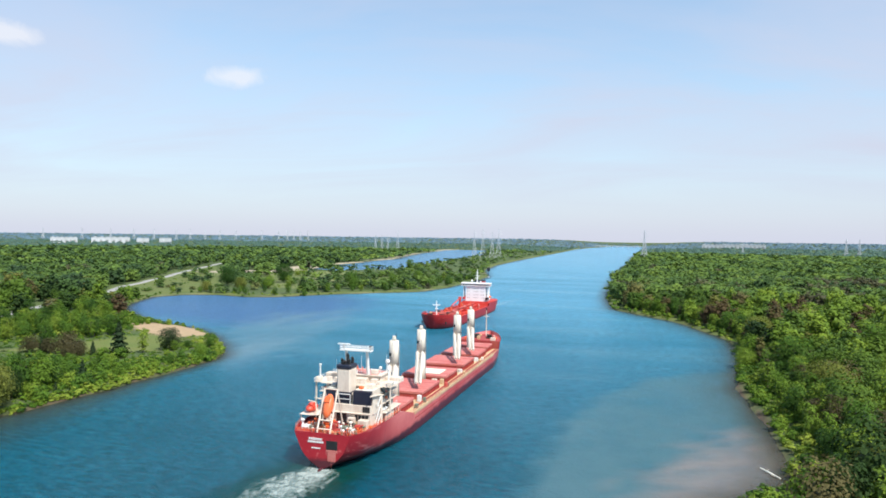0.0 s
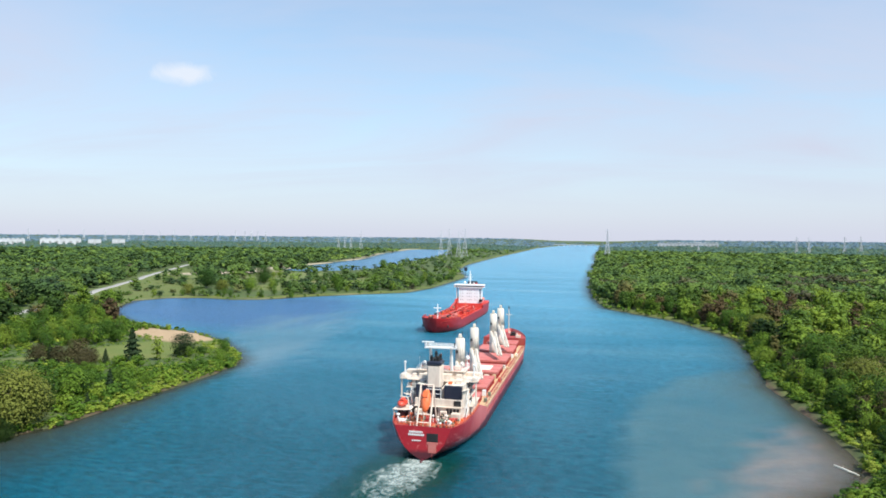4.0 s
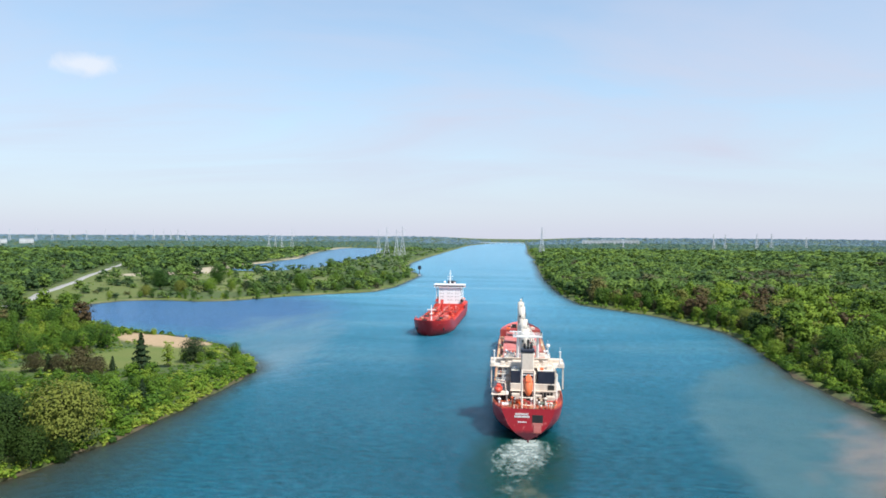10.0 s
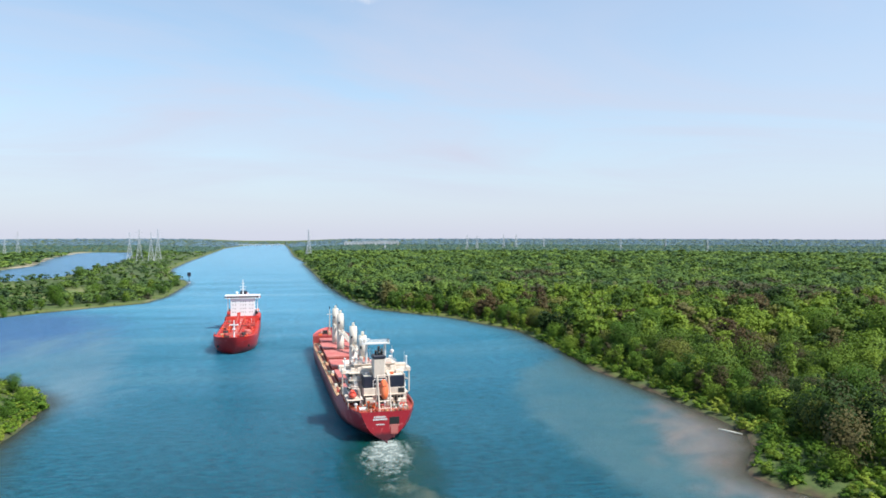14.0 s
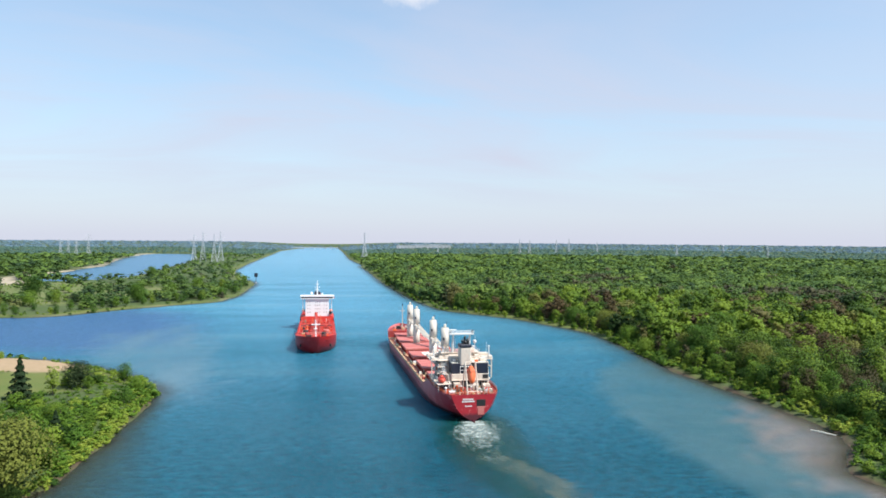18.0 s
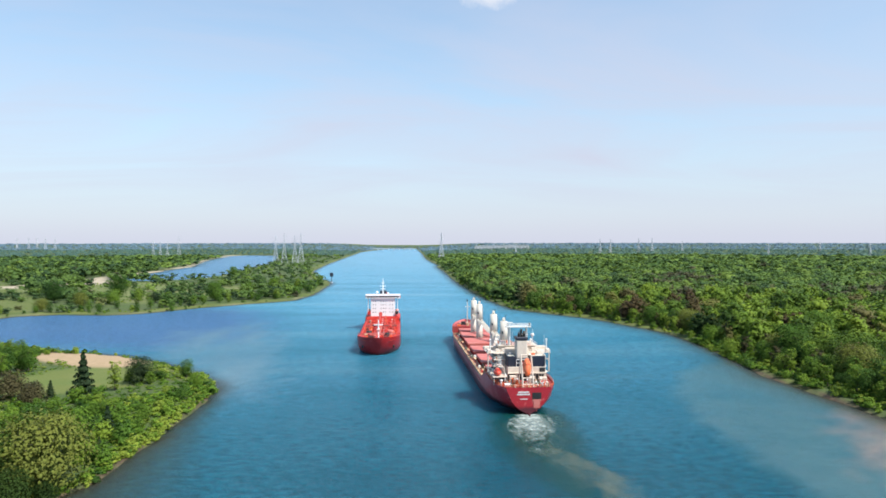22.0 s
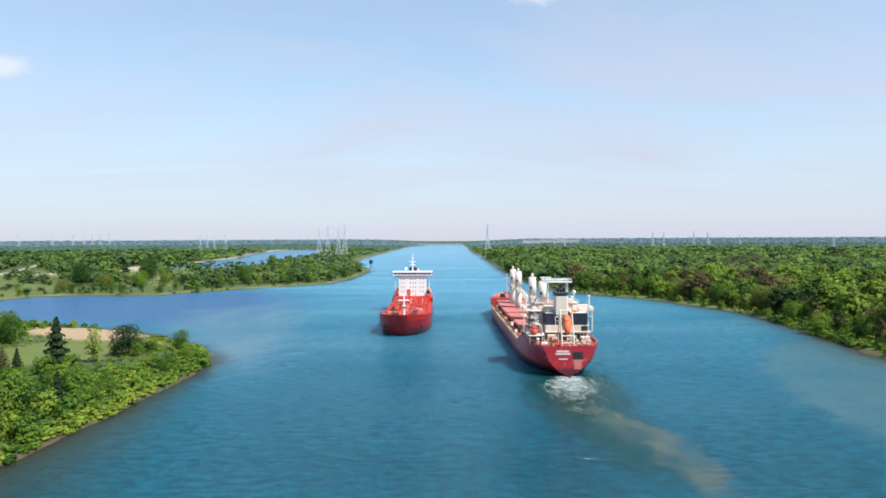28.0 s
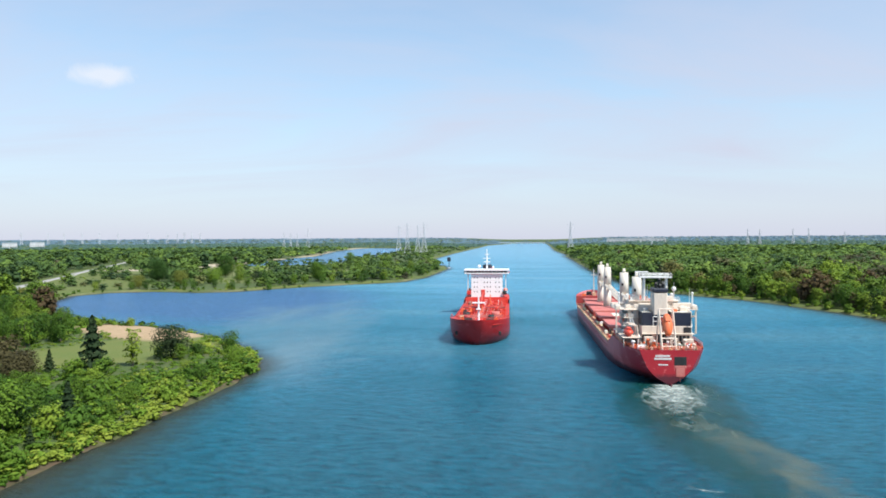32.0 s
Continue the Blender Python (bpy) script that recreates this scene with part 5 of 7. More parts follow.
for z, hx, y0 in ((12.0, 10.2, 18.4), (14.6, 10.0, 18.4), (17.1, 9.8, 18.9)):
    railing("house_rail", [(-hx, 31, z), (-hx, y0, z), (-6, y0, z)], house, WHITE)
    railing("house_rail", [(hx, 31, z), (hx, y0, z), (9, y0, z)], house, WHITE)
for x in (-8.2, 9.1):  # stairs between the tiers
    for z in (9.2, 12.0, 14.6):
        bm = bmesh.new()
        bar(bm, (x, 15.8, z), (x, 18.4, z + 2.7), 0.18)
        bar(bm, (x + 0.8, 15.8, z), (x + 0.8, 18.4, z + 2.7), 0.18)
        for i in range(8):
            box(bm, x, x + 0.8, 15.8 + i * 0.33, 16.0 + i * 0.33, z + 0.3 + i * 0.33, z + 0.36 + i * 0.33)
        part("stair", bm, WHITE, house)

# side passages under the decks: black plates for their shade, pillars, pipes and doors
for s in (-1, 1):
    shade_plate = part("side_passage", box(bmesh.new(), s * 9.0 - 0.06, s * 9.0 + 0.06, 20.2, 30.4, 9.4, 11.7, 0.02), BLACK, house, "black plate painting the shade of the side passage")
    for i in range(6):
        part("pillar", rod(bmesh.new(), (s * 10.9, 19.6 + i * 2.2, 9.2), (s * 10.9, 19.6 + i * 2.2, 12.0), 0.14, 0.14, 6), CREAM, house)
    blk("boat_deck", house, CREAM, min(s * 9.05, s * 11.5), max(s * 9.05, s * 11.5), 18.6, 31.4, 11.9, 12.06, bevel=0.03)
    for z0 in (12.0, 14.6, 17.1):
        for y in (21.4, 26.0, 29.2):
            part("side_door", box(bmesh.new(), s * 8.95 - 0.1, s * 8.95 + 0.1, y, y + 0.9, z0 + 0.1, z0 + 2.0), STEEL, house)
    bm = bmesh.new()
    for i in range(3):
        rod(bm, (s * (6.4 + 0.5 * i), 19.42, 9.4), (s * (6.4 + 0.5 * i), 19.42, 19.2), 0.1, 0.1, 6)
    part("pipe", bm, WHITE, house)
    part("fan_box", box(bmesh.new(), s * 5.2 - 0.9, s * 5.2 + 0.9, 24.2, 26.0, 21.95, 23.3, 0.08), CREAM, wheel)
    part("searchlight", ball(bmesh.new(), (s * 7.2, 31.2, 23.0), 0.42, 10), WHITE, wheel)
# black plates paint the shade of openings aft; one panel is tan
for x0, x1, z0, z1, m in ((-5.5, -2.6, 9.5, 12.6, "dark"), (-1.6, 1.6, 9.4, 12.7, "dark"), (3.8, 8.6, 9.5, 10.4, "tan"), (-8.6, -6.2, 9.4, 11.7, "dark"), (6.6, 8.8, 13.3, 14.9, "dark")):
    part("after_recess", box(bmesh.new(), x0, x1, 12.36, 12.47, z0, z1, 0.02), BLACK if m == "dark" else DECK_TAN, house, "black plate painting the shade of an opening aft" if m == "dark" else "")
bm = bmesh.new()
for x in (-2.2, 2.4):
    bar(bm, (x, 13.0, 15.3), (x, 13.0, 18.0), 0.16)
bar(bm, (-2.2, 13.0, 18.0), (2.4, 13.0, 18.0), 0.16)
bar(bm, (-2.2, 13.0, 16.6), (2.4, 13.0, 16.6), 0.12)
part("ladder_frame", bm, WHITE, house)

# engine casing, funnel
casing = blk("engine_casing", freighter, CREAM, -5.6, 9.0, 12.5, 19.3, 9.2, 15.2, label="cream engine casing behind the house")
blk("casing_upper", casing, NAVY, -5.5, -2.3, 13.2, 19.2, 14.4, 19.2, label="navy blue upper casing")
blk("casing_upper", casing, NAVY, 3.4, 8.9, 12.9, 19.2, 14.8, 19.2, label="navy blue upper casing")
blk("casing_link", casing, CREAM, -2.4, 3.2, 14.5, 19.2, 15.2, 18.2)
blk("casing_roof", casing, TARP, 3.4, 8.7, 14.2, 19.0, 19.2, 19.3, bevel=0.02)
blk("casing_roof", casing, TARP, -5.3, -2.6, 14.2, 19.0, 19.2, 19.3, bevel=0.02)
blk("casing_trim", casing, CREAM, 8.92, 9.3, 13.8, 19.2, 12.5, 19.5, bevel=0.05)
for i in range(4):
    part("louvre", box(bmesh.new(), 4.2 + i * 1.1, 5.0 + i * 1.1, 12.42, 12.52, 10.6, 12.4), BLACK, casing)
blk("door", casing, STEEL, -4.4, -3.4, 12.42, 12.52, 9.4, 11.4, bevel=0.03)
blk("door", casing, STEEL, 2.2, 3.2, 12.42, 12.52, 9.4, 11.4, bevel=0.03)
blk("ledge", casing, CREAM, -5.7, 9.1, 11.6, 12.6, 12.9, 13.05, bevel=0.02)
blk("vent_box", casing, CREAM, 6.4, 8.2, 16, 18.5, 19.3, 20.6, bevel=0.1)
blk("vent_box", casing, ORANGE, 4.2, 5.4, 15, 16.4, 19.3, 20.1, bevel=0.1)
blk("vent_box", casing, STEEL, -4.8, -3.2, 15.2, 17.4, 19.3, 20.3, bevel=0.1)
bm = box(bmesh.new(), -2.1, 2.2, 13.4, 18.0, 15.2, 25.2, 0.35)
funnel = part("funnel", bm, CREAM, freighter, "cream funnel with a black top")
blk("funnel_base", funnel, NAVY, -2.2, 2.3, 13.3, 18.1, 15.2, 18.6, bevel=0.1, label="navy lower part of the funnel")
blk("funnel_cap", funnel, NAVY, -2.25, 2.35, 13.25, 18.15, 25.2, 26.5, bevel=0.3)
for x, y, h in ((-1.0, 14.8, 27.6), (0.2, 16.0, 28.8), (1.2, 14.9, 27.5), (0.1, 14.3, 27.1), (1.4, 16.8, 27.8)):
    bm = rod(bmesh.new(), (x, y, 26.4), (x, y, h), 0.44, 0.44, 10)
    rod(bm, (x, y, h), (x, y - 0.5, h + 0.5), 0.44, 0.38, 10)
    part("exhaust_pipe", bm, BLACK, funnel)

# radar gantry on the wheelhouse roof
mast = part("radar_mast", rod(bmesh.new(), (3.6, 23.6, 21.9), (3.6, 22.4, 29.4), 0.55, 0.4, 10), WHITE, freighter, "white gantry mast with radar platforms")
part("mast_leg", rod(bmesh.new(), (-3.2, 23.6, 21.9), (-3.2, 22.4, 29.4), 0.5, 0.4, 10), WHITE, mast)
part("platform", box(bmesh.new(), -4.9, 5.2, 21.2, 23.6, 29.2, 29.65, 0.05), WHITE, mast)
railing("platform_rail", [(-4.8, 21.3, 29.65), (5.1, 21.3, 29.65), (5.1, 23.5, 29.65), (-4.8, 23.5, 29.65), (-4.8, 21.3, 29.65)], mast, WHITE, 1.0, 1.6, 0.09)
part("radar_scanner", box(bmesh.new(), -6.0, -2.0, 22.1, 22.7, 30.9, 31.25, 0.08), WHITE, mast)
part("scanner_post", rod(bmesh.new(), (-4.0, 22.4, 29.6), (-4.0, 22.4, 30.9), 0.3, 0.25, 8), STEEL, mast)
part("signal_lamp", rod(bmesh.new(), (4.7, 22.4, 29.6), (4.7, 22.4, 31.0), 0.35, 0.35, 8), BLACK, mast)
for x in (-3.2, 3.6):
    bm = bmesh.new()
    for z in (23.6, 25.4, 27.2):
        bar(bm, (x, 22.9, z), (x, 21.6, z + 0.9), 0.14)
    part("bracket", bm, WHITE, mast)
for x, y, z, r in ((7.5, 29.7, 25.2, 0.75), (6.2, 27, 23.6, 0.5), (-6.6, 26, 23.4, 0.5)):
    dome = part("satellite_dome", ball(bmesh.new(), (x, y, z), r), WHITE, wheel, "", True)
    part("dome_post", rod(bmesh.new(), (x, y, 21.9), (x, y, z - r * 0.8), 0.16, 0.12, 8), WHITE, dome)
for x, y, z in ((-7.2, 24, 26), (7.4, 29, 27.5), (11.5, 26, 25.5), (-1, 29, 26.5), (2, 28, 25.6)):
    part("aerial", rod(bmesh.new(), (x, y, 20.5), (x, y, z), 0.07, 0.04, 5), WHITE, wheel)

# free-fall lifeboat on its ramp
ramp_ob = new("lifeboat_ramp")
ramp_ob.parent = freighter
for x in (-2.0, 1.9):
    bm = bmesh.new()
    bar(bm, (x, 5.5, 21.0), (x, 0.5, 9.4), 0.42)
    part("ramp_rail", bm, CREAM, ramp_ob, "cream steel launching rail")
    part("ramp_leg", bar(bmesh.new(), (x, 5.5, 21.0), (x, 9.5, 9.2), 0.34), CREAM, ramp_ob)
for y, z in ((5.5, 21.0), (2.1, 13.0), (1.1, 10.8)):
    part("ramp_tie", bar(bmesh.new(), (-2.0, y, z), (1.9, y, z), 0.3), CREAM, ramp_ob)
tilt_b = Matrix.Translation((0.05, 3.5, 16.7)) @ Matrix.Rotation(radians(64), 4, "X")
bm = bmesh.new()
bmesh.ops.create_uvsphere(bm, u_segments=16, v_segments=12, radius=1.0, matrix=tilt_b @ Matrix.Diagonal((1.45, 3.5, 1.4, 1)))
lifeboat = part("lifeboat", bm, ORANGE, ramp_ob, "orange enclosed free-fall lifeboat", True)
bm = bmesh.new()
bmesh.ops.create_cube(bm, size=1, matrix=tilt_b @ Matrix.Translation((0, 1.5, 1.2)) @ Matrix.Diagonal((1.4, 1.6, 0.8, 1)))
part("conning_cupola", bm, ORANGE, lifeboat)
for x in (-0.45, 0.45):
    bm = bmesh.new()
    bmesh.ops.create_cube(bm, size=1, matrix=tilt_b @ Matrix.Translation((x, 0.66, 1.25)) @ Matrix.Diagonal((0.5, 0.1, 0.4, 1)))
    part("boat_window", bm, GLASS, lifeboat)
bm = bmesh.new()
rod(bm, tilt_b @ Vector((-1.48, -2.2, 0)), tilt_b @ Vector((-1.48, 2.2, 0)), 0.14, 0.14, 6)
part("fender", bm, DECK_RED, lifeboat)

# rescue boat and its davit to port, life rafts
platform = blk("boat_platform", freighter, CREAM, -11.8, -6.2, 9, 17.6, 12.0, 12.2, label="white boat platform")
for x, y in ((-11.4, 9.4), (-11.4, 17.2), (-6.6, 9.4)):
    part("pillar", rod(bmesh.new(), (x, y, 9.2), (x, y, 12.0), 0.16, 0.16, 6), CREAM, platform)
rescue = part("rescue_boat", ball(bmesh.new(), (-9.6, 12.6, 13.4), 1.0, 14, (1.5, 2.9, 1.1)), SIGNAL_RED, freighter, "orange-red rescue boat in its cradle", True)
part("boat_cover", box(bmesh.new(), -10.3, -8.8, 11.2, 13.8, 14.1, 14.9, 0.3), SIGNAL_RED, rescue)
for y in (10.6, 14.6):
    bm = bmesh.new()
    bar(bm, (-7.0, y, 12.2), (-7.4, y, 15.6), 0.28)
    bar(bm, (-7.4, y, 15.6), (-9.8, y, 15.9), 0.24)
    part("davit", bm, CREAM, rescue, "cream davit arm")
for x, y in ((9.8, 20.2), (9.8, 22), (-9.9, 20.5)):
    part("life_raft", rod(bmesh.new(), (x, y - 0.75, 12.6), (x, y + 0.75, 12.6), 0.45, 0.45, 10), WHITE, house)
part("provision_crane", rod(bmesh.new(), (9.9, 18.6, 9.2), (9.9, 18.6, 17.6), 0.45, 0.35, 10), CREAM, freighter)
bm = bmesh.new()
bar(bm, (9.9, 18.6, 17.4), (9.6, 11.0, 18.4), 0.4)
part("crane_boom", bm, CREAM, freighter)

# mooring gear on the after deck
gear = random.Random(5)
for x, y, kind in ((-7.2, 4.5, 0), (-4.0, 3.2, 1), (-5.6, 7.2, 0), (6.6, 4.2, 0), (8.0, 7.0, 1), (4.2, 2.4, 1), (-3.2, 2.0, 1), (-7.8, 8.5, 1), (7.2, 8.6, 0), (-3.4, 9.6, 0), (4.4, 10.4, 1), (4.2, 6.6, 0), (-8.6, 6.4, 1)):
    m = gear.choice((ORANGE, DECK_RED, CREAM, MACHINE, WHITE))
    if kind == 0:
        bm = rod(bmesh.new(), (x - 1.0, y, 10.1), (x + 1.0, y, 10.1), 0.6, 0.6, 12)
        for k in (-1.0, 0.0, 1.0):
            rod(bm, (x + k - 0.06, y, 10.1), (x + k + 0.06, y, 10.1), 0.85, 0.85, 12)
        winch = part("mooring_winch", bm, m, freighter, "deck winch with a wide drum")
        part("winch_bed", box(bmesh.new(), x - 1.3, x + 1.3, y - 0.7, y + 0.7, 9.2, 9.45, 0.05), DECK_RED, winch)
        part("winch_motor", box(bmesh.new(), x + 1.1, x + 1.9, y - 0.4, y + 0.4, 9.4, 10.5, 0.08), MACHINE, winch)
    else:
        bm = bmesh.new()
        for k in (-0.5, 0.5):
            rod(bm, (x + k, y, 9.2), (x + k, y, 10.2), 0.3, 0.3, 10)
            rod(bm, (x + k, y, 10.15), (x + k, y, 10.3), 0.4, 0.4, 10)
        part("bollard", bm, m, freighter)
for x, y, h in ((-4.9, 6.0, 12.0), (5.6, 6.4, 11.8), (-6.8, 12.2, 12.3), (7.2, 2.6, 11.2), (-9.2, 6.2, 11.4)):
    bm = rod(bmesh.new(), (x, y, 9.2), (x, y, h), 0.28, 0.28, 10)
    ball(bm, (x, y, h), 0.62, 10, (1, 1, 0.7))
    part("ventilator", bm, gear.choice((WHITE, ORANGE, CREAM)), freighter, "", True)
part("stern_locker", box(bmesh.new(), 6.2, 9.0, 9.8, 12.0, 9.2, 11.6, 0.1), CREAM, freighter)
for s in (-1, 1):
    railing("stern_rail", [(s * 0.4, 0.25, 10.0), (s * 8.1, 0.25, 10.0), (s * 9.7, 3, 10.0), (s * 11.0, 8, 10.0), (s * 11.6, 16, 10.0), (s * 11.7, 30, 10.0)], freighter, ORANGE, 1.0, 2.4, 0.07)
    railing("deck_rail", [(s * 11.7, 43, 6.6), (s * 11.7, 112, 6.6), (s * 11.7, 160, 6.6), (s * 11.3, 176, 6.6)], freighter, COAMING, 1.1, 4.0, 0.06)
    for y in (48, 57, 83, 86, 110, 138, 143):
        part("deck_locker", box(bmesh.new(), s * 10.6 - 0.5, s * 10.6 + 0.5, y, y + gear.uniform(1.0, 2.4), 6.45, 6.45 + gear.uniform(0.8, 1.6), 0.06), gear.choice((DECK_TAN, MACHINE, DECK_RED, TARP)), freighter)
    bm = bmesh.new()
    for k in range(3):
        rod(bm, (s * (10.0 + 0.25 * k), 50, 6.8), (s * (10.0 + 0.25 * k), 174, 6.8), 0.09, 0.09, 6)
    part("deck_pipe", bm, COAMING, freighter)
# clutter about the house and the after deck
for i in range(46):
    kind = gear.randrange(4)
    x, y = gear.uniform(-9.5, 9.5), gear.uniform(1.2, 12.0)
    if abs(x) > 7.6 and y < 5:
        x *= 0.75
    m = gear.choice((CREAM, WHITE, ORANGE, DECK_RED, BLACK, MACHINE, DECK_TAN, WHITE, COAMING))
    if kind == 0:
        h = gear.uniform(0.6, 1.8)
        part("deck_box", box(bmesh.new(), x - gear.uniform(0.3, 0.9), x + gear.uniform(0.3, 0.9), y - 0.5, y + 0.5, 9.2, 9.2 + h, 0.06), m, freighter)
    elif kind == 1:
        part("drum", rod(bmesh.new(), (x, y, 9.2), (x, y, 10.2), 0.35, 0.35, 10), m, freighter, "", "side")
    elif kind == 2:
        bm = rod(bmesh.new(), (x, y, 9.2), (x, y, 10.9), 0.14, 0.14, 6)
        ball(bm, (x, y, 11.0), 0.38, 8)
        part("vent_pipe", bm, m, freighter)
    else:
        bm = bmesh.new()
        for k in range(3):
            rod(bm, (x, y, 9.3 + 0.18 * k), (x, y, 9.46 + 0.18 * k), 0.7 - 0.12 * k, 0.7 - 0.12 * k, 12)
        part("rope_coil", bm, gear.choice((TARP, DECK_TAN, ORANGE)), freighter)
for x0, x1, y0, y1, h in ((-5.2, -2.6, 10.4, 12.4, 3.0), (2.6, 4.6, 10.8, 12.4, 2.6), (-11.0, -8.4, 18.0, 24.0, 2.7), (8.6, 11.0, 20.0, 26.0, 2.7)):
    locker = part("deck_store", box(bmesh.new(), x0, x1, y0, y1, 9.2, 9.2 + h, 0.08), CREAM, freighter, "small cream deck store")
    part("store_door", box(bmesh.new(), x0 + 0.5, x0 + 1.3, y0 - 0.05, y0 + 0.03, 9.4, 11.3), BLACK, locker)
for z0 in (12.2, 14.8, 17.3):  # open side decks: lockers, vents, pipes along the tiers
    for i in range(9):
        s_ = gear.choice((-1, 1))
        x, y = s_ * gear.uniform(9.0, 9.8), gear.uniform(19.0, 30.0)
        part("tier_locker", box(bmesh.new(), x - 0.3, x + 0.3, y, y + gear.uniform(0.5, 1.4), z0 - 0.2, z0 + gear.uniform(0.4, 1.3), 0.05), gear.choice((WHITE, CREAM, ORANGE, STEEL, BLACK)), house)
for i in range(22):
    x, y = gear.uniform(-7, 7), gear.uniform(23.6, 31)
    h = gear.uniform(0.4, 1.5)
    part("roof_fitting", rod(bmesh.new(), (x, y, 21.95), (x, y, 21.95 + h), gear.uniform(0.12, 0.4), 0.15, 8), gear.choice((WHITE, CREAM, CREAM, ORANGE, STEEL)), wheel)
for s in (-1, 1):  # gear along the hatches
    for y in (52.5, 58.0, 82.5, 87.5, 108.5, 112.5, 136.3, 140.5, 161.0, 164.5):
        for k in range(2):
            x = s * gear.uniform(2.4, 9.0)
            part("deck_store", box(bmesh.new(), x - gear.uniform(0.4, 1.1), x + gear.uniform(0.4, 1.1), y - 0.7, y + 0.7, 6.45, 6.45 + gear.uniform(0.8, 2.4), 0.06), gear.choice((CREAM, DECK_TAN, COAMING, WHITE, BLACK)), freighter)
# forecastle gear
for x in (-3.4, 3.4):
    bm = rod(bmesh.new(), (x - 1.3, 190, 11.4), (x + 1.3, 190, 11.4), 0.75, 0.75, 12)
    box(bm, x - 1.7, x + 1.7, 188.6, 191.4, 10.0, 10.6, 0.1)
    part("windlass", bm, BLACK, freighter, "dark anchor windlass")
foremast = part("foremast", rod(bmesh.new(), (0, 197, 10.3), (0, 197, 24), 0.32, 0.18, 8), CREAM, freighter, "slim cream foremast")
part("yard", box(bmesh.new(), -1.6, 1.6, 196.8, 197.2, 20.6, 20.9, 0.05), CREAM, foremast)
part("mast_lamp", rod(bmesh.new(), (0, 197, 24), (0, 197, 25.4), 0.3, 0.3, 8), BLACK, foremast)
for x, y, w, d, h, m in ((-8.0, 181.5, 2.2, 1.6, 1.2, ORANGE), (5.6, 182, 2.6, 1.8, 1.4, CREAM), (-2.0, 184, 1.6, 1.6, 1.8, DECK_TAN), (-7.2, 187, 1.4, 2.4, 0.9, BLACK), (6.2, 188, 1.4, 2.0, 1.0, ORANGE), (1.4, 193.5, 1.4, 1.4, 1.3, CREAM), (-3.6, 196, 1.2, 1.2, 0.9, DECK_TAN)):
    part("deck_locker", box(bmesh.new(), x, x + w, y, y + d, 10.0, 10.0 + h, 0.08), m, freighter)
for x, y in ((-6, 184), (6, 184), (-5, 194), (5, 194), (0, 201)):
    part("bollard", rod(bmesh.new(), (x, y, 9.9), (x, y, 11.0), 0.4, 0.4, 8), CREAM, freighter)

# ---- the tanker ----
LEVELS_B = [-2.5, 0, 2, 4, 6.5, 9, 12]
ROWS_B = [(0, 0.02, 3.15, 4.73, 6.83, 8.4, 9.03, 9.45),
          (6, 2.1, 6.83, 8.82, 10.08, 10.92, 11.34, 11.55),
          (16, 6.3, 10.92, 11.87, 12.29, 12.39, 12.39, 12.39),
          (30, 10.5, 12.39, 12.39, 12.39, 12.39, 12.39, 12.39),
          (117, 11.55, 12.1, 12.39, 12.39, 12.39, 12.39, 12.39)]
for y in (127, 131, 135, 138, 141, 144, 146.5, 148.5, 150, 151.2, 152.2, 153, 153.7, 154.3, 154.8, 155.2, 155.5):  # a bluff rounded bow
    ROWS_B.append((y, *(w * max(0.002, 1 - (max(0.0, y - y0) / (155.7 - y0)) ** p) ** q for w, y0, p, q in ((11.0, 114, 2.0, 0.8), (11.7, 116, 2.0, 0.76), (12.1, 120, 2.1, 0.68), (12.3, 126, 2.2, 0.6), (12.39, 128, 2.25, 0.55), (12.39, 130, 2.3, 0.5), (12.39, 130, 2.3, 0.5)))))


def rake_b(y, z):
    return -0.62 * max(0.0, 9 - z) * max(0.0, (y - 128) / 27.5) ** 2


TOP_B = [(0, 9.4), (40, 9.4), (43, 7.2), (122, 7.2), (128, 9.6), (155.6, 11.2)]
tanker = new("tanker")
tagged(tanker, "red chemical tanker with a white bridge block, riding towards the camera", "ship")
part("hull", hull_mesh(LEVELS_B, ROWS_B, TOP_B, 0, 155.5, 1.0, rake_b), HULL_RED_B, tanker, "glossy red hull", True)
part("main_deck", deck_mesh(LEVELS_B, ROWS_B, 40, 130, 6.9), DECK_RED_B, tanker, "bright red tank deck")
part("forecastle_deck", deck_mesh(LEVELS_B, ROWS_B, 127, 152.5, 9.0, 0.15, 1.5), DECK_RED_B, tanker)
part("after_deck", deck_mesh(LEVELS_B, ROWS_B, 0.3, 42, 9.2), DECK_RED_B, tanker)
blk("forecastle_bulkhead", tanker, HULL_RED_B, -11.2, 11.2, 126.6, 127, 6.8, 9.0)
blk("after_bulkhead", tanker, DECK_RED_B, -11.6, 11.6, 42, 42.4, 6.8, 9.3)
castle = blk("deckhouse", tanker, TANKER_WHITE, -8.6, 8.6, 24, 39, 9.2, 23.0, bevel=0.15, label="white accommodation block with rows of windows")
blk("house_base", castle, DECK_RED_B, -11.4, 11.4, 22, 40, 9.2, 10.2, bevel=0.08, label="red lower tier")
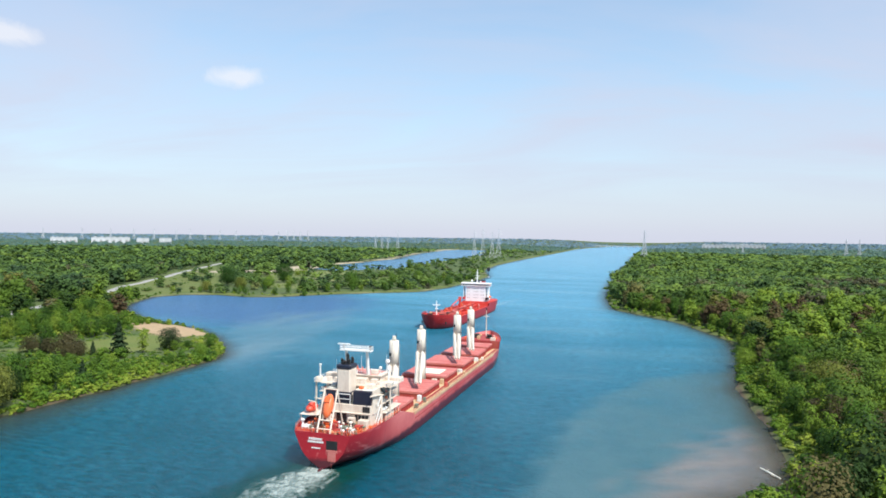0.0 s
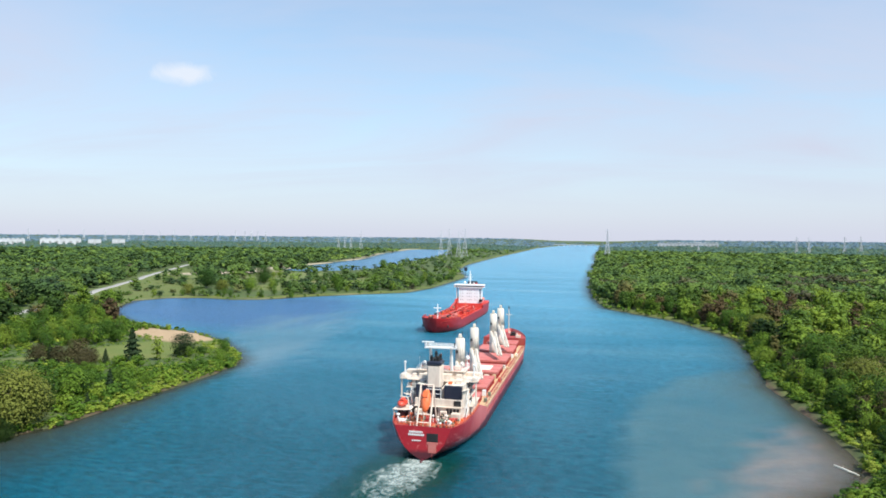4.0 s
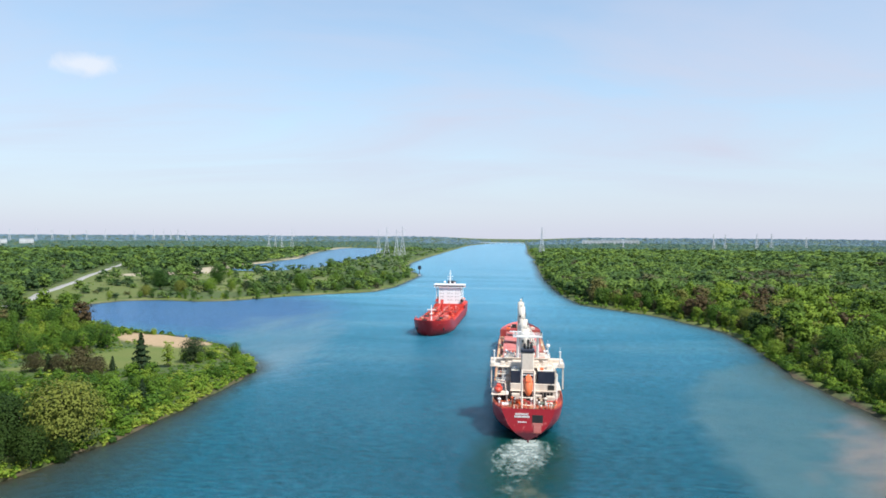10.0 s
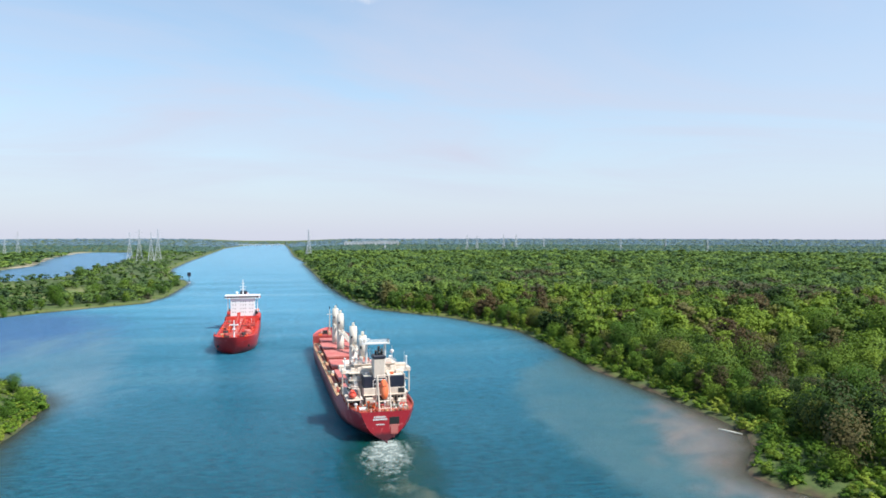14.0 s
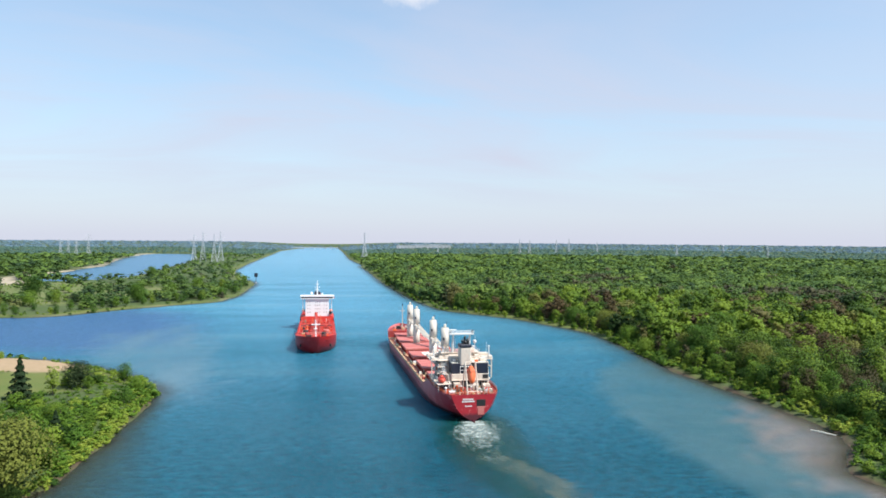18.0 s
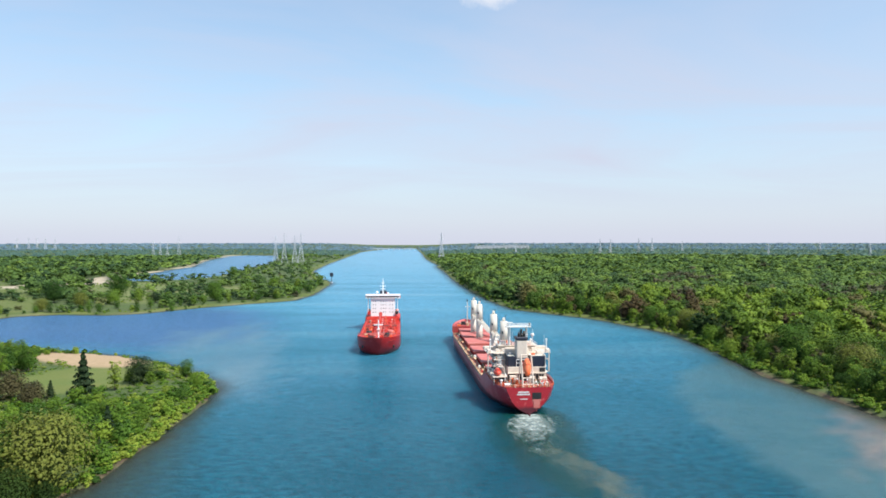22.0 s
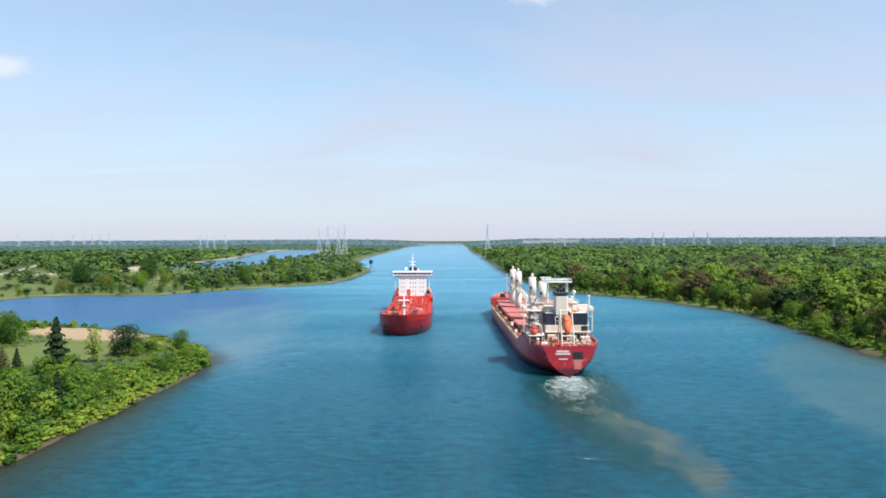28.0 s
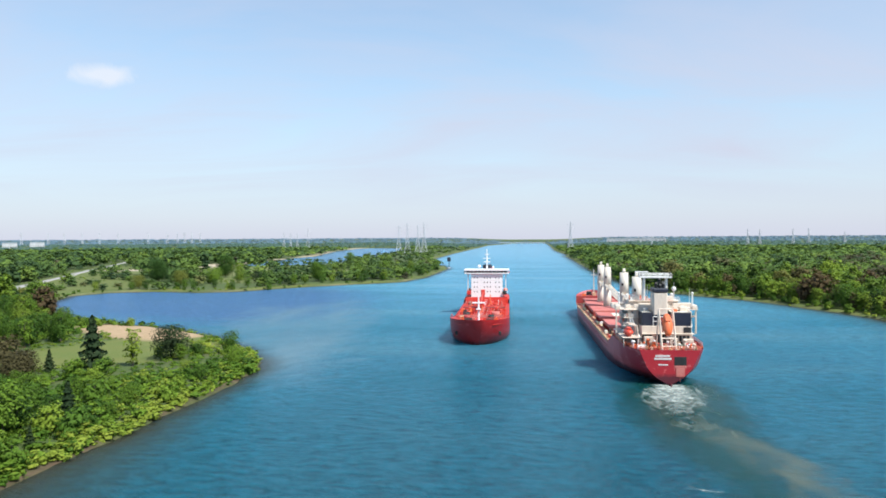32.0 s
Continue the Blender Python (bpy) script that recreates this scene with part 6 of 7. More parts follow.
for row, z in enumerate((12.8, 15.4, 18.0, 20.4)):
    blk("deck_edge", castle, TANKER_WHITE, -8.68, 8.68, 23.9, 39.08, z + 1.55, z + 1.68, bevel=0.02)
    for x in (-7.0, -5.2, -2.2, -0.6, 1.0, 5.0, 6.6):
        part("window", box(bmesh.new(), x, x + 0.5, 38.96, 39.06, z, z + 0.6), GLASS, castle)
    for s in (-1, 1):
        for i in range(5):
            part("window", box(bmesh.new(), s * 8.6 - 0.05, s * 8.6 + 0.05, 25.5 + i * 2.6, 26.3 + i * 2.6, z, z + 0.85), GLASS, castle)
bridge = blk("bridge", tanker, TANKER_WHITE, -12.2, 12.2, 33, 40, 23.0, 23.5, bevel=0.08, label="white bridge with wings and a dark window band")
blk("bridge_band", bridge, GLASS, -11.6, 11.6, 34, 39.6, 23.5, 24.6, bevel=0.03, label="dark band of bridge windows")
blk("bridge_roof", bridge, TANKER_WHITE, -12.4, 12.4, 33, 40.3, 24.6, 25.6, bevel=0.15)
for i in range(12):
    part("window_post", box(bmesh.new(), -11.4 + i * 2.05, -11.2 + i * 2.05, 39.55, 39.72, 23.5, 24.6), TANKER_WHITE, bridge)
mastb = part("signal_mast", rod(bmesh.new(), (0, 34, 25.6), (0, 34, 36.5), 0.5, 0.22, 10), TANKER_WHITE, tanker, "white signal mast with yards and radar")
part("yard", box(bmesh.new(), -2.2, 2.2, 33.8, 34.2, 31.2, 31.5, 0.05), TANKER_WHITE, mastb)
part("yard", box(bmesh.new(), -1.2, 1.2, 33.8, 34.2, 33.4, 33.7, 0.05), TANKER_WHITE, mastb)
part("radar_scanner", box(bmesh.new(), -1.8, 1.8, 34.6, 35.0, 29.2, 29.6, 0.05), TANKER_WHITE, mastb)
blk("mast_house", tanker, NAVY, -2.2, 2.2, 30, 33.2, 25.6, 27.8, bevel=0.1)
part("satellite_dome", ball(bmesh.new(), (4.2, 35, 27.0), 0.9), TANKER_WHITE, bridge, "", True)
part("satellite_dome", ball(bmesh.new(), (-3.6, 36, 26.5), 0.6), TANKER_WHITE, bridge, "", True)
blk("funnel", tanker, HULL_RED_B, -2.6, 2.6, 14, 21, 9.2, 25.6, bevel=0.4, label="red funnel behind the house")
part("funnel_top", box(bmesh.new(), -2.3, 2.3, 14.5, 20.5, 25.6, 26.8, 0.2), BLACK, tanker)
for s in (-1, 1):
    part("lifeboat", ball(bmesh.new(), (s * 10.2, 31, 13.6), 1.0, 14, (1.2, 3.4, 1.1)), ORANGE, tanker, "orange lifeboat in davits", True)
    blk("wing_support", bridge, TANKER_WHITE, s * 10.4 - 0.2, s * 10.4 + 0.2, 35, 38.5, 11.6, 23.0, bevel=0.05)
    blk("side_house", castle, BLACK if s < 0 else DECK_RED_B, s * 9.8 - 1.0, s * 9.8 + 1.0, 36, 40.6, 11.6, 13.6, bevel=0.08)
    railing("deck_rail", [(s * 11.6, 44, 7.0), (s * 11.6, 118, 7.0), (s * 11.2, 127, 7.0)], tanker, DECK_RED_B, 1.1, 3.0, 0.07)
# pipes, manifold, walkway, cranes
pipes = random.Random(11)
for x in (-3.6, -2.8, -2.0, 2.0, 2.8, 3.6):
    part("cargo_pipe", rod(bmesh.new(), (x, 46, 8.3), (x, 122, 8.3), 0.28, 0.28, 8), DECK_RED_B if abs(x) > 2.5 else HATCH, tanker)
walk_ = blk("catwalk", tanker, HATCH, -1.1, 1.1, 44, 127, 9.1, 9.25, bevel=0.02, label="raised pinkish catwalk along the deck")
railing("catwalk_rail", [(-1.1, 44, 9.2), (-1.1, 127, 9.2)], walk_, DECK_RED_B, 1.1, 3.0, 0.06)
railing("catwalk_rail", [(1.1, 44, 9.2), (1.1, 127, 9.2)], walk_, DECK_RED_B, 1.1, 3.0, 0.06)
for i in range(9):
    y = 50 + i * 8.6
    bm = box(bmesh.new(), -10.6, 10.6, y - 0.35, y + 0.35, 6.9, 7.7, 0.05)
    part("deck_girder", bm, DECK_RED_B, tanker)
for i in range(6):
    y = 74 + i * 2.2
    part("manifold_pipe", rod(bmesh.new(), (-10.0, y, 8.8), (10.0, y, 8.8), 0.26, 0.26, 8), pipes.choice((HATCH, DECK_RED_B, BLACK)), tanker)
for x, y in ((-8.3, 56), (8.3, 58), (-8.2, 96), (8.2, 98), (-7.6, 112), (7.4, 113), (-5.6, 66), (5.8, 105), (-6.2, 86), (6.4, 88)):
    m = pipes.choice((ORANGE, DECK_RED_B, BLACK, MACHINE))
    bm = rod(bmesh.new(), (x, y, 6.9), (x, y, 8.4 + pipes.random()), 0.9, 0.9, 12)
    ball(bm, (x, y, 8.9), 0.8, 10, (1, 1, 0.6))
    part("tank_hatch", bm, m, tanker)
for i in range(60):
    x, y = pipes.uniform(-10.5, 10.5), pipes.uniform(46, 126)
    m = pipes.choice((DECK_RED_B, DECK_RED_B, HULL_RED_B, BLACK, HATCH, COAMING, ORANGE))
    w, d, h = pipes.uniform(0.4, 1.6), pipes.uniform(0.5, 2.2), pipes.uniform(0.5, 2.2)
    part("deck_fitting", box(bmesh.new(), x - w / 2, x + w / 2, y, y + d, 6.9, 6.9 + h, 0.08), m, tanker)
for x, y, r, m in ((-6.4, 118, 1.7, HATCH), (6.2, 121, 1.5, BLACK), (-4.8, 131, 1.2, BLACK), (5.2, 132, 1.2, COAMING)):
    bm = rod(bmesh.new(), (x - r, y, 9.4), (x + r, y, 9.4), 1.3, 1.3, 14)
    box(bm, x - r, x + r, y - 1.2, y + 1.2, 6.9, 8.6, 0.1)
    part("hose_reel", bm, m, tanker, "", "side")
post = part("hose_crane", rod(bmesh.new(), (0.4, 84, 6.9), (0.4, 84, 16.5), 0.9, 0.75, 12), DECK_RED_B, tanker, "red hose-handling crane amidships")
bm = box(bmesh.new(), -0.6, 1.4, 82.6, 85.2, 15.0, 17.6, 0.2)
part("crane_cab", bm, DECK_RED_B, post)
bm = bmesh.new()
bar(bm, (0.4, 84, 16.6), (0.9, 104, 12.4), 0.8)
part("crane_boom", bm, DECK_RED_B, post)
for x, y, z in ((-2.6, 64, 13.5), (2.8, 71, 12.4), (0, 108, 12.2)):
    part("vent_mast", rod(bmesh.new(), (x, y, 6.9), (x, y, z), 0.32, 0.25, 8), ORANGE, tanker)
# forecastle of the tanker
fm = part("foremast", rod(bmesh.new(), (0, 143, 9.0), (0, 143, 19.5), 0.5, 0.3, 10), TANKER_WHITE, tanker, "white foremast with a crosstree")
part("crosstree", box(bmesh.new(), -2.6, 2.6, 142.7, 143.3, 16.4, 17.0, 0.08), TANKER_WHITE, fm)
part("mast_platform", box(bmesh.new(), -1.0, 1.0, 142.2, 144.0, 14.0, 14.3, 0.05), TANKER_WHITE, fm)
for x in (-4.6, 4.0):
    bm = rod(bmesh.new(), (x - 1.5, 146, 10.2), (x + 1.5, 146, 10.2), 0.9, 0.9, 14)
    box(bm, x - 1.8, x + 1.8, 145, 147, 9.0, 9.6, 0.1)
    part("windlass", bm, BLACK, tanker, "dark anchor windlass")
for x, y in ((-7, 136), (7, 136), (-6.4, 142), (6.4, 142), (-2, 150), (2, 150)):
    part("bollard", rod(bmesh.new(), (x, y, 9.0), (x, y, 10.2), 0.45, 0.45, 8), ORANGE, tanker)
for s in (-1, 1):
    part("anchor", box(bmesh.new(), s * 8.6 - 0.5, s * 8.6 + 0.5, 148.0, 148.9, 4.4, 6.0, 0.2), BLACK, tanker)
for y in (52, 66, 92, 110):  # pipe racks across the deck
    bm = bmesh.new()
    for x in (-9.5, -5, 5, 9.5):
        bar(bm, (x, y, 6.9), (x, y, 9.4), 0.25)
    bar(bm, (-9.5, y, 9.4), (9.5, y, 9.4), 0.25)
    part("pipe_rack", bm, DECK_RED_B, tanker)
for x in (-8.6, -7.8, 7.8, 8.6):
    part("cargo_pipe", rod(bmesh.new(), (x, 48, 7.7), (x, 122, 7.7), 0.22, 0.22, 8), pipes.choice((HATCH, DECK_RED_B, DECK_TAN)), tanker)
part("breakwater", box(bmesh.new(), -9.6, 9.6, 129.6, 129.9, 9.0, 10.4, 0.05), HATCH, tanker, "pale red breakwater on the forecastle")
for x, y, w, d, h, m in ((-8.4, 131, 1.8, 1.4, 1.1, HATCH), (6.6, 131, 1.8, 1.4, 1.2, DECK_TAN), (-2.8, 138, 1.2, 1.6, 1.4, DECK_RED_B), (1.6, 137, 1.4, 1.2, 1.0, HATCH), (-6.2, 139.5, 2.4, 1.6, 1.2, BLACK), (3.9, 139.5, 2.4, 1.6, 1.2, BLACK)):
    part("deck_locker", box(bmesh.new(), x, x + w, y, y + d, 9.0, 9.0 + h, 0.08), m, tanker)
for s in (-1, 1):
    railing("forecastle_rail", [(s * 12.1, 127, 9.7), (s * 11.6, 136, 10.2), (s * 9.8, 144, 10.6), (s * 6.4, 150.5, 10.9), (s * 1.6, 154.6, 11.1)], tanker, DECK_RED_B, 0.9, 2.2, 0.07)
    railing("house_rail", [(s * 8.7, 39.2, 12.0), (s * 11.3, 39.6, 12.0), (s * 11.3, 24, 12.0)], castle, TANKER_WHITE)
    railing("wing_rail", [(s * 8.8, 33, 23.5), (s * 12.1, 33, 23.5)], bridge, TANKER_WHITE)
    part("navigation_light", box(bmesh.new(), s * 12.3 - 0.3, s * 12.3 + 0.3, 38.6, 39.4, 23.6, 24.4, 0.05), MACHINE if s > 0 else SIGNAL_RED, bridge)
    part("bow_lettering", box(bmesh.new(), s * 10.9 - 0.06, s * 10.9 + 0.06, 132, 138, 7.6, 8.2, 0.02), TANKER_WHITE, tanker, "small white lettering near the bow")
for i in range(18):
    x, y = pipes.uniform(-9, 9), pipes.uniform(46, 124)
    bm = rod(bmesh.new(), (x, y, 6.9), (x, y, 8.6 + pipes.random()), 0.16, 0.16, 6)
    ball(bm, (x, y, 9.3), 0.34, 8)
    part("vent_pipe", bm, pipes.choice((DECK_RED_B, ORANGE, HATCH, TANKER_WHITE)), tanker)

# ---- wake ----
FOAM, n_, l_, b_ = material("wake_foam")
a_ = n_.new("ShaderNodeAttribute")
a_.attribute_name = "dense"
co_ = n_.new("ShaderNodeTexCoord").outputs["Object"]
f1, f2 = noise_node(n_, l_, 0.26, 6, 0.66, co_, (1.0, 0.75, 1)), noise_node(n_, l_, 0.9, 6, 0.75, co_, (1.0, 0.6, 1))
f1.node.inputs["Distortion"].default_value = 1.4
m_ = n_.new("ShaderNodeMath")
m_.operation = "MULTIPLY_ADD"
l_.new(f1, m_.inputs[0])
m_.inputs[1].default_value = 1.5
l_.new(f2, m_.inputs[2])
m2 = n_.new("ShaderNodeMath")
m2.operation = "ADD"
l_.new(m_.outputs[0], m2.inputs[0])
l_.new(a_.outputs["Fac"], m2.inputs[1])
b_.inputs["Base Color"].default_value, b_.inputs["Roughness"].default_value = (0.62, 0.71, 0.68, 1), 0.7
f_al = n_.new("ShaderNodeMapRange")
f_al.inputs["From Min"].default_value, f_al.inputs["From Max"].default_value, f_al.inputs["To Max"].default_value = 1.6, 2.5, 0.78
l_.new(m2.outputs[0], f_al.inputs["Value"])
l_.new(f_al.outputs[0], b_.inputs["Alpha"])
bumped(n_, l_, b_, f2, 0.6, 0.4)

SILTM, n_, l_, b_ = material("stirred_silt")
a_ = n_.new("ShaderNodeAttribute")
a_.attribute_name = "dense"
co_ = n_.new("ShaderNodeTexCoord").outputs["Object"]
f1 = noise_node(n_, l_, 0.11, 6, 0.65, co_, (1.3, 0.7, 1))
m2 = n_.new("ShaderNodeMath")
m2.operation = "MULTIPLY_ADD"
l_.new(f1, m2.inputs[0])
m2.inputs[1].default_value = 2.4
l_.new(a_.outputs["Fac"], m2.inputs[2])
b_.inputs["Base Color"].default_value, b_.inputs["Roughness"].default_value = (0.165, 0.185, 0.128, 1), 0.3
s_al = n_.new("ShaderNodeMapRange")
s_al.inputs["From Min"].default_value, s_al.inputs["From Max"].default_value, s_al.inputs["To Max"].default_value = 1.55, 2.6, 0.56
l_.new(m2.outputs[0], s_al.inputs["Value"])
l_.new(s_al.outputs[0], b_.inputs["Alpha"])
# green churned water, its colour darkened to paint the hull's reflection too
CHURN_REFLECT = SILTM.copy()
CHURN_REFLECT.name = "churn_and_reflection"
churn_b = CHURN_REFLECT.node_tree.nodes["Principled BSDF"]
churn_b.inputs["Base Color"].default_value, churn_b.inputs["Specular IOR Level"].default_value = (0.003, 0.045, 0.034, 1), 0.15
for q in CHURN_REFLECT.node_tree.nodes:
    if q.type == "MAP_RANGE":
        q.inputs["From Min"].default_value, q.inputs["From Max"].default_value, q.inputs["To Max"].default_value = 1.0, 2.4, 0.72


def wake_piece(name, line, widths, dense, z, mat, parent, label):
    """A ribbon on the water, dense along its middle, with ragged, fading edges."""
    vs, at, fs = [], [], []
    cross = np.linspace(-1, 1, 9)
    p = np.array(line, float)
    s = np.linspace(0, 1, len(p))
    u = np.linspace(0, 1, 40)
    px, py, wd, dn = (np.interp(u, s, q) for q in (p[:, 0], p[:, 1], widths, dense))
    for i in range(40):
        for c in cross:
            vs.append((px[i] + c * wd[i], py[i], z))
            at.append(dn[i] * (1 - abs(c) ** 1.6) - 0.6 * abs(c) ** 3 - (0.8 if i in (0, 39) else 0))
    for i in range(39):
        for j in range(8):
            fs.append((i * 9 + j, i * 9 + j + 1, (i + 1) * 9 + j + 1, (i + 1) * 9 + j))
    ob = sheet(name, vs, fs, mat, {"dense": at}, True)
    ob.parent = parent
    return tagged(ob, label)


wake = tagged(new("wake"), "white churned wake with a pale silty trail behind the carrier", "wake")
wake_piece("foam", [(0, 1.5), (-0.6, -5), (-1.8, -13), (-3.2, -24), (-4.6, -42)], [7, 12, 15, 16, 14], [0.85, 0.85, 0.72, 0.58, 0.1], 0.06, FOAM, wake, "white foam churned up by the screw")
wake_piece("foam_trail", [(-4, -30), (-5, -40), (-5, -50), (-2, -62), (2, -78)], [10, 11, 11, 10, 9], [0.3, 0.34, 0.26, 0.16, 0.0], 0.05, FOAM, wake, "thin streaks of foam")
wake_piece("foam_trail", [(-17, -80), (-13, -84), (-7, -86), (-2, -91), (2, -100)], [2.5, 3, 3, 3, 2.5], [0.1, 0.34, 0.36, 0.26, 0.0], 0.05, FOAM, wake, "thin streaks of foam")
wake_piece("silt_trail", [(-3, -20), (-2.5, -42), (2, -57), (6, -68), (7.5, -82), (7.5, -98), (9, -124)], [8, 10, 11, 12, 12, 11, 10], [0.2, 0.6, 0.8, 0.9, 0.9, 0.75, 0.1], 0.03, SILTM, wake, "pale brown silt stirred up behind the ship")
wake_piece("churn_and_reflection", [(0, 12), (-0.5, 0), (-1.5, -12), (-3, -28), (-3.5, -50), (-1, -78), (2, -104)], [13, 18, 20, 19, 17, 15, 14], [0.5, 1.3, 1.5, 1.3, 1.0, 0.6, 0.0], 0.02, CHURN_REFLECT, wake, "dull green churned water, darkened for the hull's reflection")
for s in (-1, 1):
    wake_piece("bow_foam", [(s * 1.5, 203), (s * 7, 194), (s * 12.4, 180), (s * 13.2, 150)], [1.0, 1.4, 1.4, 1.2], [0.2, 0.35, 0.25, 0.0], 0.04, FOAM, wake, "thin bow wave along the hull")

wake_b = tagged(new("wake"), "faint pale wake behind the tanker", "wake")
wake_piece("foam_trail", [(0, 2), (-1, -20), (-4, -55), (-9, -100), (-16, -160)], [8, 11, 12, 13, 15], [0.45, 0.5, 0.45, 0.35, 0.1], 0.05, FOAM, wake_b, "thin streaks of foam")
for s in (-1, 1):
    wake_piece("bow_foam", [(s * 9.5, 151), (s * 12.2, 143), (s * 13.2, 125), (s * 14, 95)], [1.0, 1.3, 1.2, 1.0], [0.3, 0.35, 0.2, 0.0], 0.04, FOAM, wake_b, "thin bow wave along the hull")

# a bleached log by the muddy corner
log = new("driftwood")
bm = rod(bmesh.new(), (-4.5, -0.3, 0.1), (0.5, 0.2, 0.2), 0.22, 0.3, 8)
rod(bm, (0.5, 0.2, 0.2), (4.2, 0.9, 0.15), 0.3, 0.16, 8)
part("log", bm, TARP, log)
bm = rod(bmesh.new(), (1.0, 0.3, 0.2), (2.6, -0.9, 0.5), 0.12, 0.05, 6)
rod(bm, (-1.5, 0, 0.2), (-2.4, 0.9, 0.45), 0.1, 0.04, 6)
part("branch", bm, TARP, log)
log.matrix_world = pose(106.4, 221.2, 0.05, 0, 0, -70)
tagged(log, "pale bleached log lying in the muddy shallows", "driftwood")

# ---- pylons ----


def pylon(x, y, height, wide, turn, label):
    root = new("pylon")
    legs = [(sx, sy) for sx in (-1, 1) for sy in (-1, 1)]
    w = height * 0.1
    neck = height * 0.62
    t = wide

    def half(z):
        return w + (w * 0.22 - w) * z / neck if z < neck else w * 0.22 * (1 - 0.7 * (z - neck) / (height - neck))

    for sx, sy in legs:
        bm = bmesh.new()
        bar(bm, (sx * w, sy * w, 0), (sx * half(neck), sy * half(neck), neck), t)
        bar(bm, (sx * half(neck), sy * half(neck), neck), (sx * half(height), sy * half(height), height), t * 0.8)
        part("leg", bm, GALV, root)
    bm = bmesh.new()
    zs = [0, 0.18, 0.34, 0.48, 0.6, 0.7, 0.8, 0.9, 1.0]
    for a, b in zip(zs, zs[1:]):
        z0, z1 = a * height, b * height
        h0, h1 = half(z0), half(z1)
        for (ax, ay), (bx, by) in zip(((-1, -1), (1, -1), (1, 1), (-1, 1)), ((1, -1), (1, 1), (-1, 1), (-1, -1))):
            bar(bm, (ax * h0, ay * h0, z0), (bx * h1, by * h1, z1), t * 0.6)
            bar(bm, (bx * h0, by * h0, z0), (ax * h1, ay * h1, z1), t * 0.6)
            bar(bm, (ax * h1, ay * h1, z1), (bx * h1, by * h1, z1), t * 0.6)
    part("bracing", bm, GALV, root)
    for k, reach in ((0.66, 0.12), (0.78, 0.14), (0.9, 0.11)):
        bm = bmesh.new()
        for s in (-1, 1):
            bar(bm, (0, 0, k * height), (s * reach * height, 0, k * height), t * 0.7)
            bar(bm, (0, 0, (k + 0.05) * height), (s * reach * height, 0, k * height), t * 0.6)
            bar(bm, (s * reach * height, 0, k * height), (s * reach * height, 0, (k - 0.035) * height), t * 0.5)
        part("crossarm", bm, GALV, root)
    z = float(ground_height(np.array([x], float), np.array([y], float))[0])
    root.matrix_world = pose(x, y, z, 0, 0, turn)
    return tagged(root, label, "pylon", "pylons of the power lines")


GREY_PYLON = "tall grey steel lattice pylon beside the channel"
FAR_PYLON = "distant pale lattice pylon above the trees"
pylon(1, 2110, 84, 0.6, 15, GREY_PYLON)
for x, y, h in ((-448, 1900, 74), (-430, 1925, 80), (-398, 1905, 74), (-386, 1930, 82)):
    pylon(x, y, h, 0.5, 15, GREY_PYLON)


def away(t_deg, dist):
    return dist * math.sin(radians(t_deg)), dist * math.cos(radians(t_deg))


for brg, dist, h in ((-21.9, 2500, 60), (-21.4, 2520, 58), (-20.9, 2500, 58), (-20.1, 2520, 76)):
    pylon(*away(brg, dist), h, 0.5, 20, FAR_PYLON)
for brg, dist, h in ((13.2, 3000, 64), (14.0, 3000, 62), (16.2, 3100, 64), (17.2, 3100, 66), (19.5, 3300, 50), (25.5, 3000, 46), (32.0, 3000, 46), (29, 3400, 46), (6.5, 3000, 40)):
    pylon(*away(brg, dist), h, 0.55, 10, FAR_PYLON)
for brg in (-28.0, -28.6, -29.1, -29.6, -30.3, -31.6, -33.6, -34.8, -35.9, -37.0, -38.0, -39.6, -41.0, -42.6, -44.5, -47):
    pylon(*away(brg, 3900), 58, 0.75, 35, FAR_PYLON)

# ---- far buildings ----


def shed(x, y, length, depth, height, turn, label, bays=6):
    root = new("warehouse")
    z = float(ground_height(np.array([x], float), np.array([y], float))[0])
    part("wall", box(bmesh.new(), -length / 2, length / 2, -depth / 2, depth / 2, 0, height, 0.3), ROOF_WHITE, root)
    bm = bmesh.new()
    for i in range(bays):
        a, b = -length / 2 + i * length / bays, -length / 2 + (i + 1) * length / bays
        vs = [bm.verts.new(p) for p in ((a, -depth / 2 - 1, height), (b, -depth / 2 - 1, height), ((a + b) / 2, -depth / 2 - 1, height + 4), (a, depth / 2 + 1, height), (b, depth / 2 + 1, height), ((a + b) / 2, depth / 2 + 1, height + 4))]
        for f in ((0, 1, 2), (5, 4, 3), (0, 2, 5, 3), (1, 4, 5, 2), (0, 3, 4, 1)):
            bm.faces.new([vs[k] for k in f])
    part("roof", bm, ROOF_WHITE, root)
    for i in range(bays):
        a = -length / 2 + (i + 0.3) * length / bays
        part("door", box(bmesh.new(), a, a + length / bays * 0.35, -depth / 2 - 0.2, -depth / 2 + 0.1, 0, height * 0.6), STEEL, root)
    root.matrix_world = pose(x, y, z, 0, 0, turn)
    return tagged(root, label, "warehouse", "far industrial sheds")


for brg, dist, length, height in ((-42.4, 3300, 150, 24), (-40.2, 3300, 50, 20), (-38.6, 3300, 50, 22), (-45.5, 3300, 100, 22)):
    shed(*away(brg, dist), length, 50, height, -brg, "large pale industrial shed beyond the woods")
for brg, dist in ((4.2, 3700), (5.6, 3700), (6.9, 3720)):
    shed(*away(brg, dist), 110, 40, 19, -brg, "long white greenhouse roof beyond the woods")

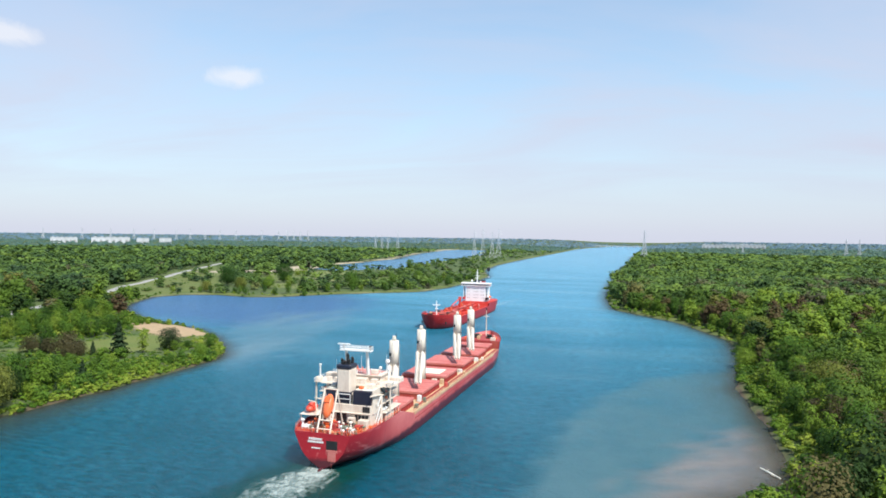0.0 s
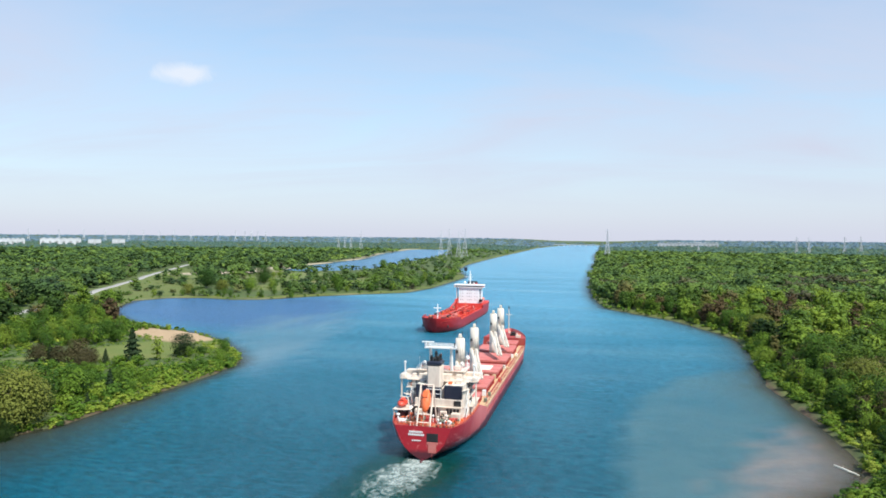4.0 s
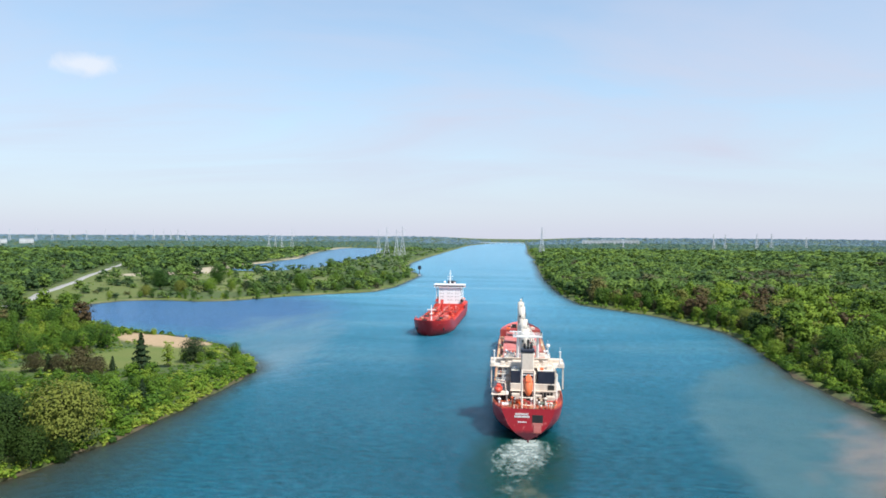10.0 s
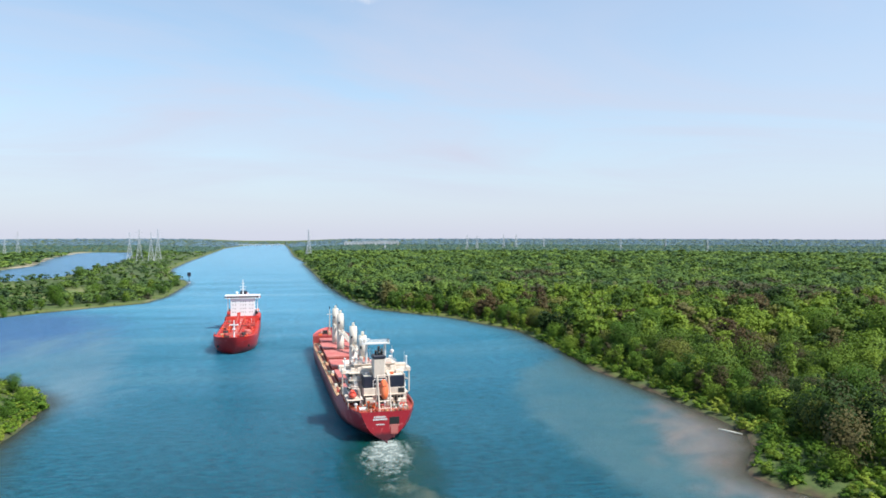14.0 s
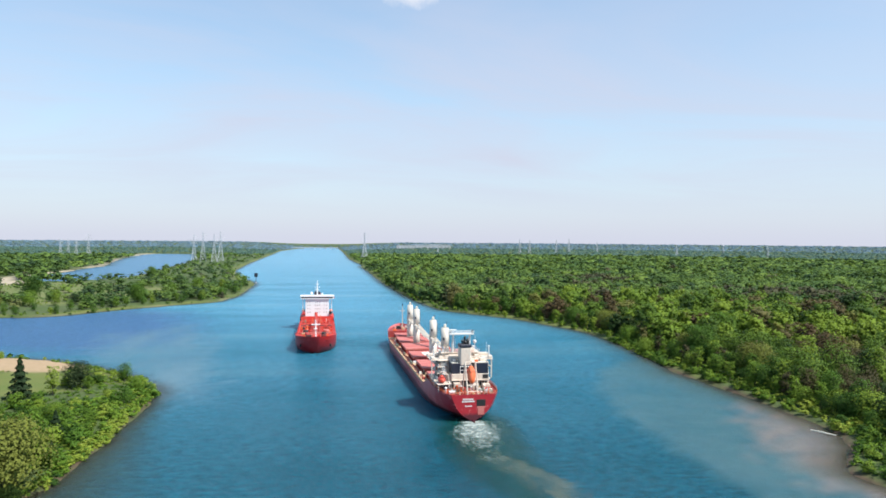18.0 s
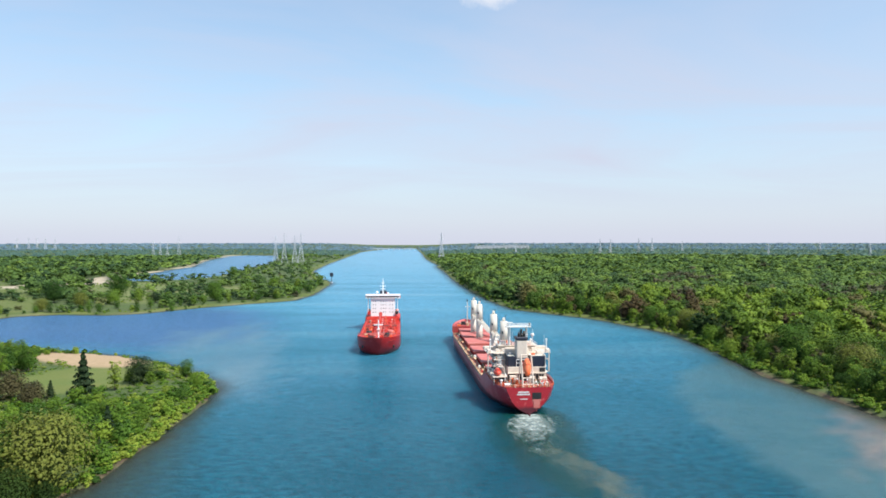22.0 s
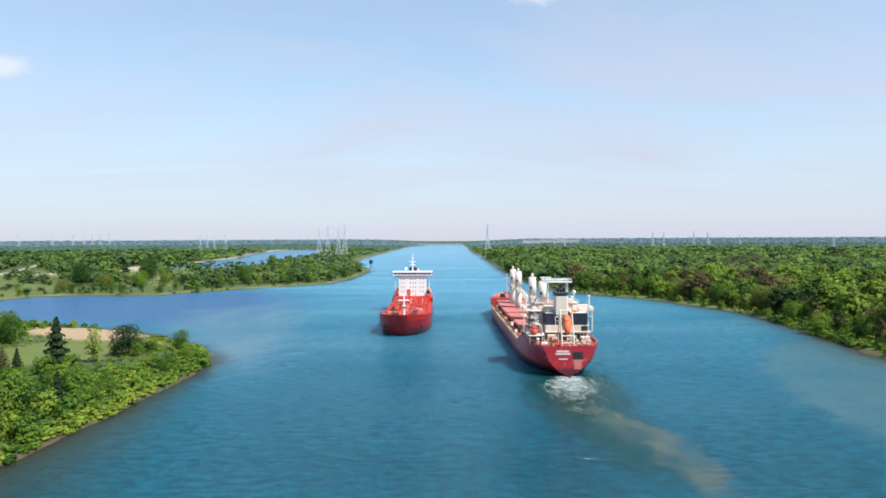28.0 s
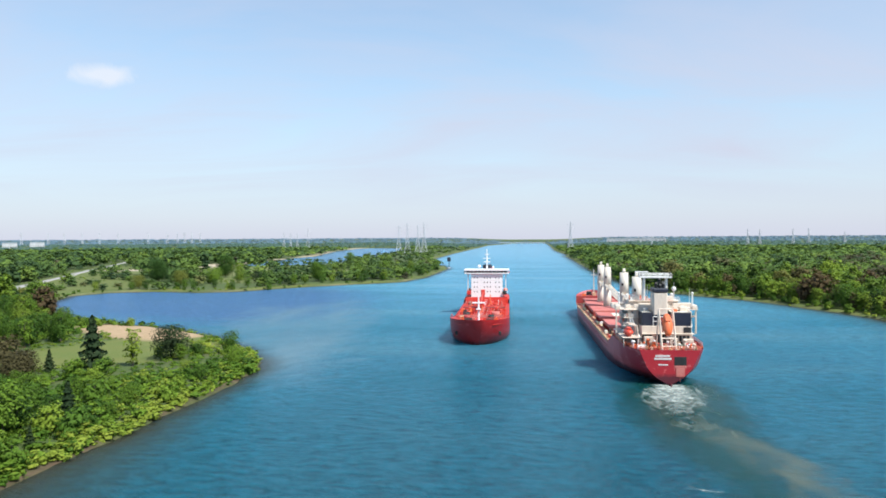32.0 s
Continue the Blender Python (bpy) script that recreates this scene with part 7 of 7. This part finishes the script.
# low causeway bridge at the far end of the channel
bridge_f = new("causeway_bridge")
part("span", box(bmesh.new(), -150, 130, -5, 5, 7, 9.5, 0.2), GALV, bridge_f)
for i in range(9):
    part("pier", box(bmesh.new(), -138 + i * 32, -132 + i * 32, -3, 3, -2, 7, 0.2), GALV, bridge_f)
for s in (-1, 1):
    part("parapet", box(bmesh.new(), -150, 130, s * 4.8 - 0.15, s * 4.8 + 0.15, 9.5, 10.8), GALV, bridge_f)
bridge_f.matrix_world = pose(-225, 4250, 0, 0, 0, 0)
tagged(bridge_f, "low pale bridge across the channel's far end", "bridge")

# marker on the island's tip
beacon = new("beacon")
part("pole", rod(bmesh.new(), (0, 0, -0.5), (0, 0, 13), 0.5, 0.4, 8), NAVY, beacon)
part("daymark", box(bmesh.new(), -2.4, 2.4, -0.3, 0.3, 9, 14.5, 0.1), NAVY, beacon, "dark board on the marker")
part("footing", rod(bmesh.new(), (0, 0, -1), (0, 0, 1.2), 1.6, 1.4, 10), GALV, beacon)
beacon.matrix_world = pose(-188, 1052, 0.4)
tagged(beacon, "dark channel marker standing at the island's tip", "beacon")


# ---- what moves ----
def motions():
    seconds = [0, 4, 8, 12, 16, 20, 24, 28, 32]
    side = {0: -10.5, 4: -10.8, 8: -11.3, 12: -12.2, 16: -13.0, 20: -13.3, 24: -13.2, 28: -13.0, 32: -12.95}
    rows, rows_b = [], []
    for t in seconds:
        heading = 1.5 + 1.5 * min(1.0, t / 20)
        rows.append((t, pose(side[t], 181.6 + 3.83 * t, 0, 0, 0, heading)))
    walk(freighter, rows)
    walk(wake, [(t, m.copy()) for t, m in rows])
    turns = {0: 0.5, 4: 0.6, 8: 0.75, 12: 1.0, 16: 1.45, 20: 1.8, 24: 2.1, 28: 2.65, 32: 3.6}
    across = {0: -75.2, 4: -75.7, 8: -76.1, 12: -76.7, 16: -77.0, 20: -77.2, 24: -77.1, 28: -76.5, 32: -75.4}
    for t in seconds:  # the foremast's place and the way she turns
        turn = radians(turns[t])
        fore = Vector((across[t], 470.2 - 2.85 * t, 0))
        stern = fore - Vector((math.sin(turn), -math.cos(turn), 0)) * 143
        rows_b.append((t, pose(stern.x, stern.y, -0.8, 0, 0, 180 + turns[t])))
    walk(tanker, rows_b)
    walk(wake_b, [(t, pose(0, 0, 0.8) @ m) for t, m in rows_b])


motions()
